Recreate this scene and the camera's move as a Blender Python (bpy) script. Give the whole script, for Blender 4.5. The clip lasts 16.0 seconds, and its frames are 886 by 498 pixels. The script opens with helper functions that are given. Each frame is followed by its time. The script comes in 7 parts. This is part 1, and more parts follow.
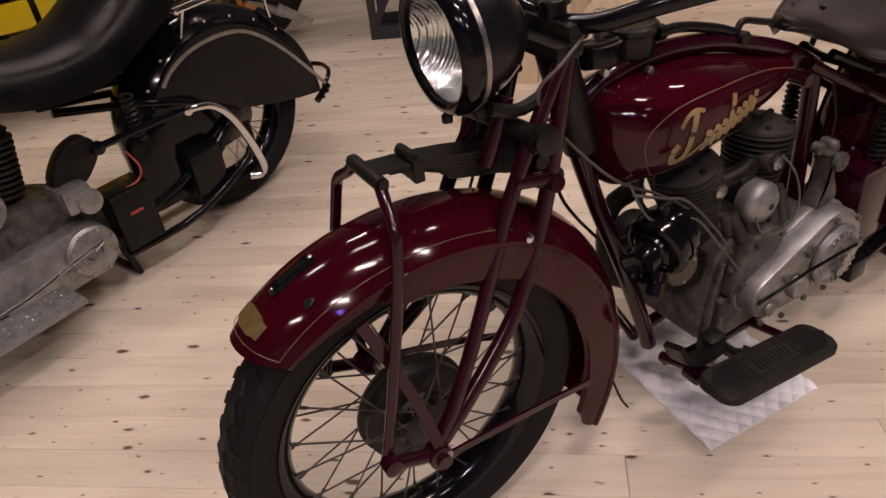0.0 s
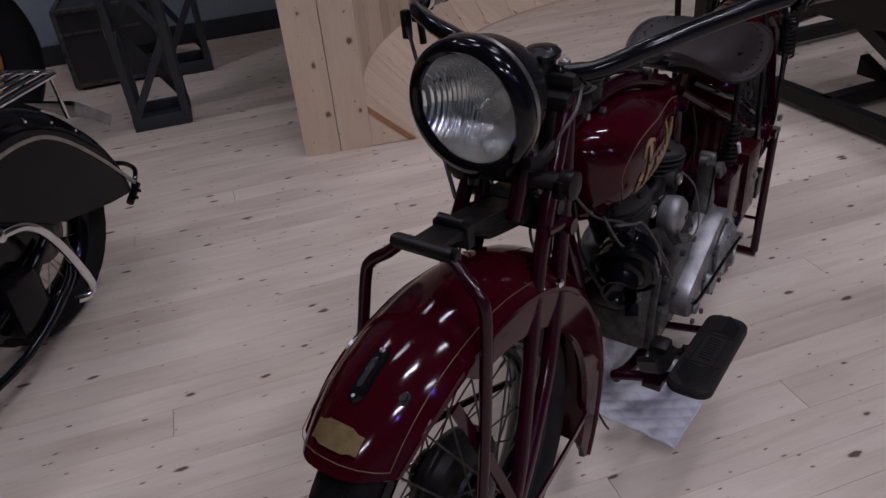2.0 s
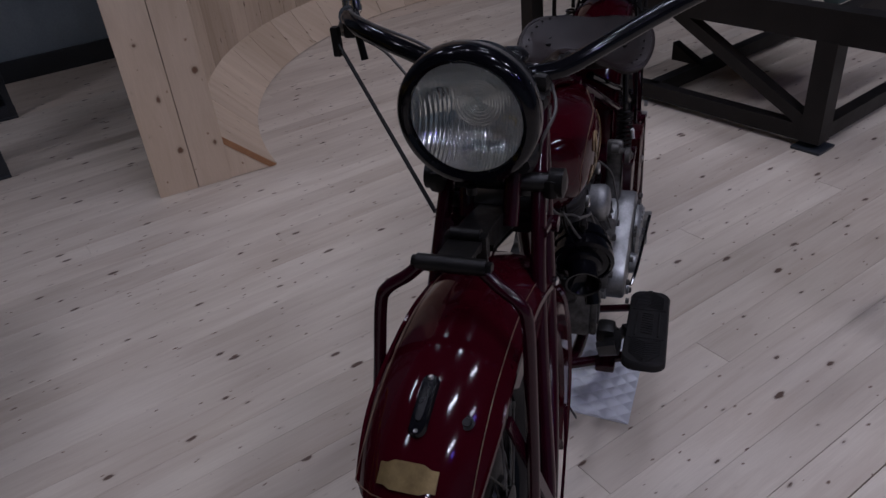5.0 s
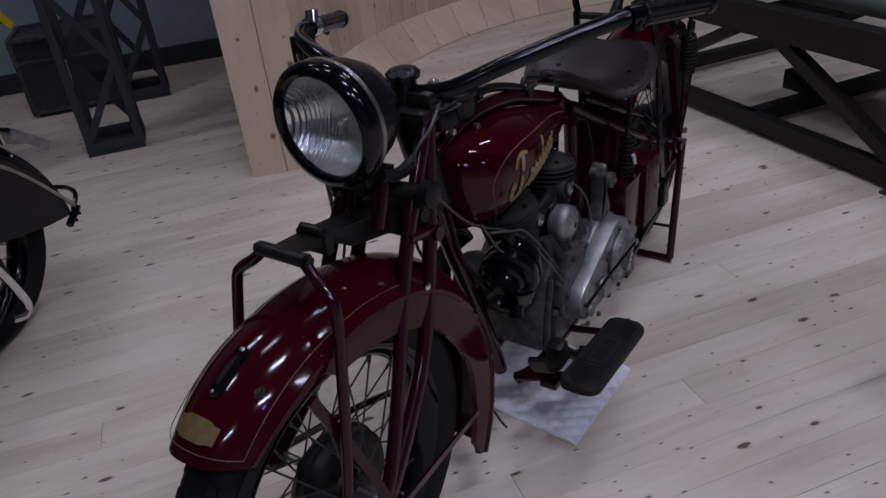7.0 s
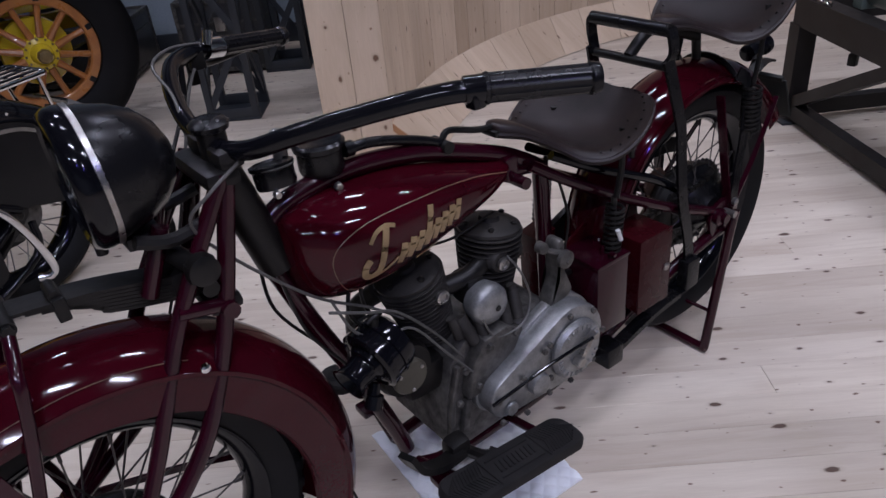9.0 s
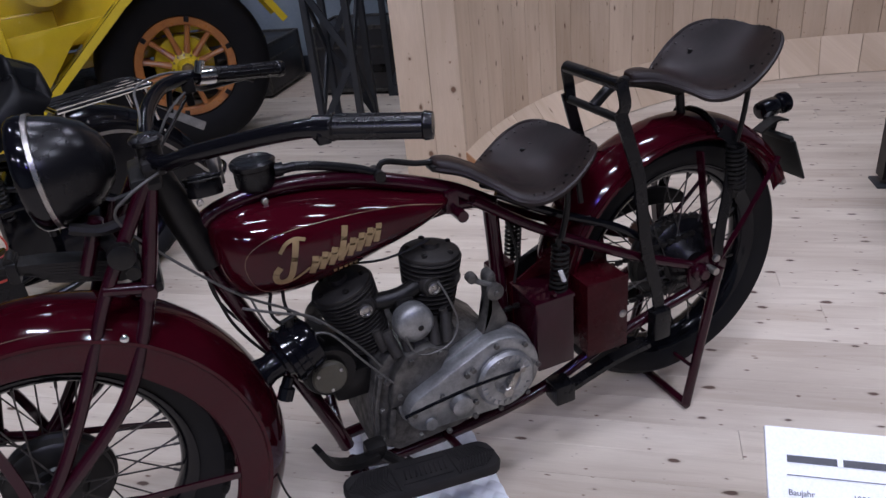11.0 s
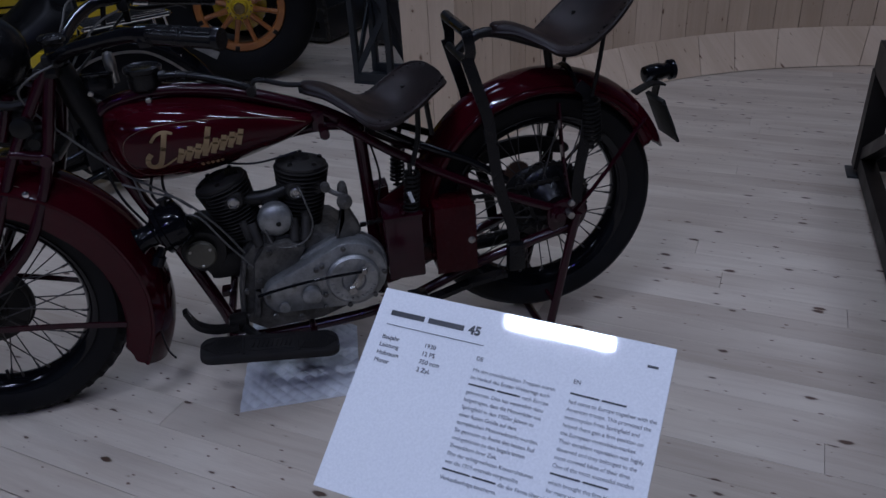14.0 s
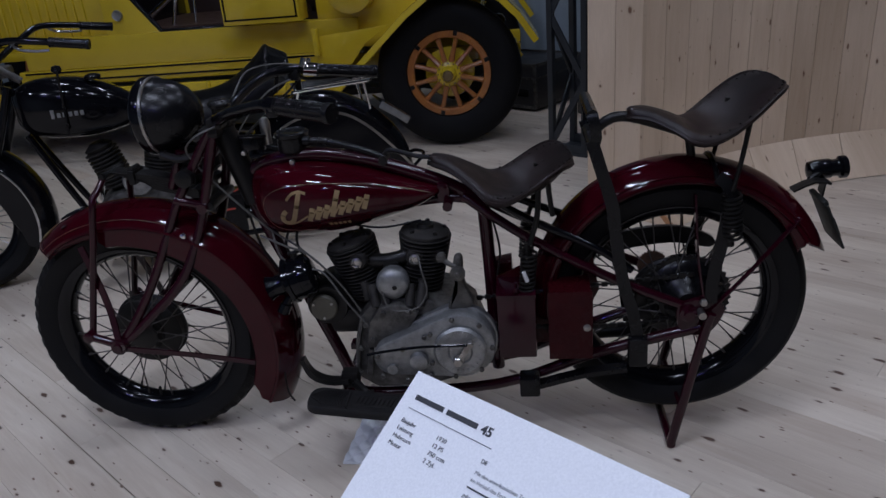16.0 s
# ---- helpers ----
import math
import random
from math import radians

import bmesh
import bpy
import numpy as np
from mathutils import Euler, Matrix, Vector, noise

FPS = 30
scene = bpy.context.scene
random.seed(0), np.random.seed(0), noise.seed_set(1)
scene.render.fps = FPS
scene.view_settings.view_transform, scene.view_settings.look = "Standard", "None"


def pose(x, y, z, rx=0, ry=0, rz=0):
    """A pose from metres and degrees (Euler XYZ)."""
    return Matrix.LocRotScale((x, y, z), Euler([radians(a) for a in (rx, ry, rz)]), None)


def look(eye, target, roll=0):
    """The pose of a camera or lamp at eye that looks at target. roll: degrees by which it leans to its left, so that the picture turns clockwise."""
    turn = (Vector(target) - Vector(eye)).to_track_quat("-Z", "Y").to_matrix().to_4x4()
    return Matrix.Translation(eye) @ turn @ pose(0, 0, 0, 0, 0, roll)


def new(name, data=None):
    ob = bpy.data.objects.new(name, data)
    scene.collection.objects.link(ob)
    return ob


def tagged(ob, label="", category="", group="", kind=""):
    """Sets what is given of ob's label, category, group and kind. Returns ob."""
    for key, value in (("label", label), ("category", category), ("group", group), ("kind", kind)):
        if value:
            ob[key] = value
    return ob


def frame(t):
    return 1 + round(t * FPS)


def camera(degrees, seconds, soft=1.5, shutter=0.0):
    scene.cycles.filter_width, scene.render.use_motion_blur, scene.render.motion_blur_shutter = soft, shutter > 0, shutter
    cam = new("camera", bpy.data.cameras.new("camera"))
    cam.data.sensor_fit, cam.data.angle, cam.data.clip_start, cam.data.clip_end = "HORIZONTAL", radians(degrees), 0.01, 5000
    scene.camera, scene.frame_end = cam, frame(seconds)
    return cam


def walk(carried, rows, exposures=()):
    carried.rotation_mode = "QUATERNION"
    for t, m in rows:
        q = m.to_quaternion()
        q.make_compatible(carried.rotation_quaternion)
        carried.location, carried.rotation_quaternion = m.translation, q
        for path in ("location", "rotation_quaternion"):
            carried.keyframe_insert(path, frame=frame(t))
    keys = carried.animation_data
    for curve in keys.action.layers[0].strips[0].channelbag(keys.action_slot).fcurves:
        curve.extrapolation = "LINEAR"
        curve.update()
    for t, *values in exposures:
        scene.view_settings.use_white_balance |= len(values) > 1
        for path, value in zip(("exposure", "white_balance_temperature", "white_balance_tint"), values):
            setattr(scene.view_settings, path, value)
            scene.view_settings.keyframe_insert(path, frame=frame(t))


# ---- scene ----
cam = camera(62.0, 16.0)
PATH = [
    (0, (-0.276, -0.807, 1.202), (0.467, 0.666, 0.071), -7.6),
    (0.5, (-0.423, -0.723, 1.216), (0.591, 0.556, 0.061), -8.1),
    (1, (-0.593, -0.648, 1.236), (0.611, 0.492, 0.117), -5.5),
    (1.5, (-0.623, -0.592, 1.237), (0.661, 0.512, 0.174), -4.7),
    (2, (-0.568, -0.492, 1.225), (0.78, 0.545, 0.173), -5.7),
    (2.5, (-0.526, -0.422, 1.218), (0.886, 0.529, 0.168), -6.2),
    (3, (-0.538, -0.38, 1.22), (0.913, 0.474, 0.142), -6.6),
    (3.5, (-0.629, -0.29, 1.224), (0.924, 0.353, 0.141), -5.5),
    (4, (-0.716, -0.226, 1.236), (0.912, 0.287, 0.194), -5.7),
    (6.5, (-0.537, -0.521, 1.218), (0.898, 0.404, 0.176), -6.3),
    (7, (-0.536, -0.684, 1.235), (0.857, 0.335, 0.225), -6.3),
    (7.5, (-0.389, -0.83, 1.253), (0.936, 0.273, 0.239), -5.2),
    (8, (-0.215, -0.95, 1.241), (0.97, 0.309, 0.237), -5.0),
    (8.5, (-0.092, -0.949, 1.223), (1.024, 0.366, 0.209), -4.7),
    (9, (0.041, -0.937, 1.228), (1.035, 0.469, 0.212), -5.8),
    (11.5, (0.482, -1.328, 1.245), (1.0, 0.385, 0.352), -5.1),
    (12, (0.638, -1.372, 1.238), (1.007, 0.388, 0.364), -4.5),
    (12.5, (0.725, -1.422, 1.241), (1.01, 0.367, 0.394), -5.2),
    (13, (0.748, -1.478, 1.23), (1.06, 0.306, 0.382), -4.9),
    (13.5, (0.75, -1.6, 1.207), (1.106, 0.152, 0.31), -4.8),
    (14, (0.8, -1.68, 1.212), (1.144, 0.036, 0.244), -3.6),
    (14.5, (0.938, -1.673, 1.21), (1.036, 0.091, 0.274), -3.9),
    (15, (1.019, -1.668, 1.217), (0.914, 0.129, 0.345), -4.8),
    (15.5, (1.038, -1.669, 1.222), (0.84, 0.15, 0.413), -4.7),
    (16, (1.054, -1.666, 1.222), (0.823, 0.16, 0.441), -4.9),
]
EXPOSURE = [  # seconds, stops, kelvin, tint
    (0, 0.04, 7500, 29), (0.5, -0.16, 7150, 29), (1, -0.5, 6800, 29), (1.5, -0.66, 6150, 27), (2, -0.74, 5750, 27), (2.5, -0.8, 5550, 25), (4, -1.1, 5450, 24),
    (6.5, -0.95, 5400, 24), (8, -0.5, 5400, 23), (9, -0.12, 5400, 23), (11.5, 0.05, 5400, 21), (12.5, 0.08, 5400, 20), (13.5, -0.56, 5250, 18), (14, -1.28, 4900, 18), (15, -1.28, 4900, 17), (16, -0.78, 5200, 16),
]
walk(cam, [(t, look(eye, target, roll)) for t, eye, target, roll in PATH], EXPOSURE)

# ---- world and lights: a closed hall, lit by rows of ceiling lamps ----
world = bpy.data.worlds.new("hall_dark")
scene.world = world
world.use_nodes = True
world.node_tree.nodes["Background"].inputs[0].default_value = (0.5, 0.55, 0.62, 1)
world.node_tree.nodes["Background"].inputs[1].default_value = 0.02

HALL_U = (-7.0, 8.0)  # the hall lies along its floor boards
HALL_V = (-6.5, 4.29)
HALL_Z = 4.6
FT = Matrix.Rotation(radians(-37.0), 4, "Z")
LAMPS = [  # along and across the boards, watts
    (0.85, -1.136, 42), (2.95, -1.136, 34),
    (-0.2, 0.75, 12), (1.9, 0.75, 24), (-2.3, 0.9, 19),
    (0.9, 2.7, 16), (-1.4, 2.7, 24), (3.2, 2.3, 17),
    (0.85, -3.4, 62), (3.3, -3.4, 40), (-1.6, -4.0, 50),
]
for u, v, watts in LAMPS:
    lamp = bpy.data.lights.new("ceiling_lamp", "AREA")
    lamp.shape, lamp.size, lamp.size_y, lamp.energy, lamp.color = "RECTANGLE", 0.72, 0.11, watts, (1.0, 0.965, 0.93)
    lamp.spread = radians(150)
    ob = new("ceiling_lamp", lamp)
    ob.matrix_world = FT @ pose(u, v, HALL_Z - 0.16)
for x, y in ((-1.3, -3.0), (0.4, -4.1)):  # small violet stage spots, seen as glints in the paint
    lamp = bpy.data.lights.new("stage_spot", "AREA")
    lamp.shape, lamp.size, lamp.energy, lamp.color = "DISK", 0.16, 5.0, (0.22, 0.16, 1.0)
    ob = new("stage_spot", lamp)
    ob.matrix_world = look((x, y, 3.4), (0.6, 0.0, 0.6))

# ---- materials ----
def mat_base(name):
    m = bpy.data.materials.new(name)
    m.use_nodes = True
    nt = m.node_tree
    return m, nt, nt.nodes["Principled BSDF"]


def node(nt, kind, **values):
    n = nt.nodes.new(kind)
    for key, value in values.items():
        if key in n.inputs:
            n.inputs[key].default_value = value
    return n


def ramp(nt, src, stops):
    r = nt.nodes.new("ShaderNodeValToRGB")
    els = r.color_ramp.elements
    while len(els) < len(stops):
        els.new(0.5)
    for e, (p, c) in zip(els, stops):
        e.position, e.color = p, (c, c, c, 1) if isinstance(c, (int, float)) else (*c, 1)
    nt.links.new(src, r.inputs[0])
    return r.outputs[0]


def mix(nt, fac, a, b, how="MIX"):
    n = nt.nodes.new("ShaderNodeMix")
    n.data_type, n.blend_type = "RGBA", how
    for k, v in ((0, fac), (6, a), (7, b)):
        sock = n.inputs[k]
        if isinstance(v, bpy.types.NodeSocket):
            nt.links.new(v, sock)
        elif isinstance(v, (int, float)):
            sock.default_value = v if k == 0 else (v, v, v, 1)
        else:
            sock.default_value = (*v, 1)
    return n.outputs[2]


def coords(nt, scale=(1, 1, 1), turn=0.0, world_space=False, per_object=False):
    tc = nt.nodes.new("ShaderNodeTexCoord")
    mp = nt.nodes.new("ShaderNodeMapping")
    mp.inputs["Scale"].default_value = scale
    mp.inputs["Rotation"].default_value = (0, 0, turn)
    src = tc.outputs["Object"]
    if world_space:
        src = nt.nodes.new("ShaderNodeNewGeometry").outputs["Position"]
    if per_object:
        info = nt.nodes.new("ShaderNodeObjectInfo")
        add = nt.nodes.new("ShaderNodeVectorMath")
        add.operation = "MULTIPLY_ADD"
        comb = nt.nodes.new("ShaderNodeCombineXYZ")
        for k in range(3):
            nt.links.new(info.outputs["Random"], comb.inputs[k])
        nt.links.new(comb.outputs[0], add.inputs[0])
        add.inputs[1].default_value = (37.0, 91.0, 17.0)
        nt.links.new(src, add.inputs[2])
        src = add.outputs[0]
    nt.links.new(src, mp.inputs["Vector"])
    return mp.outputs[0]


def noise_tex(nt, vec, scale, detail=4.0, rough=0.6, distort=0.0):
    n = nt.nodes.new("ShaderNodeTexNoise")
    n.inputs["Scale"].default_value, n.inputs["Detail"].default_value = scale, detail
    n.inputs["Roughness"].default_value, n.inputs["Distortion"].default_value = rough, distort
    nt.links.new(vec, n.inputs["Vector"])
    return n.outputs["Fac"]


def bump(nt, bsdf, height, strength=0.2, distance=0.002):
    b = nt.nodes.new("ShaderNodeBump")
    b.inputs["Strength"].default_value, b.inputs["Distance"].default_value = strength, distance
    nt.links.new(height, b.inputs["Height"])
    nt.links.new(b.outputs[0], bsdf.inputs["Normal"])


def surface(name, colour, colour2=None, rough=(0.4, 0.6), metal=0.0, scale=18.0, fine=160.0, relief=0.1, coat=0.0, dist=0.001, spec=0.5):
    """A surface whose colour wanders at two scales, with fine relief."""
    m, nt, b = mat_base(name)
    vec = coords(nt)
    big, small = noise_tex(nt, vec, scale), noise_tex(nt, vec, fine, 3)
    two = colour2 or tuple(c * 0.7 for c in colour)
    c = mix(nt, ramp(nt, big, [(0.35, 0.0), (0.7, 1.0)]), colour, two)
    c = mix(nt, 0.18, c, ramp(nt, small, [(0.3, tuple(x * 0.55 for x in colour)), (0.7, tuple(min(1, x * 1.25) for x in colour))]))
    nt.links.new(c, b.inputs["Base Color"])
    nt.links.new(ramp(nt, big, [(0.3, rough[0]), (0.75, rough[1])]), b.inputs["Roughness"])
    b.inputs["Metallic"].default_value, b.inputs["Coat Weight"].default_value = metal, coat
    b.inputs["Coat Roughness"].default_value = 0.06
    b.inputs["Specular IOR Level"].default_value = spec
    if relief:
        bump(nt, b, small, relief, dist)
    return m


def math_node(nt, op, a, b):
    n = nt.nodes.new("ShaderNodeMath")
    n.operation = op
    for k, v in ((0, a), (1, b)):
        if isinstance(v, bpy.types.NodeSocket):
            nt.links.new(v, n.inputs[k])
        else:
            n.inputs[k].default_value = v
    return n.outputs[0]


def wood(name, pale, dark, knot, per_object=True, along="x", gloss=(0.45, 0.65), knot_amount=0.09, cells=4.6, vary=0.25):
    """Pine boards: grain drawn out along the board, with scattered oval knots."""
    m, nt, b = mat_base(name)
    src = coords(nt, (1, 1, 1), 0, False, per_object)
    sep = nt.nodes.new("ShaderNodeSeparateXYZ")
    nt.links.new(src, sep.inputs[0])
    if along == "x":
        lengthwise, crosswise = sep.outputs[0], sep.outputs[1]
    else:
        lengthwise, crosswise = sep.outputs[2], math_node(nt, "ADD", sep.outputs[0], math_node(nt, "MULTIPLY", sep.outputs[1], 0.3))

    def flat(cross):
        comb = nt.nodes.new("ShaderNodeCombineXYZ")
        nt.links.new(lengthwise, comb.inputs[0])
        nt.links.new(math_node(nt, "MULTIPLY", crosswise, cross), comb.inputs[1])
        return comb.outputs[0]

    vec, kvec = flat(11.0), flat(2.4)
    grain = noise_tex(nt, vec, 2.6, 4, 0.55, 0.9)
    broad = noise_tex(nt, kvec, 1.3, 2, 0.5)
    fibre = noise_tex(nt, flat(22.0), 14.0, 3, 0.7)

    def knots(scale, amount, edge):
        vor = nt.nodes.new("ShaderNodeTexVoronoi")
        vor.voronoi_dimensions, vor.feature = "2D", "F1"
        vor.inputs["Scale"].default_value = scale
        wob = nt.nodes.new("ShaderNodeVectorMath")
        wob.operation = "MULTIPLY_ADD"
        nz = nt.nodes.new("ShaderNodeTexNoise")
        nz.inputs["Scale"].default_value = 30.0
        nt.links.new(kvec, nz.inputs["Vector"])
        nt.links.new(nz.outputs["Color"], wob.inputs[0])
        wob.inputs[1].default_value = (0.02, 0.02, 0.0)
        nt.links.new(kvec, wob.inputs[2])
        nt.links.new(wob.outputs[0], vor.inputs["Vector"])
        rnd = nt.nodes.new("ShaderNodeSeparateColor")
        nt.links.new(vor.outputs["Color"], rnd.inputs[0])
        size = math_node(nt, "MULTIPLY", math_node(nt, "POWER", rnd.outputs[0], 1.4), amount)
        gap = math_node(nt, "SUBTRACT", size, vor.outputs["Distance"])
        return gap, ramp(nt, gap, [(0.0, 0.0), (edge, 1.0)]), ramp(nt, math_node(nt, "ADD", gap, 0.05), [(0.0, 0.0), (0.08, 0.5)])

    _, ring, halo = knots(cells, knot_amount, 0.03)
    _, ring2, _ = knots(cells * 2.0, knot_amount * 0.95, 0.05)
    c = mix(nt, ramp(nt, grain, [(0.42, 0.0), (0.70, 0.72)]), pale, dark)
    c = mix(nt, 0.5, c, mix(nt, ramp(nt, broad, [(0.35, 0.0), (0.65, 1.0)]), tuple(x * 1.1 for x in pale), tuple(x * 0.92 for x in dark)))
    if per_object:
        info = nt.nodes.new("ShaderNodeObjectInfo")
        c = mix(nt, vary, c, mix(nt, info.outputs["Random"], (0.72, 0.69, 0.66), (1.1, 1.1, 1.1)), "MULTIPLY")
    c = mix(nt, ramp(nt, fibre, [(0.35, 0.14), (0.65, 0.0)]), c, tuple(x * 0.65 for x in dark))
    c = mix(nt, halo, c, tuple(x * 0.75 for x in dark))
    c = mix(nt, ring2, c, tuple(x * 1.6 for x in knot))
    c = mix(nt, ring, c, knot)
    nt.links.new(c, b.inputs["Base Color"])
    nt.links.new(ramp(nt, grain, [(0.3, gloss[0]), (0.7, gloss[1])]), b.inputs["Roughness"])
    bump(nt, b, fibre, 0.12, 0.001)
    return m


MAROON = surface("maroon_enamel", (0.033, 0.0013, 0.0046), (0.024, 0.001, 0.0036), (0.06, 0.12), 0, 6, 220, 0.006, 0.0, 0.0004, 0.26)
MAROON_DULL = surface("maroon_enamel_worn", (0.03, 0.0022, 0.004), (0.018, 0.0014, 0.003), (0.2, 0.36), 0, 14, 240, 0.05, 0, 0.0005, 0.14)
MAROON_TUBE = surface("maroon_tube_enamel", (0.022, 0.0014, 0.006), (0.013, 0.001, 0.004), (0.1, 0.26), 0, 22, 240, 0.04, 0.1, 0.0005, 0.32)
BLACK = surface("black_enamel", (0.0028, 0.0028, 0.0042), (0.005, 0.005, 0.006), (0.08, 0.17), 0, 9, 200, 0.02, 0.0, 0.0005, 0.26)
BLACK_SATIN = surface("black_satin_paint", (0.004, 0.004, 0.005), (0.008, 0.0075, 0.0075), (0.2, 0.34), 0, 14, 260, 0.05, 0, 0.0006, 0.24)
BLACK_IRON = surface("oily_black_iron", (0.005, 0.0048, 0.0047), (0.012, 0.0105, 0.009), (0.28, 0.55), 0.05, 26, 190, 0.25, 0, 0.001, 0.26)
RUBBER = surface("tyre_rubber", (0.005, 0.005, 0.0055), (0.0095, 0.009, 0.009), (0.5, 0.7), 0, 12, 240, 0.15, 0, 0.001, 0.15)
BOARD_RUBBER = surface("worn_footboard_rubber", (0.009, 0.0085, 0.0085), (0.018, 0.016, 0.015), (0.5, 0.75), 0, 24, 260, 0.2, 0, 0.001, 0.2)
LEATHER = surface("dark_brown_leather", (0.016, 0.010, 0.009), (0.007, 0.005, 0.0045), (0.3, 0.58), 0, 11, 300, 0.3, 0, 0.001, 0.22)
LEATHER_BLACK = surface("black_leather", (0.003, 0.003, 0.0034), (0.006, 0.0056, 0.0056), (0.26, 0.42), 0, 14, 260, 0.3, 0, 0.001, 0.14)
ALLOY = surface("cast_aluminium", (0.34, 0.345, 0.345), (0.15, 0.15, 0.145), (0.36, 0.6), 0.8, 26, 260, 0.3)
ALLOY_DIRTY = surface("oily_cast_aluminium", (0.12, 0.115, 0.105), (0.022, 0.02, 0.018), (0.38, 0.66), 0.55, 38, 220, 0.45, 0, 0.001, 0.35)
STEEL = surface("dull_nickel_steel", (0.4, 0.39, 0.37), (0.24, 0.22, 0.2), (0.25, 0.45), 0.95, 30, 250, 0.1)
CHROME = surface("chrome", (0.75, 0.75, 0.76), (0.62, 0.62, 0.63), (0.06, 0.14), 1.0, 12, 200, 0.02)
BRASS = surface("aged_brass", (0.24, 0.17, 0.07), (0.13, 0.09, 0.035), (0.35, 0.55), 0.6, 40, 300, 0.15)
CYL_IRON = surface("sooty_cast_iron", (0.018, 0.0165, 0.0155), (0.045, 0.041, 0.036), (0.5, 0.78), 0.3, 34, 200, 0.4, 0, 0.001, 0.3)
PINSTRIPE = surface("faded_pinstripe_paint", (0.15, 0.10, 0.055), (0.05, 0.02, 0.015), (0.3, 0.45), 0.0, 40, 300, 0)
GOLD_PAINT = surface("gold_lettering_paint", (0.27, 0.19, 0.095), (0.19, 0.13, 0.06), (0.35, 0.5), 0.0, 60, 300, 0.05, 0, 0.001, 0.25)
RUST_STEEL = surface("rusty_chain_steel", (0.16, 0.09, 0.055), (0.08, 0.06, 0.05), (0.5, 0.75), 0.6, 50, 260, 0.3)
SPOKE = surface("blackened_spoke_steel", (0.055, 0.05, 0.045), (0.12, 0.11, 0.1), (0.35, 0.55), 0.7, 60, 200, 0.05)
CABLE = surface("braided_grey_cable", (0.06, 0.057, 0.052), (0.11, 0.105, 0.095), (0.4, 0.6), 0.2, 90, 400, 0.2)
RED_WIRE = surface("red_wire_sheath", (0.4, 0.05, 0.03), None, (0.4, 0.5), 0, 40, 200, 0)
PAPER = surface("white_signboard", (0.86, 0.875, 0.9), (0.84, 0.855, 0.88), (0.03, 0.05), 0, 3, 300, 0.0)
INK_GREY = surface("grey_small_print", (0.26, 0.27, 0.29), None, (0.4, 0.5), 0, 30, 200, 0)
INK = surface("black_print", (0.03, 0.032, 0.04), None, (0.4, 0.5), 0, 30, 200, 0)
YELLOW = surface("yellow_coach_paint", (0.62, 0.46, 0.012), (0.55, 0.40, 0.01), (0.14, 0.26), 0, 5, 200, 0.02, 0.5)
WHEEL_WOOD = surface("varnished_orange_wheel_wood", (0.36, 0.14, 0.03), (0.24, 0.085, 0.02), (0.25, 0.4), 0, 14, 90, 0.08, 0.3)
GREY_STEEL = surface("dark_grey_painted_steel", (0.022, 0.026, 0.032), (0.032, 0.036, 0.04), (0.4, 0.55), 0.1, 9, 220, 0.06)
DARK_STEEL = surface("black_brown_frame_steel", (0.008, 0.007, 0.0065), (0.016, 0.013, 0.0115), (0.4, 0.6), 0.05, 8, 200, 0.1, 0, 0.001, 0.3)
GREEN_STEEL = surface("grey_green_roller_paint", (0.10, 0.14, 0.12), (0.14, 0.17, 0.15), (0.4, 0.6), 0.1, 10, 200, 0.1)
WALL_GREY = surface("blue_grey_hall_wall", (0.30, 0.35, 0.39), (0.22, 0.27, 0.31), (0.7, 0.85), 0, 1.6, 90, 0.1)
CEIL = surface("dark_hall_ceiling", (0.035, 0.035, 0.04), (0.025, 0.025, 0.03), (0.8, 0.9), 0, 1.2, 60, 0.1)
CASE_BLACK = surface("black_flight_case_laminate", (0.018, 0.018, 0.02), (0.03, 0.03, 0.032), (0.35, 0.5), 0, 8, 240, 0.1)
PINE_FLOOR = wood("pale_knotty_floor_boards", (0.63, 0.565, 0.465), (0.45, 0.37, 0.285), (0.085, 0.05, 0.032), True, "x", (0.40, 0.58), 0.098, 5.0, 0.26)
PINE_WALL = wood("pale_pine_wall_boards", (0.66, 0.53, 0.385), (0.53, 0.40, 0.265), (0.16, 0.085, 0.045), True, "z", (0.5, 0.7), 0.075, 4.4, 0.5)
PINE_REST = wood("pale_floor_underlay", (0.62, 0.53, 0.42), (0.48, 0.38, 0.28), (0.10, 0.06, 0.04), False, "x", (0.45, 0.65), 0.10, 4.8)


def pad_material():
    m, nt, b = mat_base("white_absorbent_pad")
    n = noise_tex(nt, coords(nt), 30, 3)
    nt.links.new(mix(nt, n, (0.86, 0.875, 0.89), (0.76, 0.78, 0.80)), b.inputs["Base Color"])
    b.inputs["Roughness"].default_value = 0.85
    bump(nt, b, noise_tex(nt, coords(nt), 400, 2), 0.3, 0.001)
    return m


def glass_material():
    """Clear glass pane: see-through, with the gloss of its surface."""
    m, nt, b = mat_base("clear_lamp_glass")
    clear = node(nt, "ShaderNodeBsdfTransparent", Color=(0.95, 0.97, 0.97, 1))
    gloss = node(nt, "ShaderNodeBsdfGlossy", Roughness=0.03)
    both = nt.nodes.new("ShaderNodeMixShader")
    both.inputs[0].default_value = 0.06
    nt.links.new(clear.outputs[0], both.inputs[1])
    nt.links.new(gloss.outputs[0], both.inputs[2])
    nt.links.new(both.outputs[0], nt.nodes["Material Output"].inputs["Surface"])
    nt.nodes.remove(b)
    return m


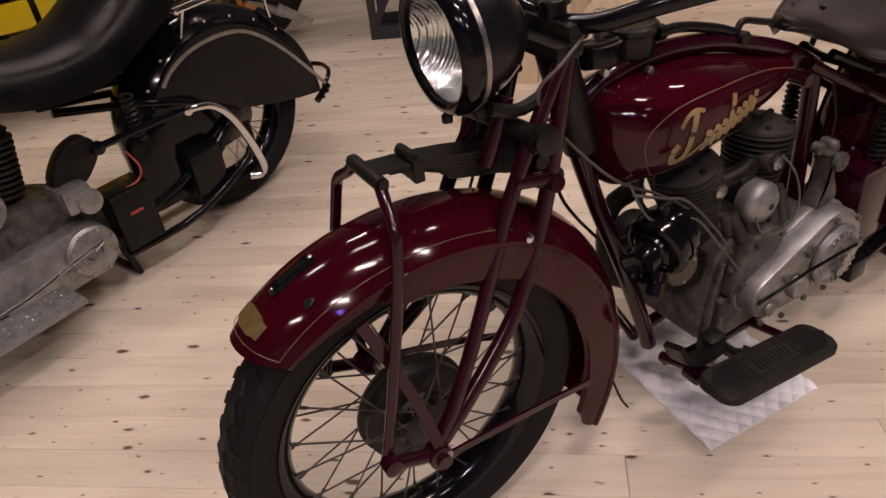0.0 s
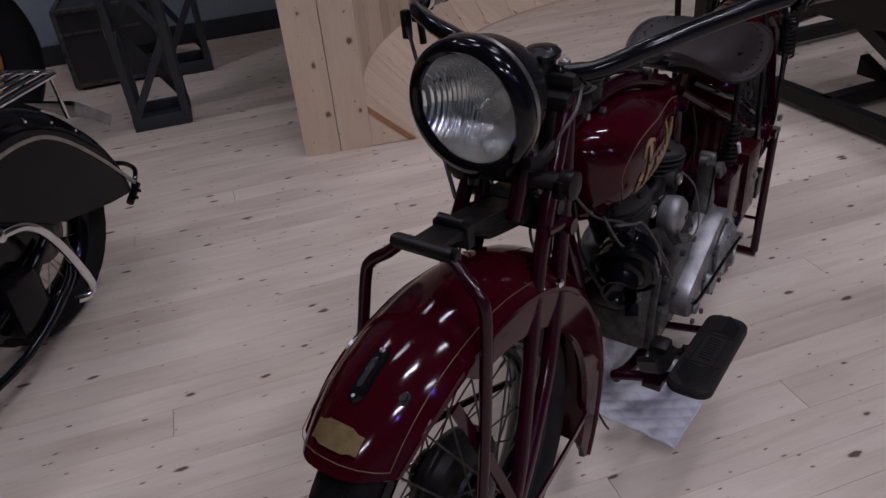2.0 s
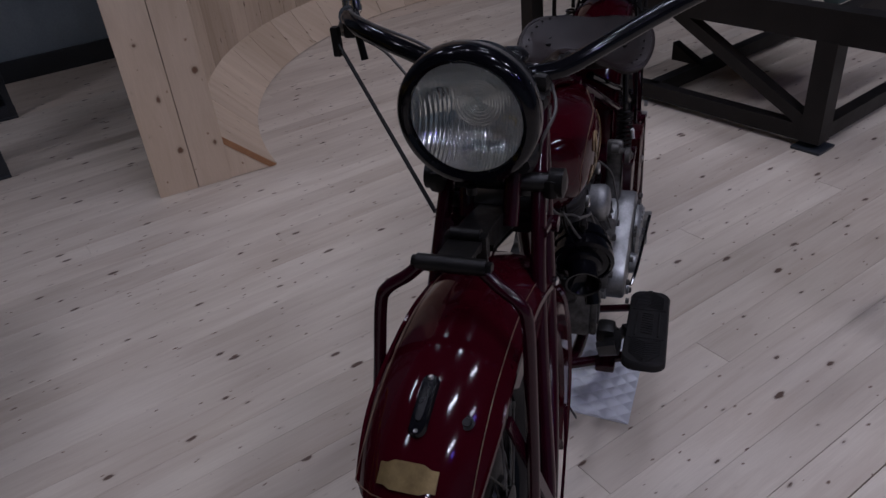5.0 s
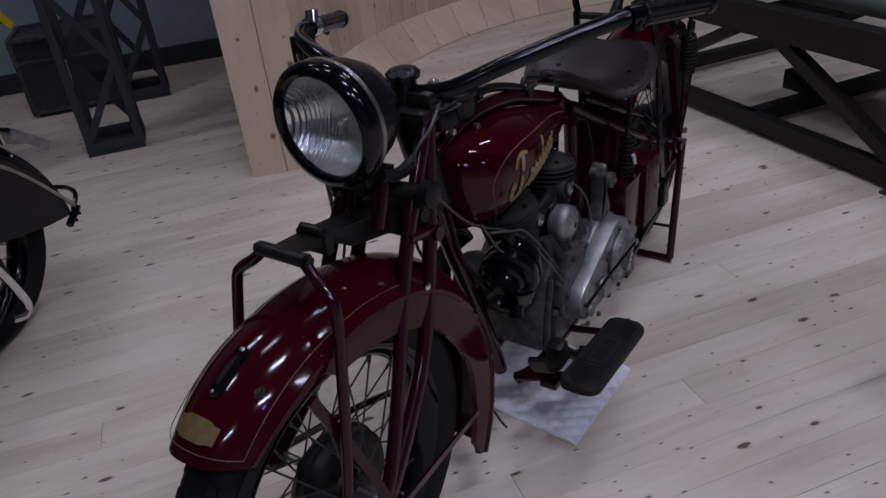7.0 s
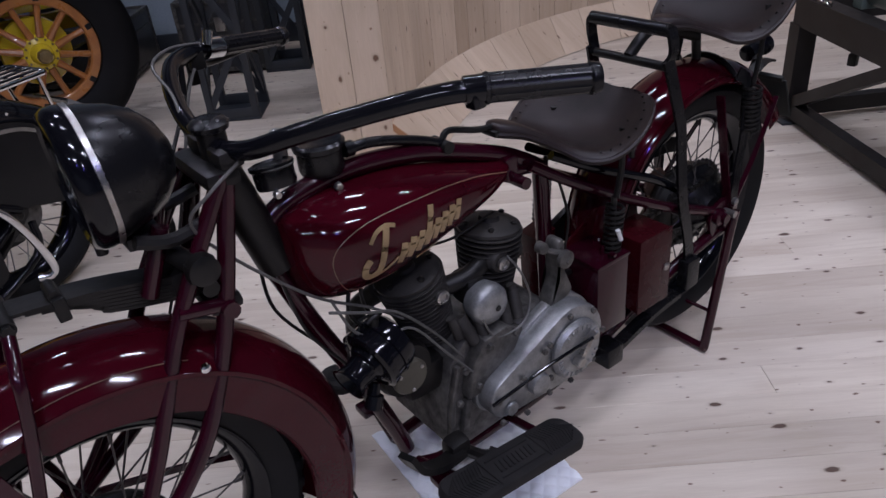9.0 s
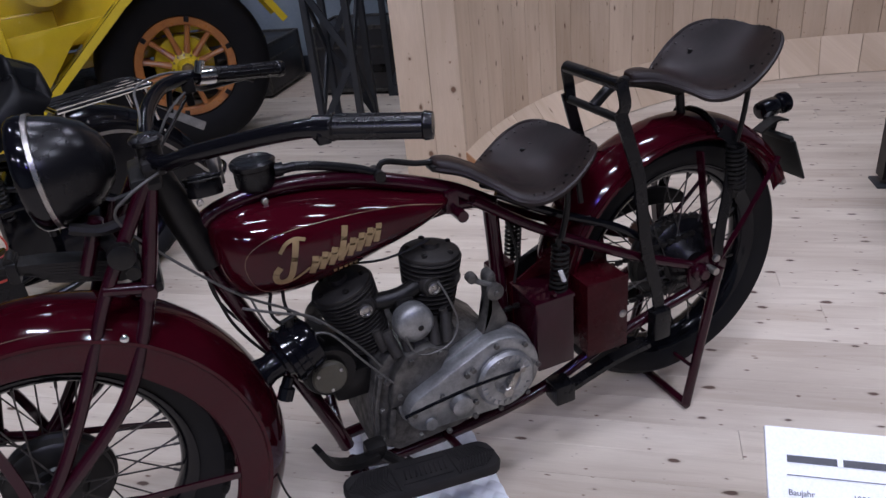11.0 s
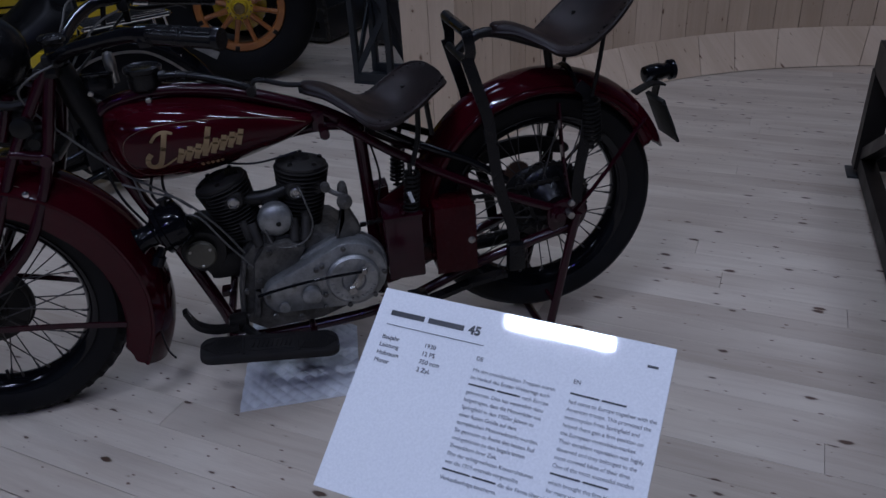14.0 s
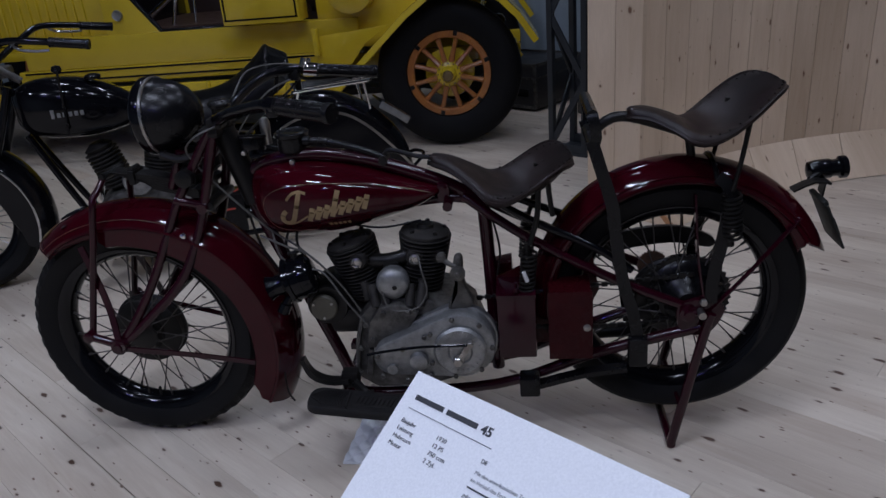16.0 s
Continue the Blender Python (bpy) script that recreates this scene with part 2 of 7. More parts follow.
def reflector_material(y0, z0):
    """Silvered bowl whose mirror is broken up by upright flutes, and by rings round its middle."""
    m, nt, b = mat_base("fluted_silver_reflector")
    b.inputs["Base Color"].default_value = (0.95, 0.95, 0.94, 1)
    b.inputs["Metallic"].default_value, b.inputs["Roughness"].default_value = 1.0, 0.16
    sep = nt.nodes.new("ShaderNodeSeparateXYZ")
    nt.links.new(coords(nt), sep.inputs[0])
    y, z = math_node(nt, "SUBTRACT", sep.outputs[1], y0), math_node(nt, "SUBTRACT", sep.outputs[2], z0)
    r = math_node(nt, "SQRT", math_node(nt, "ADD", math_node(nt, "MULTIPLY", y, y), math_node(nt, "MULTIPLY", z, z)), 0.0)
    flutes = math_node(nt, "SINE", math_node(nt, "MULTIPLY", y, 1250.0), 0.0)
    rings = math_node(nt, "SINE", math_node(nt, "MULTIPLY", r, 1500.0), 0.0)
    inner = math_node(nt, "LESS_THAN", r, 0.032)
    n = nt.nodes.new("ShaderNodeMix")
    nt.links.new(inner, n.inputs[0])
    nt.links.new(flutes, n.inputs[2])
    nt.links.new(rings, n.inputs[3])
    wave = math_node(nt, "ADD", n.outputs[0], math_node(nt, "MULTIPLY", noise_tex(nt, coords(nt), 60, 2), 1.5))
    bump(nt, b, wave, 1.0, 0.00045)
    return m


PAD, GLASS = pad_material(), glass_material()

# ---- shapes: every maker returns (points, faces) ----
def join(*geos):
    vs, fs = [], []
    for v, f in geos:
        k = len(vs)
        vs += v
        fs += [tuple(i + k for i in face) for face in f]
    return vs, fs


def xf(m, geo):
    return [m @ Vector(v) for v in geo[0]], geo[1]


def shift(x, y, z, geo):
    return xf(Matrix.Translation((x, y, z)), geo)


def mirror_y(geo):
    return [Vector((v[0], -v[1], v[2])) for v in geo[0]], [tuple(reversed(f)) for f in geo[1]]


def curve(points, k=6, closed=False):
    """A smooth line through the points."""
    p = [Vector(q) for q in points]
    n, out = len(p), []
    for i in range(n if closed else n - 1):
        a, b, c, d = (p[(i + j) % n] if closed else p[min(max(i + j, 0), n - 1)] for j in (-1, 0, 1, 2))
        for s in range(k):
            t = s / k
            out.append(0.5 * (2 * b + (c - a) * t + (2 * a - 5 * b + 4 * c - d) * t * t + (3 * b - a - 3 * c + d) * t**3))
    if not closed:
        out.append(p[-1])
    return out


def sweep(path, prof, closed=False, up=None, caps=True):
    """A profile (list of 2D points, or one list for each place) carried along a path."""
    path = [Vector(q) for q in path]
    n, vs, fs = len(path), [], []
    many = isinstance(prof[0][0], (list, tuple))
    m = len(prof[0]) if many else len(prof)
    normal = None
    for i in range(n):
        a, b = (path[i - 1], path[(i + 1) % n]) if closed else (path[max(i - 1, 0)], path[min(i + 1, n - 1)])
        t = (b - a).normalized()
        if up is not None:
            normal = Vector(up) - t * t.dot(Vector(up))
        elif normal is None:
            ref = Vector((0, 0, 1)) if abs(t.z) < 0.9 else Vector((1, 0, 0))
            normal = ref - t * t.dot(ref)
        else:
            normal = normal - t * t.dot(normal)
        normal.normalize()
        side = t.cross(normal)
        vs += [path[i] + side * u + normal * w for u, w in (prof[i] if many else prof)]
    for i in range(n if closed else n - 1):
        for j in range(m):
            a, b = i * m + j, i * m + (j + 1) % m
            c, d = ((i + 1) % n) * m + (j + 1) % m, ((i + 1) % n) * m + j
            fs.append((a, b, c, d))
    if caps and not closed:
        fs += [tuple(reversed(range(m))), tuple(range((n - 1) * m, n * m))]
    return vs, fs


def ring2d(r, n=10, r2=None):
    return [(r * math.cos(2 * math.pi * i / n), (r2 or r) * math.sin(2 * math.pi * i / n)) for i in range(n)]


def tube(points, r, n=10, smooth=0, closed=False, caps=True):
    path = curve(points, smooth, closed) if smooth else points
    if isinstance(r, (list, tuple)):
        k = len(path)
        rs = [r[0] + (r[-1] - r[0]) * i / (k - 1) for i in range(k)] if len(r) == 2 else r
        return sweep(path, [ring2d(q, n) for q in rs], closed, None, caps)
    return sweep(path, ring2d(r, n), closed, None, caps)


def strap(points, wide, thick, smooth=0, up=None):
    path = curve(points, smooth) if smooth else points
    w, h = wide / 2, thick / 2
    return sweep(path, [(-w, -h), (w, -h), (w, h), (-w, h)], False, up)


def lathe(prof, n=32, closed=False):
    """Turns a profile of (radius, z) round z."""
    vs, fs, m = [], [], len(prof)
    for i in range(n):
        c, s = math.cos(2 * math.pi * i / n), math.sin(2 * math.pi * i / n)
        vs += [Vector((r * c, r * s, z)) for r, z in prof]
    for i in range(n):
        for j in range(m if closed else m - 1):
            a, b = i * m + j, i * m + (j + 1) % m
            c, d = ((i + 1) % n) * m + (j + 1) % m, ((i + 1) % n) * m + j
            fs.append((a, d, c, b))
    if not closed:
        fs.append(tuple(reversed([i * m for i in range(n)])))
        fs.append(tuple(i * m + m - 1 for i in range(n)))
    return vs, fs


SIDE = Matrix.Rotation(math.pi / 2, 4, "X")  # turns a lathe's z axis to -y, towards the bike's left


def disc_y(prof, x, y, z, n=32, closed=False):
    """A turned part whose axis lies across the bike; profile z runs to the bike's left."""
    return shift(x, y, z, xf(SIDE, lathe(prof, n, closed)))


def rod(a, b, r, n=10):
    return tube([a, b], r, n)


def block(sx, sy, sz, x=0, y=0, z=0, bevel=0.0):
    bm = bmesh.new()
    bmesh.ops.create_cube(bm, size=1, matrix=Matrix.Diagonal((sx, sy, sz, 1)))
    if bevel:
        bmesh.ops.bevel(bm, geom=bm.edges[:], offset=bevel, segments=2, profile=0.6, affect="EDGES")
    bm.verts.index_update()
    geo = [v.co + Vector((x, y, z)) for v in bm.verts], [tuple(v.index for v in f.verts) for f in bm.faces]
    bm.free()
    return geo


def plate(outline, y0, y1, bevel=0.0):
    """A plate cut from an outline in x and z, between y0 and y1, with softened edges."""
    bm = bmesh.new()
    vs = [bm.verts.new((x, y0, z)) for x, z in outline]
    f = bm.faces.new(vs)
    top = bmesh.ops.extrude_face_region(bm, geom=[f])["geom"]
    for v in top:
        if isinstance(v, bmesh.types.BMVert):
            v.co.y = y1
    bmesh.ops.recalc_face_normals(bm, faces=bm.faces[:])
    if bevel:
        rim = [e for e in bm.edges if abs(e.verts[0].co.y - e.verts[1].co.y) < 1e-6]
        bmesh.ops.bevel(bm, geom=rim, offset=bevel, segments=2, profile=0.5, affect="EDGES")
    bm.verts.index_update()
    geo = [v.co.copy() for v in bm.verts], [tuple(v.index for v in q.verts) for q in bm.faces]
    bm.free()
    return geo


def outline(points, k=5):
    return [(q.x, q.z) for q in curve([(x, 0, z) for x, z in points], k, True)]


def bolt(x, y, z, r=0.006, h=0.005, n=6):
    return disc_y([(r, 0), (r, h), (r * 0.8, h + r * 0.2)], x, y, z, n)


def coil(a, b, r, wire, turns, n=6):
    a, b = Vector(a), Vector(b)
    t = (b - a).normalized()
    u = t.orthogonal().normalized()
    w = t.cross(u)
    k = int(turns * 12)
    path = [a + (b - a) * i / k + (u * math.cos(2 * math.pi * i / 12) + w * math.sin(2 * math.pi * i / 12)) * r for i in range(k + 1)]
    return tube(path, wire, n)


def mesh_of(geo, mat, sharp=40):
    me = bpy.data.meshes.new("shape")
    me.from_pydata([tuple(v) for v in geo[0]], [], geo[1])
    bm = bmesh.new()
    bm.from_mesh(me)
    if len(bm.faces) < 60000:
        bmesh.ops.recalc_face_normals(bm, faces=bm.faces[:])
    bm.to_mesh(me)
    bm.free()
    me.polygons.foreach_set("use_smooth", [True] * len(me.polygons))
    me.set_sharp_from_angle(angle=radians(sharp))
    me.materials.append(mat)
    return me


def part(name, geo, mat, parent=None, label="", sharp=40):
    ob = new(name, mesh_of(geo, mat, sharp))
    if parent:
        ob.parent = parent
    if label:
        tagged(ob, label)
    return ob


def thing(name, label, category, group="", at=None):
    ob = new(name)
    ob.empty_display_size = 0.05
    if at is not None:
        ob.matrix_world = at
    return tagged(ob, label, category, group)


def words(text, size, mat, name="lettering", parent=None, label="", shear=0.0, depth=0.0006, bold=0.0, m=None, align="LEFT", spacing=1.0):
    """Raised lettering in the built-in font, turned into a mesh."""
    cu = bpy.data.curves.new(name, "FONT")
    cu.body, cu.size, cu.shear, cu.extrude, cu.offset, cu.align_x = text, size, shear, depth, bold, align
    cu.space_character = spacing
    tmp = bpy.data.objects.new("tmp", cu)
    scene.collection.objects.link(tmp)
    me = bpy.data.meshes.new_from_object(tmp.evaluated_get(bpy.context.evaluated_depsgraph_get()))
    bpy.data.objects.remove(tmp)
    if m is not None:
        me.transform(m)
    me.materials.clear()
    me.materials.append(mat)
    ob = new(name, me)
    if parent:
        ob.parent = parent
    if label:
        tagged(ob, label)
    return ob

# ---- the hall: floor, walls, ceiling, round plank wall ----
def structure(name, geo, mat, label, category):
    return tagged(part(name, geo, mat), label, category, "", "structure")


BOARD, V0 = 0.0975, -0.21

su, sv = HALL_U[1] - HALL_U[0], HALL_V[1] - HALL_V[0]
mu, mv = (HALL_U[0] + HALL_U[1]) / 2, (HALL_V[0] + HALL_V[1]) / 2


def hall_wall(name, geo, mat, label, category="wall"):
    ob = structure(name, geo, mat, label, category)
    ob.matrix_world = FT
    return ob


floor = hall_wall("floor", block(su, sv, 0.04, mu, mv, -0.045), PINE_REST, "pale knotty pine board floor of the exhibition hall", "floor")
folds = []
for i in range(301):
    u = HALL_U[0] + su * i / 300
    folds.append((u, HALL_V[1] + 0.012 * math.sin(u * 31) + 0.008 * math.sin(u * 13 + 1)))
vs = [Vector((u, v, 0)) for u, v in folds] + [Vector((u, v, HALL_Z)) for u, v in folds] + [Vector((u, HALL_V[1] + 0.2, 0)) for u, _ in folds] + [Vector((u, HALL_V[1] + 0.2, HALL_Z)) for u, _ in folds]
n = 301
fs = [(i, i + 1, n + i + 1, n + i) for i in range(n - 1)] + [(2 * n + i + 1, 2 * n + i, 3 * n + i, 3 * n + i + 1) for i in range(n - 1)]
fs += [(n + i, n + i + 1, 3 * n + i + 1, 3 * n + i) for i in range(n - 1)] + [(i + 1, i, 2 * n + i, 2 * n + i + 1) for i in range(n - 1)]
hall_wall("wall_north", (vs, fs), WALL_GREY, "blue-grey draped hall wall behind the exhibits")
hall_wall("baseboard", block(su, 0.02, 0.12, mu, HALL_V[1] - 0.035, 0.06, 0.003), GREY_STEEL, "dark skirting along the hall wall", "baseboard")
hall_wall("wall_south", block(su, 0.2, HALL_Z, mu, HALL_V[0] - 0.1, HALL_Z / 2), WALL_GREY, "plain blue-grey hall wall")
hall_wall("wall_west", block(0.2, sv, HALL_Z, HALL_U[0] - 0.1, mv, HALL_Z / 2), WALL_GREY, "plain blue-grey hall wall")
hall_wall("wall_east", block(0.2, sv, HALL_Z, HALL_U[1] + 0.1, mv, HALL_Z / 2), WALL_GREY, "plain blue-grey hall wall")
hall_wall("ceiling", block(su, sv, 0.2, mu, mv, HALL_Z + 0.1), CEIL, "dark plain hall ceiling", "ceiling")

# round wall of upright boards with a sloping apron at its foot
RC = Vector((3.09, -0.03, 0))
R_IN, R_OUT, R_APRON, H_APRON, H_WALL = 2.14, 2.41, 1.95, 0.175, 2.9
A0, A1 = 136.6, 38.0


def ringpoint(r, a, z):
    return Vector((RC.x + r * math.cos(radians(a)), RC.y + r * math.sin(radians(a)), z))


def sector(r0, r1, a0, a1, z0, z1, n=2):
    vs, fs = [], []
    for i in range(n + 1):
        a = a0 + (a1 - a0) * i / n
        vs += [ringpoint(r0, a, z0), ringpoint(r1, a, z0), ringpoint(r1, a, z1), ringpoint(r0, a, z1)]
    for i in range(n):
        k = 4 * i
        for j in range(4):
            fs.append((k + j, k + (j + 1) % 4, k + 4 + (j + 1) % 4, k + 4 + j))
    fs += [(3, 2, 1, 0), (4 * n, 4 * n + 1, 4 * n + 2, 4 * n + 3)]
    return vs, fs


round_wall = structure("wall_round", sector(R_IN + 0.025, R_OUT, A0 - 0.75, A1 + 0.2, 0, H_WALL, 48), PINE_WALL, "curved wall of upright pale pine boards with a sloping apron", "wall")

# ---- the maroon motorcycle ----
FWX, FWZ, RWX, RWZ = 0.037, 0.314, 1.397, 0.368


def tyre_geo(outer=0.314, wide=0.1, bead=0.236):
    mid, hw = (outer + bead) / 2 + 0.004, wide / 2
    prof = [(bead, -0.031), (bead + 0.012, -0.039), (mid - 0.012, -hw * 0.96), (mid + 0.008, -hw), (outer - 0.028, -hw * 0.93), (outer - 0.014, -hw * 0.78), (outer - 0.005, -hw * 0.45), (outer - 0.003, 0)]
    prof += [(r, -z) for r, z in reversed(prof[:-1])]
    prof += [(bead - 0.004, 0.02), (bead - 0.004, -0.02)]
    return xf(SIDE, lathe(prof, 72, True))


def tread_geo(outer=0.314, wide=0.1, count=46):
    """Zigzag centre rib, and slanted shoulder lugs on either side."""
    geos = []
    rib = []
    for i in range(count * 2):
        a = 2 * math.pi * i / (count * 2)
        y = 0.006 if i % 2 else -0.006
        rib.append(((outer + 0.0005) * math.cos(a), y, (outer + 0.0005) * math.sin(a)))
    pts, faces = [], []
    for i, (x, y, z) in enumerate(rib):
        k = (outer - 0.006) / outer
        pts += [(x, y - 0.011, z), (x, y + 0.011, z), (x * k, y + 0.014, z * k), (x * k, y - 0.014, z * k)]
    n = len(rib)
    for i in range(n):
        for j in range(4):
            faces.append((4 * i + j, 4 * i + (j + 1) % 4, 4 * ((i + 1) % n) + (j + 1) % 4, 4 * ((i + 1) % n) + j))
    geos.append(([Vector(p) for p in pts], faces))
    for i in range(count):
        for side in (-1, 1):
            a = 2 * math.pi * (i + (0.5 if side > 0 else 0)) / count
            for y0, y1, r0, r1, skew in ((0.019, 0.033, -0.002, -0.0065, 0.02), (0.035, wide * 0.44, -0.008, -0.020, 0.045)):
                da = 0.030
                quad = []
                for y, dr, sk in ((y0, r0, skew), (y1, r1, skew + 0.03)):
                    for s in (-1, 1):
                        b = a + s * da + sk
                        quad.append((b, y * side, outer + dr))
                low = [(b, y, r - 0.008) for b, y, r in quad]
                v = [Vector((r * math.cos(b), y, r * math.sin(b))) for b, y, r in quad + low]
                geos.append((v, [(0, 1, 3, 2), (4, 6, 7, 5), (0, 4, 5, 1), (2, 3, 7, 6), (0, 2, 6, 4), (1, 5, 7, 3)]))
    return join(*geos)


RIM_PROF = [(0.236, -0.036), (0.242, -0.038), (0.243, -0.034), (0.235, -0.029), (0.226, -0.02), (0.22, 0), (0.226, 0.02), (0.235, 0.029), (0.243, 0.034), (0.242, 0.038), (0.236, 0.036), (0.222, 0.026), (0.213, 0.012), (0.211, 0), (0.213, -0.012), (0.222, -0.026)]


def wheel(bike, x, z, name, drum, turn=0.0):
    """One wheel: the rim carries tyre, tread, spokes and hub."""
    at = Matrix.Translation((x, 0, z)) @ Matrix.Rotation(turn, 4, "Y")
    rim = part(name, xf(SIDE, lathe(RIM_PROF, 64, True)), BLACK, bike, "black painted spoked wheel with a black tyre")
    rim.matrix_local = at
    part("tyre", tyre_geo(), RUBBER, rim)
    if name == "front_wheel":
        part("tread", tread_geo(), RUBBER, rim, "worn zigzag rubber tread")
    hub = [(0.018, -0.062), (0.036, -0.06), (0.038, -0.052), (0.024, -0.045), (0.022, 0.04), (0.036, 0.047), (0.038, 0.055), (0.018, 0.06)]
    part("hub", xf(SIDE, lathe(hub, 28)), BLACK_IRON, rim)
    if drum:
        dr = [(0.02, -0.012), (0.088, -0.01), (0.094, 0.0), (0.098, 0.006), (0.098, 0.012), (0.092, 0.016), (0.092, 0.034), (0.086, 0.04), (0.05, 0.044), (0.046, 0.05), (0.02, 0.052)]
        part("brake_drum", shift(0, 0.01 if drum > 0 else 0, 0, xf(SIDE, lathe(dr, 44))), BLACK_IRON, rim, "dull black brake drum")
    for i in range(40):
        a = 2 * math.pi * i / 40
        side = -1 if i % 2 else 1
        lead = 0.62 if (i // 2) % 2 else -0.62
        h = Vector((0.036 * math.cos(a + lead), side * 0.052, 0.036 * math.sin(a + lead)))
        r = Vector((0.216 * math.cos(a), side * 0.01, 0.216 * math.sin(a)))
        ob = part("spoke", join(rod(h, r, 0.0017, 6), rod(r + (h - r).normalized() * 0.016, r, 0.003, 6)), SPOKE, rim)
    part("valve", join(rod((0, -0.01, -0.214), (0, -0.012, -0.187), 0.004, 8)), BLACK_IRON, rim)
    return rim


def interp(table, v):
    for (a, x), (b, y) in zip(table, table[1:]):
        if min(a, b) <= v <= max(a, b):
            return x + (y - x) * (v - a) / (b - a)
    return table[0][1] if abs(v - table[0][0]) < abs(v - table[-1][0]) else table[-1][1]


def fender_geo(cx, cz, radius, valance, half, a0, a1, n=64, crown=0.042, thick=0.003, nose=0.0, tail=0.0):
    """A valanced fender: crowned top, rolled bead, side skirts of changing depth. radius and valance are tables by degree."""
    sections = []
    for i in range(n + 1):
        a = a0 + (a1 - a0) * i / n
        r, v = interp(radius, a), interp(valance, a)
        h = half * min(1, 0.80 + 0.2 * math.sin(math.pi * min(1, (i + 3) / 12) / 2)) if i < 12 else half
        prof = []
        for k in range(13):
            u = -1 + 2 * k / 12
            prof.append((u * h, r - crown * abs(u) ** 2.3))
        edge = r - crown
        left = [(-h + 0.004, edge - v), (-h - 0.001, edge - v + 0.003), (-h - 0.0015, edge - v * 0.5), (-h - 0.001, edge - 0.008), (-h - 0.005, edge - 0.005), (-h - 0.004, edge + 0.001)]
        right = [(-y, q) for y, q in reversed(left)]
        outer = left + prof + right
        inner = [(y * (1 - thick / h), q - thick) for y, q in reversed(outer)]
        c, s = math.cos(radians(a)), math.sin(radians(a))
        sec = []
        for y, q in outer + inner:
            b = a - nose * abs(y / half) ** 3 * max(0, 1 - i / 12) if nose else a
            b += tail * abs(y / half) ** 2 * max(0, 1 - (n - i) / 10)
            sec.append(Vector((cx + q * math.cos(radians(b)), y, cz + q * math.sin(radians(b)))))
        sections.append(sec)
    m, vs, fs = len(sections[0]), [p for sec in sections for p in sec], []
    for i in range(n):
        for j in range(m):
            fs.append((i * m + j, i * m + (j + 1) % m, (i + 1) * m + (j + 1) % m, (i + 1) * m + j))
    k = m // 2
    for base in (0, n * m):
        for j in range(k - 1):
            q = (base + j, base + j + 1, base + m - 2 - j, base + m - 1 - j)
            fs.append(q if base else tuple(reversed(q)))
    return vs, fs


def fender_line(cx, cz, radius, half, a0, a1, u, crown=0.042, lift=0.0012, n=48, w=0.0012):
    """A painted stripe that follows the fender at a share u of its half width."""
    pts = []
    for i in range(n + 1):
        a = a0 + (a1 - a0) * i / n
        r = interp(radius, a) - crown * abs(u) ** 2.3 + lift
        pts.append((cx + r * math.cos(radians(a)), u * half, cz + r * math.sin(radians(a))))
    return tube(pts, w, 6)


bike = thing("motorcycle", "vintage maroon motorcycle with sprung leather saddles, parked on its rear stand", "motorcycle")
wheel(bike, FWX, FWZ, "front_wheel", 1, 0.1)
wheel(bike, RWX, RWZ, "rear_wheel", 1, 0.4)

# fenders
FR = [(139, 0.350), (120, 0.354), (94, 0.358), (72, 0.37), (47, 0.388), (2, 0.412), (-30, 0.42)]
FV = [(139, 0.006), (125, 0.012), (112, 0.018), (98, 0.022), (95, 0.05), (70, 0.06), (40, 0.068), (0, 0.066), (-26, 0.06), (-30, 0.03)]
front_fender = part("front_fender", fender_geo(FWX, FWZ, FR, FV, 0.08, 132.0, -31, nose=6.0), MAROON, bike, "glossy maroon valanced front fender with a gold pinstripe")
for u in (-0.86, 0.86):
    part("pinstripe", fender_line(FWX, FWZ, FR, 0.08, 127, 60, u, w=0.0007), PINSTRIPE, front_fender, "thin faded gold pinstripe")
tip = [(129.5 - 2.5 * abs(u / 0.86) ** 3, u) for u in (-0.86, -0.7, -0.5, -0.25, 0, 0.25, 0.5, 0.7, 0.86)]
part("pinstripe", tube([(FWX + (0.3535 - 0.042 * abs(u) ** 2.3) * math.cos(radians(a)), 0.08 * u, FWZ + (0.3535 - 0.042 * abs(u) ** 2.3) * math.sin(radians(a))) for a, u in tip], 0.0007, 6), PINSTRIPE, front_fender, "thin faded gold pinstripe")


def on_fender(a, u, lift=0.0):
    r = interp(FR, a) - 0.042 * abs(u) ** 2.3 + lift
    m = Matrix.Translation((FWX + r * math.cos(radians(a)), u * 0.08, FWZ + r * math.sin(radians(a)))) @ Matrix.Rotation(radians(90 - a), 4, "Y")
    return m


def capsule(length, r, h):
    pts = [(length / 2 - r + r * math.cos(t), r * math.sin(t)) for t in [math.pi * (k / 8 - 0.5) for k in range(9)]]
    pts += [(-x, -y) for x, y in pts]
    vs = [Vector((x, y, 0)) for x, y in pts] + [Vector((x * 0.94, y * 0.8, h)) for x, y in pts]
    n = len(pts)
    return vs, [(i, (i + 1) % n, n + (i + 1) % n, n + i) for i in range(n)] + [tuple(range(n, 2 * n)), tuple(reversed(range(n)))]


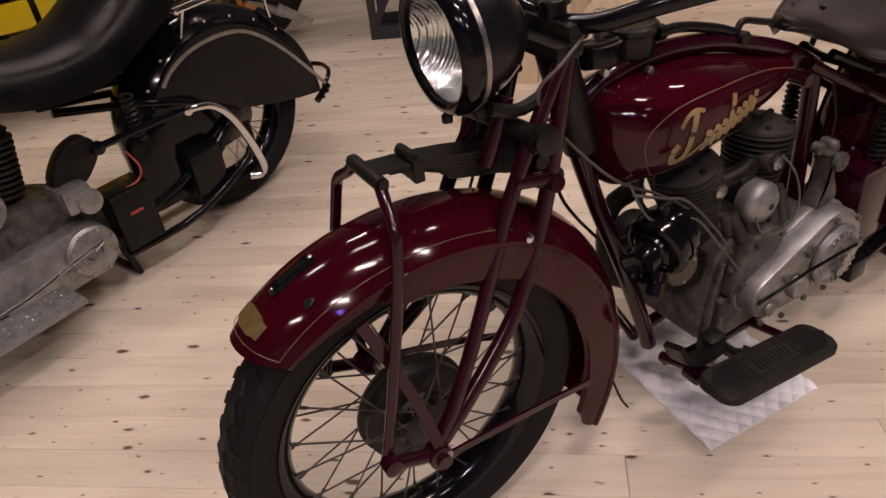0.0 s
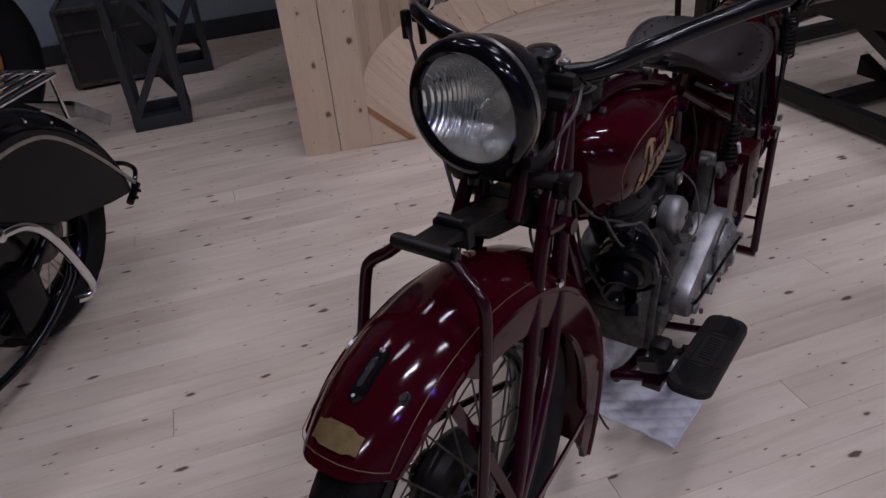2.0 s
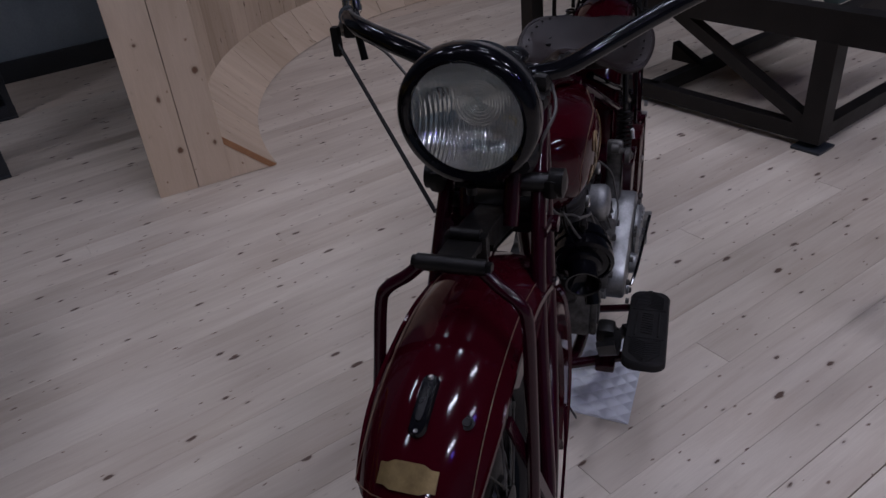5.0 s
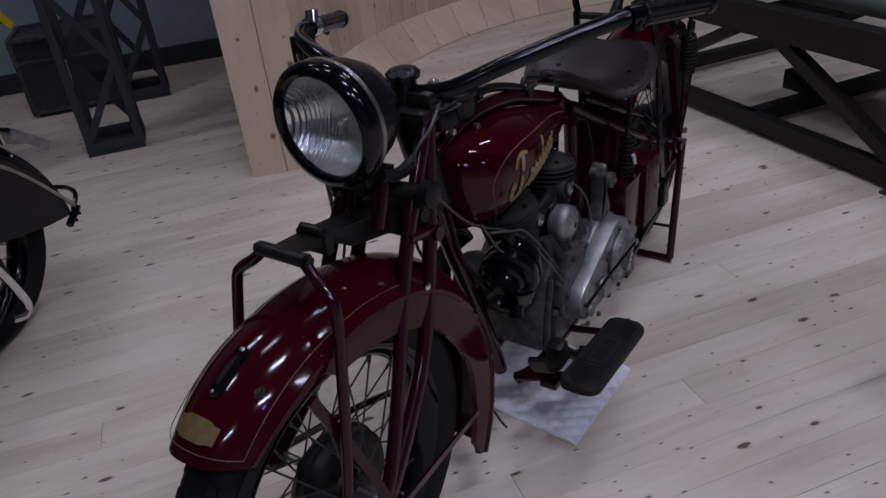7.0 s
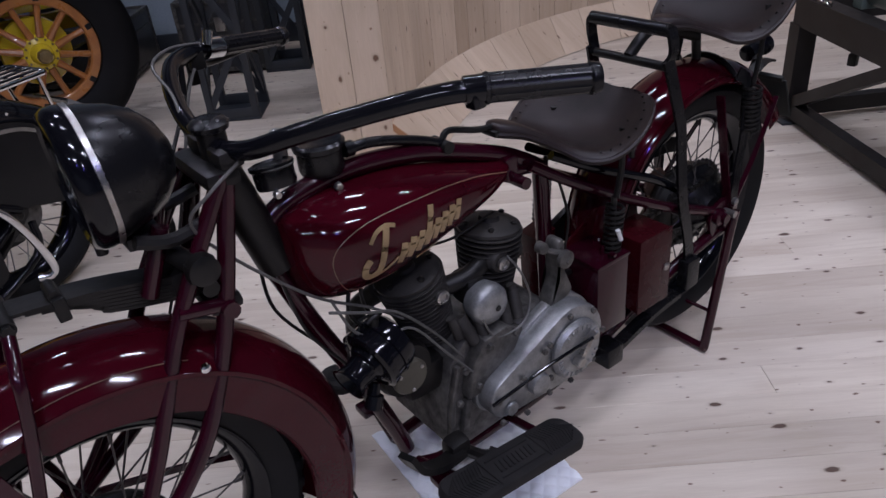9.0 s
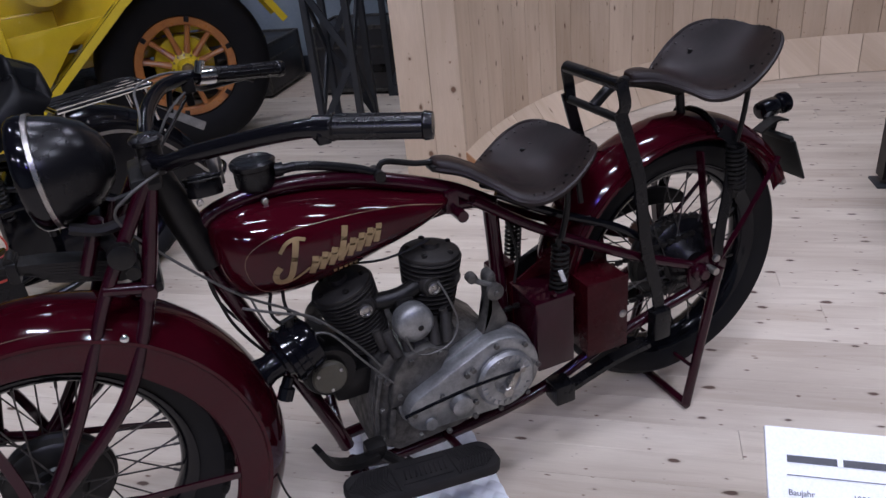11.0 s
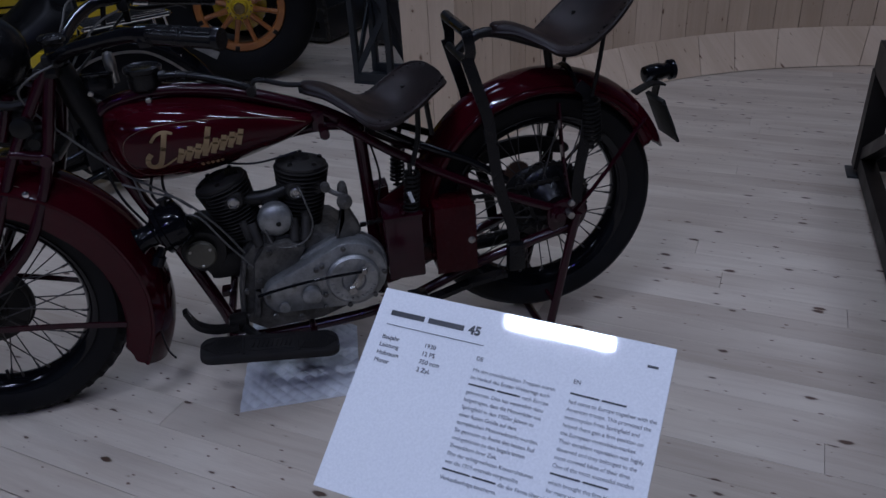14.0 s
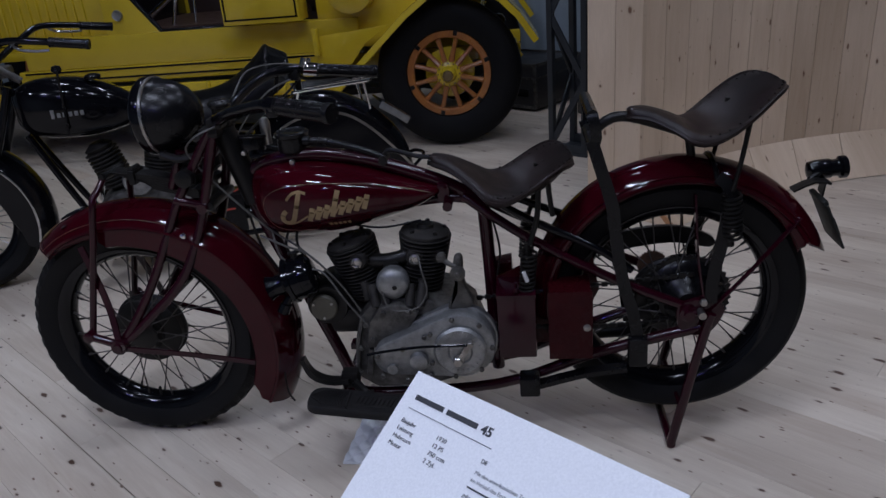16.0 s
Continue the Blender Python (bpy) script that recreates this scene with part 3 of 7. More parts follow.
part("fender_badge_base", xf(on_fender(112, 0), capsule(0.078, 0.011, 0.005)), BLACK, front_fender, "small black badge bracket on the fender")
part("badge_slot", xf(on_fender(112, 0, 0.004), capsule(0.045, 0.005, 0.003)), BLACK_SATIN, front_fender)
for a in (117.2, 106.8):
    part("badge_screw", xf(on_fender(a, 0, 0.004), lathe([(0.004, 0), (0.004, 0.002), (0.002, 0.004)], 12)), STEEL, front_fender)
part("fender_bolt", xf(on_fender(113, -0.62, -0.001), lathe([(0.009, 0), (0.009, 0.0015), (0.006, 0.002), (0.005, 0.004)], 16)), BLACK_IRON, front_fender, "small screw with washer")
plate_pts = [(-0.012, -0.036), (-0.012, 0.036), (0.012, 0.036), (0.012, 0.028), (0.016, 0.02), (0.016, -0.02), (0.012, -0.028), (0.012, -0.036)]
nm = []
for k in range(9):
    y = -0.034 + 0.0085 * k
    u = y / 0.08
    wx = 0.012 if abs(k - 4) > 2.5 else 0.016
    r = interp(FR, 125.0) - 0.042 * abs(u) ** 2.3
    base = Matrix.Translation((FWX + r * math.cos(radians(125.0)), y, FWZ + r * math.sin(radians(125.0)))) @ Matrix.Rotation(radians(90 - 125.0), 4, "Y")
    nm.append([base @ Vector(q) for q in ((-wx, 0, 0.0012), (wx, 0, 0.0012), (wx, 0, 0.003), (-wx, 0, 0.003))])
part("name_plate", ([p for q in nm for p in q], [(4 * i + j, 4 * i + (j + 1) % 4, 4 * i + 4 + (j + 1) % 4, 4 * i + 4 + j) for i in range(8) for j in range(4)] + [(3, 2, 1, 0), (32, 33, 34, 35)]), BRASS, front_fender, "worn brass maker's plate")

RR = [(190, 0.338), (150, 0.345), (100, 0.352), (60, 0.356), (14, 0.36)]
RV = [(190, 0.02), (150, 0.012), (60, 0.012), (14, 0.03)]
rear_fender = part("rear_fender", fender_geo(RWX, RWZ, RR, RV, 0.07, 186, 17, 64, 0.036, tail=11.0), MAROON, bike, "glossy maroon rear fender over the wheel")
for s in (-1, 1):
    part("fender_bead", fender_line(RWX, RWZ, RR, 0.07, 184, 30, s * 0.93, 0.036, 0.001, 48, 0.003), MAROON, rear_fender)

# fork: twin tubes a side, link, leaf spring
for s in (-1, 1):
    lean = 0.03 if s > 0 else 0.012
    rear_leg = [(0.335, 0.052, 0.845), (0.285, 0.066, 0.672), (0.247, 0.075, 0.575), (0.19, 0.088, 0.478), (0.09, 0.106, 0.385), (0.018, 0.115, 0.328)]
    front_leg = [(0.328, 0.056, 0.848), (0.226, 0.068, 0.69), (0.18, 0.076, 0.60), (0.125, 0.09, 0.49), (0.06, 0.108, 0.385), (0.012, 0.115, 0.33)]
    part("fork_leg", tube([(x, s * y + lean * (z - 0.33), z) for x, y, z in rear_leg], 0.0125, 12, 5), MAROON_TUBE, bike, "maroon fork tube")
    part("fork_leg", tube([(x, s * y + lean * (z - 0.33), z) for x, y, z in front_leg], 0.0115, 12, 5), MAROON_TUBE, bike, "maroon fork tube")
    part("fork_brace", join(rod((0.218, s * 0.068, 0.69), (0.292, s * 0.066, 0.672), 0.0105), rod((0.285, s * 0.058, 0.668), (0.285, s * 0.082, 0.668), 0.013)), MAROON_TUBE, bike)
    part("fork_bolt", disc_y([(0.007, 0), (0.007, 0.006), (0.003, 0.009)], 0.227, -0.084 if s < 0 else 0.080, 0.605, 14), CHROME, bike, "bright fork bolt")
    part("axle_link", join(rod((0.018, s * 0.124, 0.326), (-0.06, s * 0.124, 0.356), 0.011), disc_y([(0.02, -0.012), (0.02, 0.014), (0.012, 0.016), (0.012, 0.024)], 0.015, s * 0.124, 0.328, 20),
                           disc_y([(0.014, -0.01), (0.014, 0.012), (0.006, 0.015)], -0.06, s * 0.124, 0.356, 16)), MAROON_TUBE, bike)
    rod_pts = [(-0.06, s * 0.112, 0.356), (-0.03, s * 0.108, 0.47), (0.002, s * 0.10, 0.60), (0.02, s * 0.094, 0.685), (0.024, s * 0.084, 0.71), (0.03, s * 0.058, 0.728), (0.034, s * 0.04, 0.744)]
    part("spring_rod", tube(rod_pts, 0.0085, 10, 5), MAROON_TUBE, bike, "bent maroon spring rod")
    part("fender_stay", strap([(-0.045, s * 0.083, 0.585), (0.0, s * 0.108, 0.44), (0.018, s * 0.134, 0.335)], 0.017, 0.005, 4, (0, 1, 0)), MAROON_TUBE, bike, "flat maroon fender stay")
    part("fender_stay", strap([(0.34, s * 0.083, 0.245), (0.2, s * 0.108, 0.285), (0.018, s * 0.132, 0.322)], 0.013, 0.005, 4, (0, 1, 0)), MAROON_TUBE, bike, "flat maroon fender stay")
part("axle", rod((FWX - 0.012, -0.14, 0.33), (FWX - 0.012, 0.14, 0.33), 0.008), STEEL, bike)
part("spring_shackle", join(rod((0.035, -0.044, 0.748), (0.035, 0.044, 0.748), 0.0105, 14), rod((0.035, -0.05, 0.748), (0.035, 0.05, 0.748), 0.008, 6)), BLACK_IRON, bike, "black spring shackle pin")
leaves = []
for k in range(7):
    x0 = 0.04 + 0.018 * k
    leaves.append(strap([(x0, 0, 0.752 - 0.0052 * k), (0.15, 0, 0.738 - 0.0052 * k), (0.27, 0, 0.708 - 0.0052 * k)], 0.044, 0.0046, 5, (0, 0, 1)))
spring = part("leaf_spring", join(*leaves), BLACK_IRON, bike, "black leaf spring stack")
part("spring_clip", join(block(0.016, 0.056, 0.034, 0.098, 0, 0.737, 0.003), rod((0.096, -0.02, 0.755), (0.096, 0.02, 0.755), 0.008)), BLACK_IRON, spring)
part("spring_anchor", join(block(0.06, 0.07, 0.05, 0.26, 0.008, 0.70, 0.016), rod((0.27, -0.068, 0.705), (0.27, 0.085, 0.705), 0.012, 14)), BLACK_IRON, bike)
part("steering_head", join(tube([(0.395, 0, 0.66), (0.342, 0, 0.84)], [0.03, 0.028], 18), block(0.05, 0.13, 0.026, 0.328, 0.004, 0.843, 0.012), block(0.05, 0.15, 0.022, 0.285, 0.006, 0.67, 0.01)), BLACK_IRON, bike, "black steering head between the fork tubes")
part("damper_arm", join(block(0.05, 0.028, 0.036, 0.262, 0.088, 0.745, 0.013), disc_y([(0.021, -0.014), (0.021, 0.01), (0.01, 0.014)], 0.262, 0.094, 0.748, 20), block(0.044, 0.024, 0.032, 0.262, -0.078, 0.745, 0.011), disc_y([(0.021, -0.01), (0.021, 0.01), (0.01, 0.014)], 0.262, -0.084, 0.748, 20), rod((0.262, -0.09, 0.748), (0.225, 0.05, 0.765), 0.014)), BLACK_IRON, bike, "black friction damper knob and arm")
part("front_stem_tube", join(rod((0.225, 0.04, 0.705), (0.262, 0.045, 0.80), 0.011), rod((0.2, -0.03, 0.71), (0.24, -0.03, 0.80), 0.012)), MAROON_TUBE, bike)

# headlight
HL = Matrix.Translation((0.172, 0.012, 0.878)) @ Matrix.Rotation(radians(-92), 4, "Y") @ Matrix.Rotation(radians(-1.5), 4, "X")
bowl = [(0.078, 0.0), (0.088, -0.006), (0.089, -0.012), (0.0885, -0.02), (0.086, -0.034), (0.078, -0.062), (0.064, -0.088), (0.042, -0.108), (0.018, -0.118), (0.001, -0.12), (0.001, -0.115), (0.04, -0.103), (0.074, -0.06), (0.0765, -0.006)]
shell = part("headlight", xf(HL, lathe(bowl, 56, True)), BLACK_SATIN, bike, "large black bowl headlight with ribbed glass")
part("headlight_rim", xf(HL, lathe([(0.074, 0.004), (0.075, 0.012), (0.08, 0.016), (0.087, 0.014), (0.0925, 0.006), (0.0935, -0.004), (0.092, -0.012), (0.086, -0.012), (0.08, 0.0)], 64, True)), BLACK, shell, "glossy black headlight rim")
part("rim_band", xf(HL, lathe([(0.0895, -0.012), (0.0925, -0.013), (0.0925, -0.02), (0.0895, -0.021)], 64, True)), STEEL, shell, "tarnished metal band")
part("reflector", xf(HL, lathe([(0.075, 0.004), (0.0685, -0.012), (0.061, -0.024), (0.05, -0.036), (0.036, -0.046), (0.018, -0.053), (0.001, -0.055), (0.001, -0.057), (0.02, -0.055), (0.038, -0.048), (0.053, -0.037), (0.064, -0.024), (0.071, -0.012), (0.0765, 0.003)], 64, True)), reflector_material(0.012, 0.878), shell, "silvered reflector")
part("bulb", xf(HL, lathe([(0.004, -0.05), (0.01, -0.04), (0.013, -0.028), (0.009, -0.016), (0.001, -0.012)], 16)), GLASS, shell)


def lens_geo():
    vs, fs, n = [], [], 40
    for side in (0, 1):
        for j in range(n + 1):
            for i in range(n + 1):
                u, v = 2 * i / n - 1, 2 * j / n - 1
                x, y = u * math.sqrt(1 - v * v / 2), v * math.sqrt(1 - u * u / 2)
                r = math.hypot(x, y)
                z = 0.007 + 0.009 * (1 - r * r)
                if side == 0:
                    z -= 0.003
                vs.append(HL @ Vector((x * 0.0755, y * 0.0755, z)))
    for side in (0, 1):
        o = side * (n + 1) ** 2
        for j in range(n):
            for i in range(n):
                q = (o + j * (n + 1) + i, o + j * (n + 1) + i + 1, o + (j + 1) * (n + 1) + i + 1, o + (j + 1) * (n + 1) + i)
                fs.append(q if side else tuple(reversed(q)))
    edge = [i for i in range(n + 1)] + [j * (n + 1) + n for j in range(1, n + 1)] + [n * (n + 1) + i for i in range(n - 1, -1, -1)] + [j * (n + 1) for j in range(n - 1, 0, -1)]
    o = (n + 1) ** 2
    for a, b in zip(edge, edge[1:] + edge[:1]):
        fs.append((a, b, o + b, o + a))
    return vs, fs


lens = part("lens", lens_geo(), GLASS, shell, "clear domed headlight glass over a fluted reflector", 60)
lens.visible_shadow = False
part("headlight_bracket", join(tube([(0.2, 0.075, 0.80), (0.25, 0.06, 0.785), (0.32, 0.05, 0.80)], 0.010, 8, 4), tube([(0.2, -0.05, 0.80), (0.25, -0.05, 0.785), (0.32, -0.045, 0.80)], 0.010, 8, 4), block(0.05, 0.07, 0.02, 0.22, 0.01, 0.785, 0.006), rod((0.17, 0.012, 0.782), (0.17, 0.012, 0.772), 0.008)), BLACK_IRON, bike, "black headlight bracket")

# handlebars
BAR_L = [(0.345, -0.03, 0.872), (0.365, -0.075, 0.878), (0.41, -0.13, 0.9), (0.475, -0.19, 0.921), (0.53, -0.245, 0.938), (0.575, -0.283, 0.944), (0.70, -0.352, 0.938)]
BAR_R = [(0.345, 0.03, 0.872), (0.345, 0.09, 0.882), (0.36, 0.17, 0.905), (0.39, 0.24, 0.922), (0.43, 0.28, 0.925), (0.468, 0.30, 0.922), (0.649, 0.38, 0.89)]
bar = part("handlebar", join(tube(BAR_L, 0.0135, 14, 6), tube(BAR_R, 0.0135, 14, 6), rod((0.345, -0.04, 0.872), (0.345, 0.04, 0.872), 0.0135)), BLACK, bike, "swept-back glossy black handlebar")


def grip_geo(a, b, r=0.0185, flutes=14):
    a, b = Vector(a), Vector(b)
    path = [a + (b - a) * t for t in (0, 0.03, 0.04, 0.9, 0.92, 0.94, 1.0)]
    prof = []
    for k, f in zip(range(7), (1.0, 1.06, 0.95, 0.95, 1.1, 1.1, 1.0)):
        prof.append([(r * f * (1 + (0.04 if j % 2 else -0.04) * (0 < k < 4)) * math.cos(2 * math.pi * j / (2 * flutes)), r * f * (1 + (0.04 if j % 2 else -0.04) * (0 < k < 4)) * math.sin(2 * math.pi * j / (2 * flutes))) for j in range(2 * flutes)])
    return sweep(path, prof)


part("grip", grip_geo((0.583, -0.287, 0.944), (0.706, -0.356, 0.938)), BLACK_SATIN, bar, "ribbed black rubber grip", 30)
part("grip", grip_geo((0.50, 0.314, 0.916), (0.652, 0.381, 0.889), 0.0165), BLACK_SATIN, bar, "ribbed black rubber grip", 30)
part("grip_collar", join(tube([(0.562, -0.275, 0.944), (0.585, -0.288, 0.944)], 0.0175, 14), block(0.02, 0.02, 0.02, 0.57, -0.286, 0.933, 0.004)), BLACK, bar)
part("throttle_collar", join(tube([(0.468, 0.3, 0.922), (0.5, 0.314, 0.916)], 0.018, 14), rod((0.47, 0.285, 0.93), (0.478, 0.29, 0.952), 0.008), rod((0.482, 0.31, 0.935), (0.486, 0.312, 0.948), 0.006)), CHROME, bar, "chromed throttle collar")
part("brake_lever", join(tube([(0.45, 0.285, 0.912), (0.47, 0.315, 0.893), (0.52, 0.345, 0.888), (0.565, 0.36, 0.888), (0.585, 0.365, 0.878)], 0.0055, 8, 4), block(0.026, 0.02, 0.03, 0.446, 0.288, 0.91, 0.004)), BLACK_IRON, bar, "black hand lever")
ROD_TOP = (0.445, 0.318, 0.887)
part("brake_rod", join(rod(ROD_TOP, (0.235, 0.092, 0.70), 0.0035, 8), block(0.016, 0.014, 0.05, ROD_TOP[0], ROD_TOP[1], ROD_TOP[2], 0.004), rod((0.41, 0.262, 0.924), (0.40, 0.25, 0.872), 0.006)), BLACK_IRON, bike, "thin dark rod from the hand lever to the fork")
part("bar_clamp", join(block(0.04, 0.05, 0.03, 0.345, -0.035, 0.865, 0.014), block(0.04, 0.05, 0.03, 0.345, 0.035, 0.865, 0.014), rod((0.345, 0, 0.85), (0.345, 0, 0.895), 0.02, 16)), BLACK_IRON, bike, "black handlebar clamp")
part("steering_damper_knob", shift(0.345, 0.0, 0.888, lathe([(0.012, 0), (0.026, 0.006), (0.028, 0.014), (0.022, 0.02), (0.006, 0.023)], 20)), BLACK_SATIN, bike)
part("priming_cup", join(shift(0.441, 0.013, 0.795, lathe([(0.011, 0), (0.011, 0.03), (0.0125, 0.034), (0.0125, 0.052), (0.009, 0.063), (0.003, 0.066)], 18))), STEEL, bike, "small tarnished nickel filler cup")

# tank and top frame
TANK = [  # x, top, bottom, half width, belly
    (0.400, 0.725, 0.65, 0.030), (0.408, 0.738, 0.622, 0.055), (0.425, 0.746, 0.59, 0.075), (0.455, 0.752, 0.572, 0.094), (0.52, 0.755, 0.566, 0.102), (0.60, 0.748, 0.577, 0.099),
    (0.68, 0.73, 0.594, 0.082), (0.75, 0.708, 0.614, 0.067), (0.80, 0.692, 0.631, 0.052), (0.84, 0.683, 0.652, 0.034), (0.853, 0.674, 0.66, 0.018)]


def tank_width(q):
    """Share of the half width at a share q of the height: full-bodied above, drawn in to a narrow keel below."""
    return (1 - abs(q) ** (3.4 if q > 0 else 2.4)) ** 0.5 * (1.0 if q > 0 else 1 - 0.38 * q * q)


def tank_geo():
    path = curve([(x, t, b) for x, t, b, _ in TANK], 6)
    widths = curve([(x, w, 0) for x, _, _, w in TANK], 6)
    vs, fs, n = [], [], 56
    for p, w in zip(path, widths):
        x, top, bot, half = p.x, p.y, p.z, w.y
        mid, h = (top + bot) / 2, (top - bot) / 2
        for j in range(n):
            a = 2 * math.pi * j / n
            q = math.copysign(abs(math.sin(a)) ** 0.9, math.sin(a))
            y = math.copysign(half * tank_width(q), math.cos(a)) if abs(q) < 0.9999 else 0.0
            z = mid + h * q
            vs.append(Vector((x, y, z)))
    m = len(path)
    for i in range(m - 1):
        for j in range(n):
            fs.append((i * n + j, i * n + (j + 1) % n, (i + 1) * n + (j + 1) % n, (i + 1) * n + j))
    fs += [tuple(range(n)), tuple(reversed(range((m - 1) * n, m * n)))]
    return vs, fs


tank = part("fuel_tank", tank_geo(), MAROON, bike, "maroon fuel tank with gold script and pinstripe", 50)


def stroke(points, w, h=0.0012):
    """A flat painted stroke on the tank's side, through points of x and z."""
    pts = curve([(x, 0, z) for x, z in points], 5)
    return sweep([(p.x, p.y, p.z) for p in pts], [(-h / 2, -w / 2), (h / 2, -w / 2), (h / 2, w / 2), (-h / 2, w / 2)], False, (0.3, 0, 1))


def tank_side(x, z):
    """How far out the tank's side lies."""
    pts = curve([(t[0], t[1], t[2]) for t in TANK], 6)
    wid = curve([(t[0], t[3], 0) for t in TANK], 6)
    for p, q, a, b in zip(pts, pts[1:], wid, wid[1:]):
        if p.x <= x <= q.x:
            f = (x - p.x) / max(q.x - p.x, 1e-6)
            top, bot, half = p.y + (q.y - p.y) * f, p.z + (q.z - p.z) * f, a.y + (b.y - a.y) * f
            s = max(-1, min(1, (z - (top + bot) / 2) / ((top - bot) / 2)))
            return half * tank_width(s)
    return 0.05


def wrap_tank(geo, side=-1, lift=0.0014):
    out = []
    for v in geo[0]:
        out.append(Vector((v[0], side * (tank_side(v[0], v[2]) + lift + (v[1] if abs(v[1]) < 0.01 else 0)), v[2])))
    return out, geo[1]


# tank decoration: a script-like gold mark in plain strokes, and the pinstripe
MARK = [((0.498, 0.662), (0.489, 0.652), (0.488, 0.638), (0.498, 0.631), (0.512, 0.638), (0.523, 0.668), (0.533, 0.704)), ((0.502, 0.688), (0.515, 0.702), (0.533, 0.707), (0.549, 0.702))]
WIDE = [0.011, 0.006]
for k in range(8):
    x, z = 0.553 + 0.0182 * k, 0.634 + 0.0028 * k
    rise = 0.062 if k == 3 else 0.033
    MARK.append(((x - 0.003, z), (x + 0.1 * rise, z + 0.5 * rise), (x + 0.25 * rise, z + rise)))
    WIDE.append(0.0115)
    if k:
        MARK.append(((x - 0.016, z + 0.002), (x - 0.009, z + 0.012), (x - 0.001, z + 0.026)))
        WIDE.append(0.0042)
MARK.append(((0.50, 0.627), (0.52, 0.632), (0.548, 0.648)))
WIDE.append(0.004)
for m, w in zip(MARK, WIDE):
    part("mark_stroke", wrap_tank(stroke(m, w), -1), GOLD_PAINT, tank, "gold painted stroke")
for x in (0.592, 0.6025, 0.613, 0.6235, 0.634):
    part("mark_bar", wrap_tank(stroke(((x, 0.6185), (x + 0.003, 0.6195), (x + 0.0065, 0.620)), 0.0085), -1), GOLD_PAINT, tank, "small gold bar")
stripe = [(0.83, 0.672), (0.74, 0.698), (0.62, 0.718), (0.52, 0.720), (0.462, 0.704), (0.442, 0.675), (0.452, 0.632), (0.482, 0.606), (0.56, 0.604)]
for s in (-1, 1):
    part("tank_stripe", wrap_tank(tube([(p.x, 0, p.z) for p in curve([(x, 0, z) for x, z in stripe], 7)], 0.0007, 5), s, 0.0006), PINSTRIPE, tank, "thin faded gold pinstripe")

top_tube = [(0.37, 0, 0.705), (0.42, 0, 0.75), (0.53, 0, 0.768), (0.64, 0, 0.757), (0.725, 0, 0.734), (0.86, 0, 0.682), (0.95, 0, 0.628)]
part("top_tube", tube(top_tube, 0.0165, 14, 6), MAROON_TUBE, bike, "curved maroon top frame tube")
part("tank_tube", tube([(0.40, 0, 0.60), (0.6, 0, 0.612), (0.85, 0, 0.645), (0.955, 0, 0.63)], 0.014, 12, 5), MAROON_TUBE, bike)
part("tank_bracket", join(block(0.03, 0.05, 0.05, 0.858, 0, 0.662, 0.006), rod((0.868, -0.05, 0.637), (0.868, 0.05, 0.637), 0.012)), MAROON_TUBE, bike)
part("seat_tube", tube([(0.949, 0, 0.635), (0.957, 0, 0.45), (0.965, 0, 0.17)], 0.0165, 14, 4), MAROON_TUBE, bike, "upright maroon frame tube")
part("down_tube", tube([(0.385, 0, 0.66), (0.43, 0, 0.53), (0.484, 0, 0.395), (0.548, 0, 0.215), (0.567, 0, 0.15)], 0.016, 14, 4), MAROON_TUBE, bike, "maroon front down tube")
for s in (-1, 1):
    part("seat_stay", tube([(0.905, s * 0.02, 0.652), (1.044, s * 0.058, 0.562), (1.263, s * 0.085, 0.446), (1.45, s * 0.092, 0.367)], 0.0115, 12, 5), MAROON_TUBE, bike, "maroon frame stay")
    part("seat_rail", tube([(0.95, s * 0.03, 0.66), (1.06, s * 0.06, 0.60), (1.2, s * 0.075, 0.535), (1.29, s * 0.085, 0.475)], 0.0095, 10, 4), BLACK, bike)
    part("chain_stay", tube([(0.565, s * 0.045, 0.142), (0.66, s * 0.062, 0.135), (0.967, s * 0.065, 0.158), (1.215, s * 0.075, 0.252), (1.45, s * 0.092, 0.325)], 0.0135, 12, 5), MAROON_TUBE, bike, "maroon lower frame tube")
    part("dropout", join(plate(outline([(1.40, 0.39), (1.47, 0.405), (1.5, 0.37), (1.47, 0.315), (1.42, 0.31), (1.395, 0.34)]), s * 0.088, s * 0.1, 0.002), disc_y([(0.02, -0.004), (0.02, 0.012), (0.012, 0.016), (0.012, 0.026)], RWX + 0.02, s * 0.1, 0.37, 18)), MAROON_TUBE, bike)
    part("fender_stay", strap([(1.655, s * 0.072, 0.585), (1.56, s * 0.09, 0.475), (1.466, s * 0.102, 0.372)], 0.011, 0.004, 3), MAROON_TUBE, bike, "flat maroon fender stay")
    part("fender_stay", strap([(1.425, s * 0.07, 0.65), (1.435, s * 0.09, 0.5), (1.455, s * 0.1, 0.38)], 0.02, 0.004, 3), MAROON_TUBE, bike, "flat maroon fender stay")
    part("stand_leg", tube([(1.468, s * 0.112, 0.37), (1.45, s * 0.114, 0.3), (1.389, s * 0.122, 0.014)], 0.0115, 10, 3), MAROON_TUBE, bike, "maroon rear stand leg")
part("rear_axle", join(rod((1.445, -0.128, 0.372), (1.445, 0.128, 0.372), 0.009), bolt(1.446, -0.118, 0.405, 0.009, 0.008)), STEEL, bike)
part("stand_foot", join(rod((1.389, -0.128, 0.011), (1.389, 0.128, 0.011), 0.011), rod((1.41, -0.118, 0.11), (1.415, 0.118, 0.10), 0.005)), MAROON_TUBE, bike, "cross bar of the rear stand")
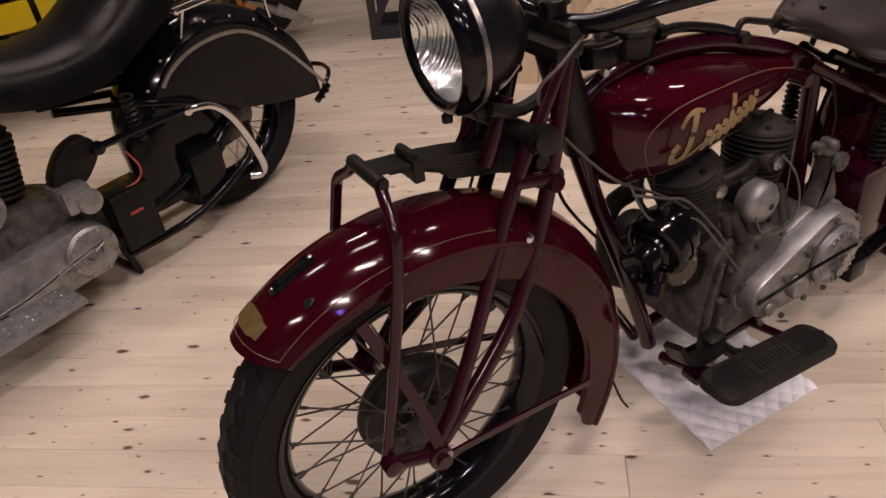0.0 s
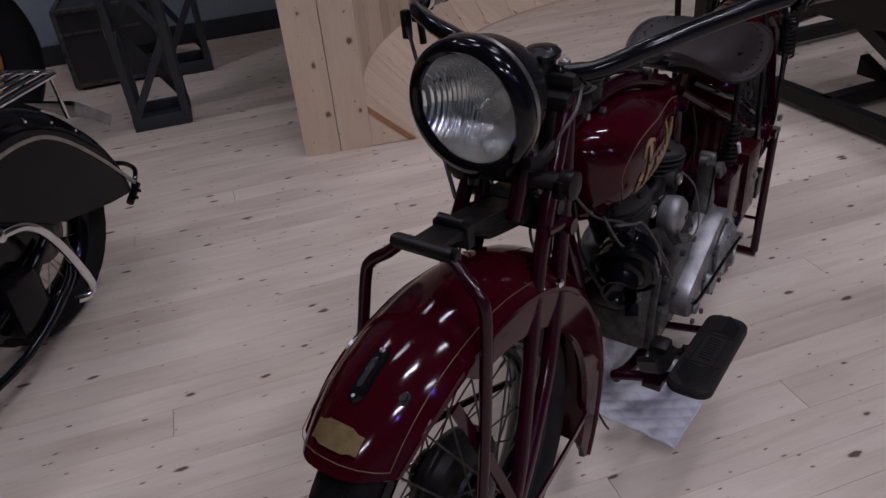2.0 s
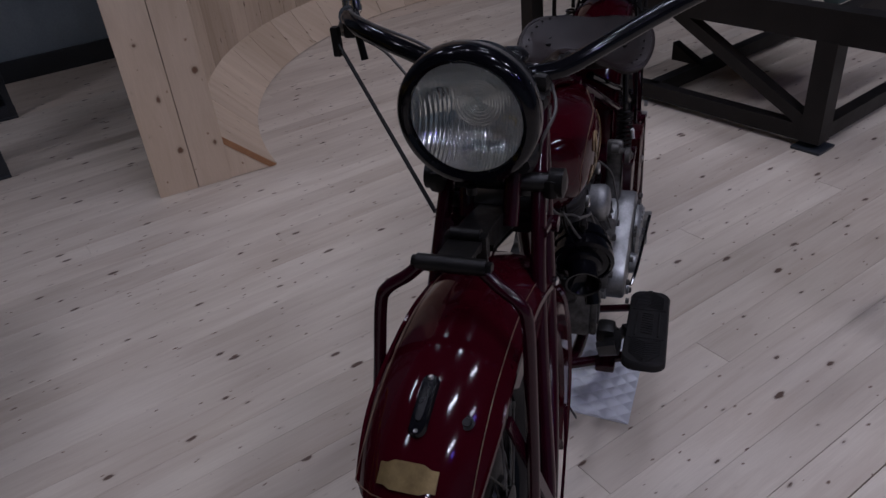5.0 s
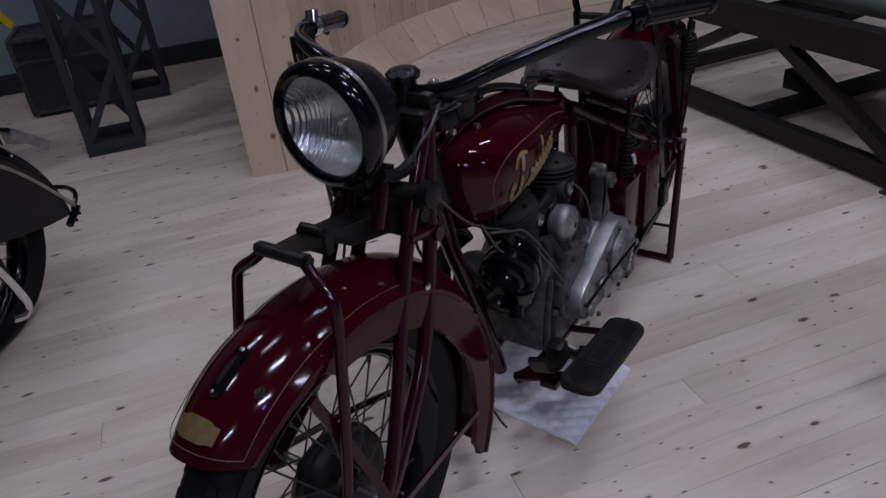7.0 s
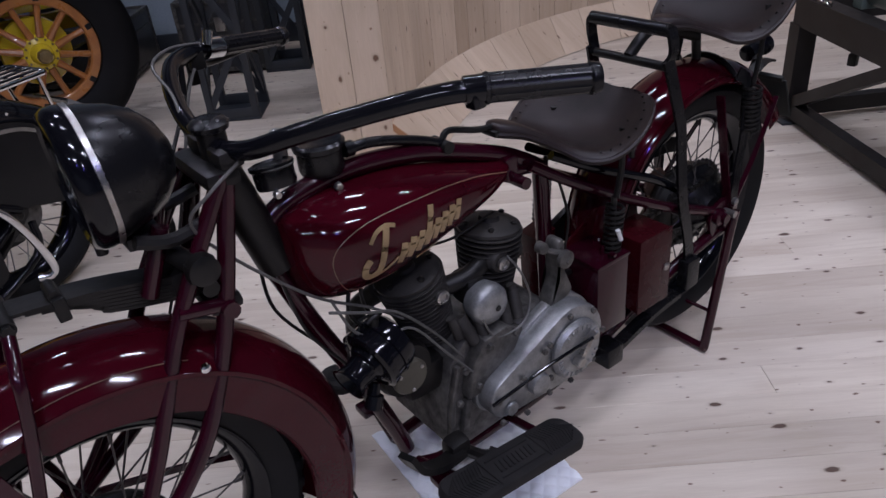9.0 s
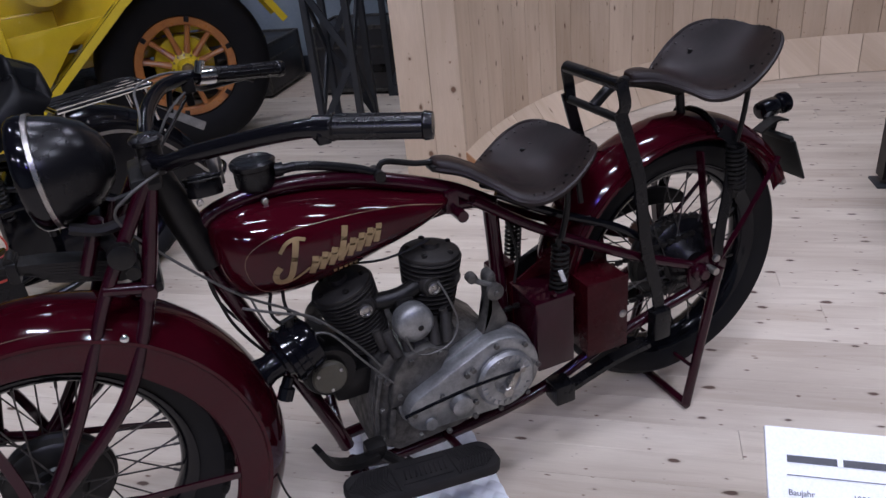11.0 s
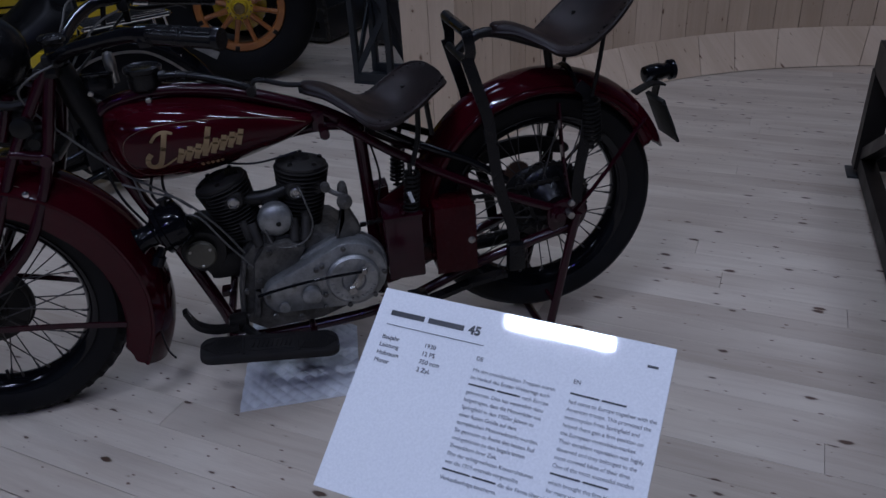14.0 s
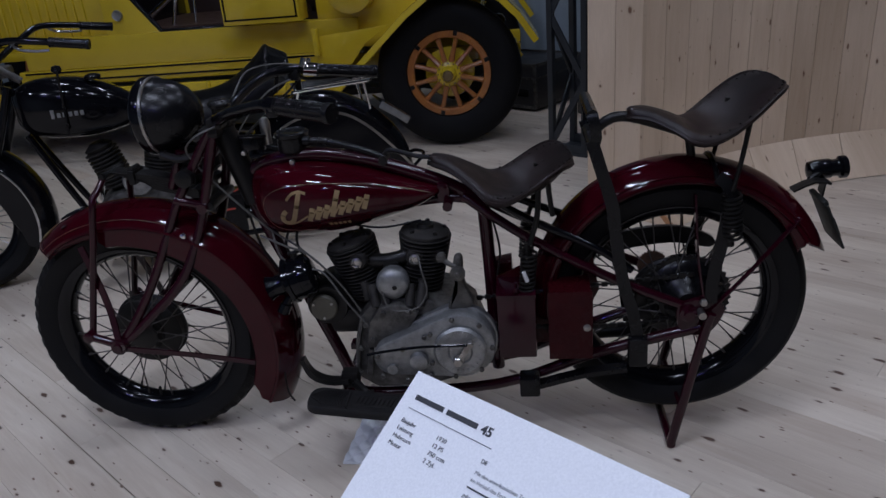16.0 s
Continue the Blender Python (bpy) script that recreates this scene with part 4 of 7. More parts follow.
part("stand_spring_lug", join(block(0.05, 0.02, 0.035, 1.36, 0.11, 0.075, 0.004), rod((1.36, 0.11, 0.08), (1.392, 0.12, 0.01), 0.012)), BLACK_IRON, bike)

# rear hub, sprocket, chain
part("rear_hub_drum", join(disc_y([(0.02, -0.05), (0.09, -0.048), (0.094, -0.03), (0.094, 0.0), (0.086, 0.008), (0.07, 0.012), (0.06, 0.026), (0.045, 0.034), (0.03, 0.05)], 1.425, -0.03, 0.378, 44), block(0.05, 0.03, 0.06, 1.475, -0.075, 0.40, 0.008)), BLACK_SATIN, bike, "greasy black rear brake hub")
sprocket = [(1.425 + (0.108 if k % 2 else 0.101) * math.cos(2 * math.pi * k / 80), 0.378 + (0.108 if k % 2 else 0.101) * math.sin(2 * math.pi * k / 80)) for k in range(80)]
part("rear_sprocket", plate(sprocket, -0.03, -0.024), BLACK_IRON, bike, "black toothed rear sprocket")
teeth = []
for k in range(60):
    a = 2 * math.pi * k / 60
    r = 0.033 if k % 2 else 0.037
    teeth.append((1.355 + r * math.cos(a), 0.435 + r * math.sin(a)))
part("speedometer_gear", plate(teeth, 0.03, 0.036), RUST_STEEL, bike, "small rusty toothed gear")
part("chain_guard", plate(outline([(0.98, 0.37), (1.05, 0.43), (1.25, 0.50), (1.4, 0.52), (1.5, 0.49), (1.5, 0.46), (1.4, 0.475), (1.25, 0.45), (1.1, 0.385), (1.0, 0.33)]), 0.068, 0.084, 0.002), BLACK_IRON, bike, "black chain guard")
for z0, rise, sag in ((0.33, 0.005, 0.02), (0.40, 0.045, 0.0)):
    run = [(0.93 + 0.50 * k / 25, -0.055, z0 + rise * k / 25 - sag * math.sin(math.pi * k / 25)) for k in range(26)]
    part("chain_run", join(tube(run, 0.003, 6), *[block(0.015, 0.009, 0.010, x, y, z, 0.001) for x, y, z in run]), BLACK_IRON, bike, "oily drive chain")

# engine
ENG = (0.735, 0.27)
CASE = [(0.602, 0.205), (0.613, 0.30), (0.632, 0.372), (0.665, 0.408), (0.72, 0.425), (0.79, 0.42), (0.86, 0.405), (0.91, 0.36), (0.935, 0.29), (0.90, 0.205), (0.80, 0.172), (0.66, 0.165)]
case = part("crankcase", plate(CASE, -0.09, 0.085, 0.01), ALLOY_DIRTY, bike, "oily cast aluminium crankcase")
part("tappet_cover", plate([(0.648, 0.30), (0.662, 0.372), (0.692, 0.412), (0.745, 0.418), (0.785, 0.392), (0.75, 0.335), (0.70, 0.30)], -0.118, -0.088, 0.006), ALLOY_DIRTY, case, "oily cast tappet cover")
part("case_rib", join(plate([(0.606, 0.206), (0.617, 0.30), (0.636, 0.372), (0.645, 0.37), (0.627, 0.30), (0.617, 0.206)], -0.102, -0.088, 0.003), plate([(0.635, 0.215), (0.65, 0.29), (0.663, 0.285), (0.65, 0.21)], -0.104, -0.088, 0.004)), ALLOY_DIRTY, case)
for x, z in ((0.622, 0.225), (0.632, 0.295), (0.65, 0.36), (0.668, 0.325), (0.70, 0.398), (0.762, 0.398)):
    part("case_bolt", bolt(x, -0.104 if x < 0.66 else -0.118, z, 0.007, 0.007), ALLOY_DIRTY, case)
part("tappet_guide", join(*[rod((x, -0.10, 0.405), (x + d, -0.075, 0.455), 0.012, 12) for x, d in ((0.682, -0.012), (0.708, -0.004), (0.762, 0.006), (0.788, 0.01))]), CYL_IRON, case)


def teardrop(c1, r1, c2, r2, n=40):
    pts = []
    d = math.atan2(c2[1] - c1[1], c2[0] - c1[0])
    dist = math.hypot(c2[0] - c1[0], c2[1] - c1[1])
    o = math.acos((r1 - r2) / dist)
    for i in range(n // 2 + 1):
        a = d + o + (2 * math.pi - 2 * o) * i / (n // 2)
        pts.append((c1[0] + r1 * math.cos(a), c1[1] + r1 * math.sin(a)))
    for i in range(n // 2 + 1):
        a = d - o + 2 * o * i / (n // 2)
        pts.append((c2[0] + r2 * math.cos(a), c2[1] + r2 * math.sin(a)))
    return pts


cover = part("primary_cover", join(plate(teardrop((0.716, 0.288), 0.046, (0.882, 0.318), 0.086), -0.15, -0.09, 0.008), plate(teardrop((0.716, 0.288), 0.052, (0.882, 0.318), 0.092), -0.112, -0.09, 0.003)), ALLOY, bike, "cast aluminium gear cover with screws")
part("cover_disc", disc_y([(0.064, 0), (0.064, 0.006), (0.058, 0.012), (0.03, 0.014), (0.026, 0.010), (0.006, 0.011)], 0.884, -0.153, 0.312, 44), ALLOY, cover, "round raised cover cap")
part("cover_boss", disc_y([(0.024, 0), (0.022, 0.014), (0.012, 0.018)], 0.782, -0.152, 0.285, 24), ALLOY, cover)
part("cover_boss", disc_y([(0.014, 0), (0.013, 0.006)], 0.715, -0.152, 0.262, 18), ALLOY, cover)
for k in range(7):
    a = radians(-150 + 50 * k)
    part("cover_screw", bolt(0.882 + 0.078 * math.cos(a), -0.154, 0.318 + 0.078 * math.sin(a), 0.0062, 0.006), ALLOY_DIRTY, cover)
for x, z in ((0.69, 0.245), (0.682, 0.30), (0.745, 0.318), (0.80, 0.35), (0.75, 0.232), (0.81, 0.245)):
    part("cover_screw", bolt(x, -0.154, z, 0.0062, 0.006), ALLOY_DIRTY, cover)
# raised casting marks round the cap, too worn to read
for k in range(22):
    a = radians(20 + 15 * k)
    if k in (8, 9):
        continue
    m = Matrix.Translation((0.884 + 0.051 * math.cos(a), -0.167, 0.312 + 0.051 * math.sin(a))) @ Matrix.Rotation(-a, 4, "Y")
    part("casting_mark", xf(m, block(0.009, 0.003, 0.005, 0, 0, 0, 0.0008)), ALLOY, cover)
part("clutch_arm", join(plate([(0.872, 0.296), (0.886, 0.288), (0.914, 0.338), (0.905, 0.345)], -0.178, -0.168, 0.001), bolt(0.878, -0.164, 0.292, 0.013, 0.014), bolt(0.91, -0.17, 0.341, 0.008, 0.014)), STEEL, bike, "worn clutch lever and nut")
part("clutch_rod", tube([(0.91, -0.182, 0.341), (0.8, -0.178, 0.337), (0.70, -0.172, 0.322), (0.66, -0.165, 0.31)], 0.0035, 8, 4), BLACK, bike, "black clutch rod")


def cylinder(base, top, name):
    base, top = Vector(base), Vector(top)
    axis = (top - base).normalized()
    m = Matrix.Translation(base) @ axis.to_track_quat("Z", "Y").to_matrix().to_4x4()
    length = (top - base).length
    prof = [(0.036, 0.0)]
    n = 15
    for k in range(n):
        z = 0.012 + (length - 0.03) * k / (n - 1)
        r = 0.045 + 0.0195 * (k / (n - 1)) ** 0.8
        prof += [(r - 0.012, z - 0.0032), (r, z - 0.0014), (r, z + 0.0006), (r - 0.012, z + 0.0024)]
    barrel = part(name, xf(m, lathe(prof, 40)), CYL_IRON, bike, "sooty finned cast-iron cylinder", 30)
    hz = length - 0.016
    part("cylinder_head", xf(m, lathe([(0.048, hz), (0.06, hz + 0.002), (0.06, hz + 0.008), (0.052, hz + 0.013), (0.03, hz + 0.018), (0.02, hz + 0.018), (0.018, hz + 0.026), (0.004, hz + 0.026)], 36)), CYL_IRON, barrel, "dark cast cylinder head with a plug")
    for k in range(5):
        q = 2 * math.pi * k / 5
        part("head_bolt", xf(m @ Matrix.Translation((0.047 * math.cos(q), 0.047 * math.sin(q), hz + 0.012)), lathe([(0.006, 0), (0.006, 0.006), (0.003, 0.008)], 6)), BLACK_IRON, barrel)
    return barrel


front_cyl = cylinder((0.655, -0.01, 0.395), (0.611, -0.01, 0.556), "front_cylinder")
rear_cyl = cylinder((0.785, -0.01, 0.395), (0.806, -0.01, 0.574), "rear_cylinder")
for cyl, x, z, tilt in ((front_cyl, 0.64, 0.512, -14), (rear_cyl, 0.782, 0.516, 7)):
    part("valve_chest", join(disc_y([(0.024, -0.03), (0.024, 0.0), (0.019, 0.006), (0.004, 0.007)], x, -0.062, z, 22), disc_y([(0.022, -0.03), (0.022, -0.004), (0.017, 0.002), (0.004, 0.003)], x - 0.042 if cyl is front_cyl else x + 0.046, -0.055, z + (0.008 if cyl is front_cyl else -0.002), 22)), CYL_IRON, cyl)
    part("valve_cap", disc_y([(0.013, 0), (0.013, 0.006), (0.009, 0.008), (0.008, 0.003), (0.001, 0.003)], x, -0.071, z, 22), STEEL, cyl, "bright round valve cap")
    part("valve_tube", join(rod((x + 0.012, -0.075, z - 0.05), (x + 0.02, -0.085, 0.42), 0.009)), CYL_IRON, cyl)
part("carburettor_cap", disc_y([(0.037, -0.02), (0.0405, 0.0), (0.0395, 0.012), (0.033, 0.02), (0.018, 0.024), (0.003, 0.025)], 0.726, -0.085, 0.464, 36), ALLOY, bike, "dull round aluminium cap between the cylinders")
part("cap_hole", bolt(0.733, -0.107, 0.46, 0.006, 0.004, 12), BLACK_IRON, bike)
part("intake_manifold", join(tube([(0.655, -0.03, 0.50), (0.72, -0.045, 0.505), (0.785, -0.03, 0.52)], 0.018, 14, 4), block(0.045, 0.06, 0.06, 0.722, -0.04, 0.48, 0.016)), BLACK_IRON, bike)
part("oil_pump", join(plate(outline([(0.858, 0.40), (0.877, 0.45), (0.876, 0.50), (0.879, 0.528), (0.889, 0.536), (0.899, 0.526), (0.90, 0.47), (0.918, 0.41)]), -0.115, -0.08, 0.007), disc_y([(0.018, 0), (0.018, 0.01), (0.008, 0.014)], 0.888, -0.12, 0.50, 20), bolt(0.888, -0.13, 0.50, 0.007, 0.006)), ALLOY_DIRTY, bike, "cast aluminium oil pump tower")
part("oil_lever", join(tube([(0.848, -0.10, 0.535), (0.862, -0.108, 0.522), (0.886, -0.118, 0.512)], 0.006, 8, 3), disc_y([(0.011, -0.006), (0.011, 0.01), (0.006, 0.012)], 0.85, -0.1, 0.532, 16)), ALLOY_DIRTY, bike, "small oily control lever")
gen = part("generator", join(disc_y([(0.05, -0.12), (0.055, -0.1), (0.055, 0.0), (0.05, 0.012)], 0.552, -0.06, 0.398, 32), block(0.09, 0.12, 0.07, 0.595, -0.01, 0.35, 0.02)), BLACK_IRON, bike, "dark oily generator body")
part("distributor_cap", disc_y([(0.034, 0), (0.035, 0.008), (0.031, 0.013), (0.004, 0.014)], 0.546, -0.08, 0.40, 30), surface("olive_brown_cap", (0.06, 0.055, 0.04), (0.085, 0.078, 0.055), (0.4, 0.6), 0.2), gen, "olive-brown round generator cap")
for k in range(3):
    a = radians(30 + 120 * k)
    part("cap_screw", bolt(0.546 + 0.026 * math.cos(a), -0.092, 0.40 + 0.026 * math.sin(a), 0.0035, 0.003, 10), STEEL, gen)

# horn on the down tube
HM = Matrix.Translation((0.487, -0.088, 0.482)) @ Vector((-0.93, -0.18, -0.26)).to_track_quat("Z", "Y").to_matrix().to_4x4()
HORN = [(0.004, -0.052), (0.032, -0.05), (0.049, -0.042), (0.053, -0.03), (0.053, 0.004), (0.057, 0.006), (0.057, 0.016), (0.05, 0.02), (0.047, 0.017), (0.036, 0.018), (0.034, 0.026), (0.027, 0.03), (0.025, 0.05), (0.029, 0.064), (0.032, 0.068), (0.028, 0.067), (0.02, 0.052), (0.01, 0.046), (0.002, 0.046)]
horn = part("horn", xf(HM, lathe(HORN, 44)), BLACK, bike, "glossy black electric horn with a stepped drum")
part("horn_knob", join(rod((0.492, -0.088, 0.53), (0.494, -0.088, 0.552), 0.008), rod((0.48, -0.088, 0.548), (0.508, -0.088, 0.556), 0.005)), BLACK_IRON, horn)
part("horn_foot", join(rod((0.462, -0.11, 0.425), (0.452, -0.115, 0.405), 0.015), rod((0.47, -0.1, 0.44), (0.455, -0.11, 0.415), 0.011)), BLACK, horn, "small black bell below the horn")
part("horn_band", xf(HM, lathe([(0.053, -0.018), (0.0555, -0.018), (0.0555, -0.013), (0.053, -0.013)], 40, True)), BLACK, horn)
part("horn_bracket", join(block(0.03, 0.05, 0.03, 0.50, -0.04, 0.46, 0.006), rod((0.49, -0.02, 0.45), (0.47, -0.0, 0.43), 0.012)), BLACK_IRON, bike)

# controls and instruments behind the bars
part("oil_gauge", join(shift(0.503, 0.012, 0.775, lathe([(0.034, 0), (0.036, 0.006), (0.036, 0.035), (0.04, 0.038), (0.041, 0.046), (0.036, 0.05), (0.03, 0.047), (0.002, 0.0475)], 32)), block(0.03, 0.03, 0.03, 0.503, 0.01, 0.765, 0.004)), BLACK_SATIN, bike, "round black filler canister on the tank")
part("ammeter", join(shift(0.414, -0.018, 0.79, xf(Matrix.Rotation(radians(-14), 4, "X"), lathe([(0.028, 0), (0.03, 0.004), (0.03, 0.026), (0.033, 0.029), (0.033, 0.034), (0.028, 0.036), (0.027, 0.033), (0.002, 0.033)], 30)))), BLACK_SATIN, bike, "small round black dial housing")
part("dial_face", shift(0.414, -0.0265, 0.822, xf(Matrix.Rotation(radians(-14), 4, "X"), lathe([(0.026, 0), (0.026, 0.0015)], 28))), ALLOY_DIRTY, bike, "dull grey round dial face")
part("shift_pipe", join(tube([(0.545, -0.005, 0.80), (0.575, -0.005, 0.80), (0.62, -0.005, 0.79), (0.68, -0.005, 0.77), (0.72, -0.005, 0.752)], 0.0085, 10, 4), rod((0.535, -0.005, 0.802), (0.55, -0.005, 0.801), 0.0125)), BLACK_SATIN, bike, "black hose along the top tube")
part("tank_screw", bolt(0.506, -0.02, 0.757, 0.007, 0.008), STEEL, bike)
part("tank_screw", bolt(0.40, -0.04, 0.79, 0.006, 0.008), STEEL, bike)

# saddles
SADDLE = [(0.0, 0.014, 0.0, 0.0), (0.012, 0.026, 0.004, -0.002), (0.05, 0.044, -0.008, -0.014), (0.10, 0.075, -0.038, -0.046), (0.13, 0.105, -0.06, -0.068), (0.16, 0.135, -0.08, -0.068), (0.195, 0.152, -0.09, -0.053), (0.235, 0.155, -0.085, -0.028), (0.272, 0.14, -0.066, -0.006), (0.30, 0.11, -0.042, 0.001), (0.318, 0.072, -0.026, -0.004), (0.328, 0.03, -0.018, -0.014)]


def saddle_geo(scale=1.0, tilt=0.0, thick=0.009):
    st = curve([(a, b, c) for a, b, c, _ in SADDLE], 4)
    ed = curve([(a, d, 0) for a, _, _, d in SADDLE], 4)
    vs, fs, n = [], [], 16
    for p, e in zip(st, ed):
        x, half, zc, ze = p.x * scale, p.y * scale, p.z * scale, e.y * scale
        top = []
        for j in range(n + 1):
            u = -1 + 2 * j / n
            z = tilt * x + zc + (ze - zc) * abs(u) ** 2.2 - 0.012 * max(0, abs(u) - 0.86) / 0.14
            top.append(Vector((x, u * half, z)))
        vs += top + [v - Vector((0, 0, thick)) for v in reversed(top)]
    m, k = 2 * (n + 1), len(st)
    for i in range(k - 1):
        for j in range(m):
            fs.append((i * m + j, i * m + (j + 1) % m, (i + 1) * m + (j + 1) % m, (i + 1) * m + j))
    fs += [tuple(range(m)), tuple(reversed(range((k - 1) * m, k * m)))]
    return vs, fs


def saddle(x, z, scale, label, tilt=0.0):
    seat = part("saddle", shift(x, 0, z, saddle_geo(scale, tilt)), LEATHER, bike, label, 60)
    st = curve([(a, b, d) for a, b, _, d in SADDLE], 4)
    ce = curve([(a, c, 0) for a, _, c, _ in SADDLE], 4)
    rim = [(x + p.x * scale, -p.y * scale * 0.99, z + (p.z + tilt * p.x) * scale - 0.014) for p in st] + [(x + p.x * scale, p.y * scale * 0.99, z + (p.z + tilt * p.x) * scale - 0.014) for p in reversed(st)]
    part("seat_rim", tube(rim, 0.0045, 6, 0, True), LEATHER, seat, "rolled leather edge")
    head = mesh_of(lathe([(0.0024, -0.002), (0.0022, 0.0002), (0.001, 0.0006)], 8), LEATHER_BLACK, 40)
    for i in range(20, len(st), 2):
        p, f = st[i], ce[i]
        for s in (-1, 1):
            rivet = new("rivet", head)
            rivet.parent = seat
            rivet.location = (x + p.x * scale * 0.985, s * p.y * scale * 0.86, z + (f.y + (p.z - f.y) * 0.86 ** 2.2 + tilt * p.x) * scale + 0.001)
    return seat


saddle(0.832, 0.749, 1.0, "worn dark brown leather rider's saddle")
part("saddle_bar", join(tube([(0.725, 0, 0.757), (0.74, 0, 0.768), (0.80, 0, 0.75), (0.84, 0, 0.745)], 0.006, 8, 4), rod((0.722, -0.022, 0.748), (0.722, 0.022, 0.748), 0.011), block(0.05, 0.04, 0.012, 0.85, 0, 0.736, 0.004)), BLACK_IRON, bike, "black saddle pivot bar")
for s in (-1, 1):
    sp = part("saddle_spring", join(coil((1.055, s * 0.1, 0.54), (1.045, s * 0.1, 0.43), 0.017, 0.0036, 10), rod((1.05, s * 0.1, 0.56), (1.045, s * 0.1, 0.42), 0.006)), BLACK_IRON, bike, "black coil saddle spring")
    part("saddle_post", join(tube([(1.08, s * 0.09, 0.69), (1.075, s * 0.095, 0.62), (1.056, s * 0.1, 0.555)], 0.0065, 8, 3), tube([(1.10, s * 0.09, 0.70), (1.11, s * 0.09, 0.62)], 0.006, 8), bolt(1.045, s * 0.1 - 0.012, 0.49, 0.008, 0.006)), BLACK_IRON, sp)
pil = saddle(1.283, 0.832, 0.99, "dark brown leather pillion saddle over the rear fender", 0.2)
part("pillion_frame", join(tube([(1.20, -0.0, 0.78), (1.25, 0, 0.815), (1.31, 0, 0.81), (1.42, 0, 0.77)], 0.012, 10, 4), rod((1.2, -0.09, 0.775), (1.2, 0.09, 0.775), 0.009), tube([(1.42, 0, 0.77), (1.43, 0, 0.70)], 0.01)), BLACK_IRON, bike, "black pillion seat frame")
part("grab_handle", join(rod((1.198, -0.095, 0.845), (1.198, 0.095, 0.845), 0.013, 14), *[strap([(1.198, s * 0.095, 0.848), (1.2, s * 0.1, 0.835), (1.206, s * 0.1, 0.80), (1.2, s * 0.085, 0.772)], 0.024, 0.007, 3, (0, 1, 0)) for s in (-1, 1)]), BLACK_SATIN, bike, "black rubber covered grab handle")
for s in (-1, 1):
    part("pillion_strap", strap([(1.197, s * 0.096, 0.79), (1.212, s * 0.1, 0.74), (1.239, s * 0.105, 0.65), (1.246, s * 0.106, 0.60), (1.264, s * 0.108, 0.47), (1.294, s * 0.11, 0.36), (1.312, s * 0.11, 0.235)], 0.028, 0.006, 4, (0, 1, 0)), BLACK_SATIN, bike, "flat black pillion support strap")
    rs = part("pillion_spring", join(coil((1.496, s * 0.1, 0.66), (1.504, s * 0.1, 0.555), 0.019, 0.0036, 10), rod((1.5, s * 0.1, 0.555), (1.502, s * 0.1, 0.535), 0.008)), BLACK_IRON, bike, "black coil pillion spring")
    part("spring_rod", tube([(1.525, s * 0.095, 0.825), (1.51, s * 0.1, 0.73), (1.497, s * 0.1, 0.665)], 0.0055, 8, 3), BLACK_IRON, rs)
    part("spring_hanger", strap([(1.465, s * 0.105, 0.395), (1.468, s * 0.105, 0.47), (1.485, s * 0.1, 0.56), (1.495, s * 0.09, 0.66), (1.47, s * 0.078, 0.69)], 0.028, 0.005, 3, (0, 1, 0)), BLACK_SATIN, bike, "flat black spring hanger")
part("fender_strap", tube([(1.47 + 0.0, 0.0725 * math.sin(radians(a)), RWZ + 0.35 - 0.035 * abs(math.sin(radians(a))) ** 2.3) for a in range(-90, 91, 15)], 0.006, 8), BLACK_SATIN, bike)

# boxes on the left
part("battery_box", join(block(0.09, 0.11, 0.165, 1.02, -0.075, 0.355, 0.005), block(0.094, 0.114, 0.008, 1.02, -0.075, 0.438, 0.002), bolt(1.02, -0.12, 0.452, 0.005, 0.012), rod((1.02, -0.1, 0.44), (1.02, -0.1, 0.46), 0.004)), MAROON_TUBE, bike, "maroon battery box")
tool = part("tool_box", join(block(0.098, 0.09, 0.175, 1.145, -0.088, 0.36, 0.004), block(0.102, 0.004, 0.178, 1.145, -0.1345, 0.36, 0.0015)), MAROON_DULL, bike, "maroon sheet-metal tool box")
part("box_latch", disc_y([(0.009, 0), (0.009, 0.003), (0.004, 0.006)], 1.183, -0.136, 0.355, 14), STEEL, tool, "small round box latch")
part("inner_guard", join(plate([(0.975, 0.25), (0.972, 0.44), (1.09, 0.50), (1.2, 0.52), (1.22, 0.4), (1.15, 0.26)], -0.03, -0.024), plate([(0.965, 0.17), (0.96, 0.45), (1.01, 0.46), (1.02, 0.18)], 0.02, 0.08, 0.004)), MAROON_DULL, bike, "dark maroon inner guard panel")
part("exhaust_pipe", tube([(0.60, 0.08, 0.47), (0.57, 0.13, 0.4), (0.60, 0.14, 0.22), (0.8, 0.14, 0.17), (1.1, 0.14, 0.18), (1.5, 0.14, 0.2)], 0.02, 12, 6), BLACK_IRON, bike, "black exhaust pipe")
part("stand_clip", join(block(0.05, 0.05, 0.05, 1.045, -0.10, 0.18, 0.006), strap([(1.05, -0.1, 0.172), (1.14, -0.1, 0.198), (1.2, -0.1, 0.212), (1.28, -0.1, 0.222)], 0.03, 0.012, 3)), BLACK_SATIN, bike, "black rear pedal clamp")
part("strap_shoe", block(0.045, 0.03, 0.075, 1.303, -0.112, 0.275, 0.006), BLACK_SATIN, bike)

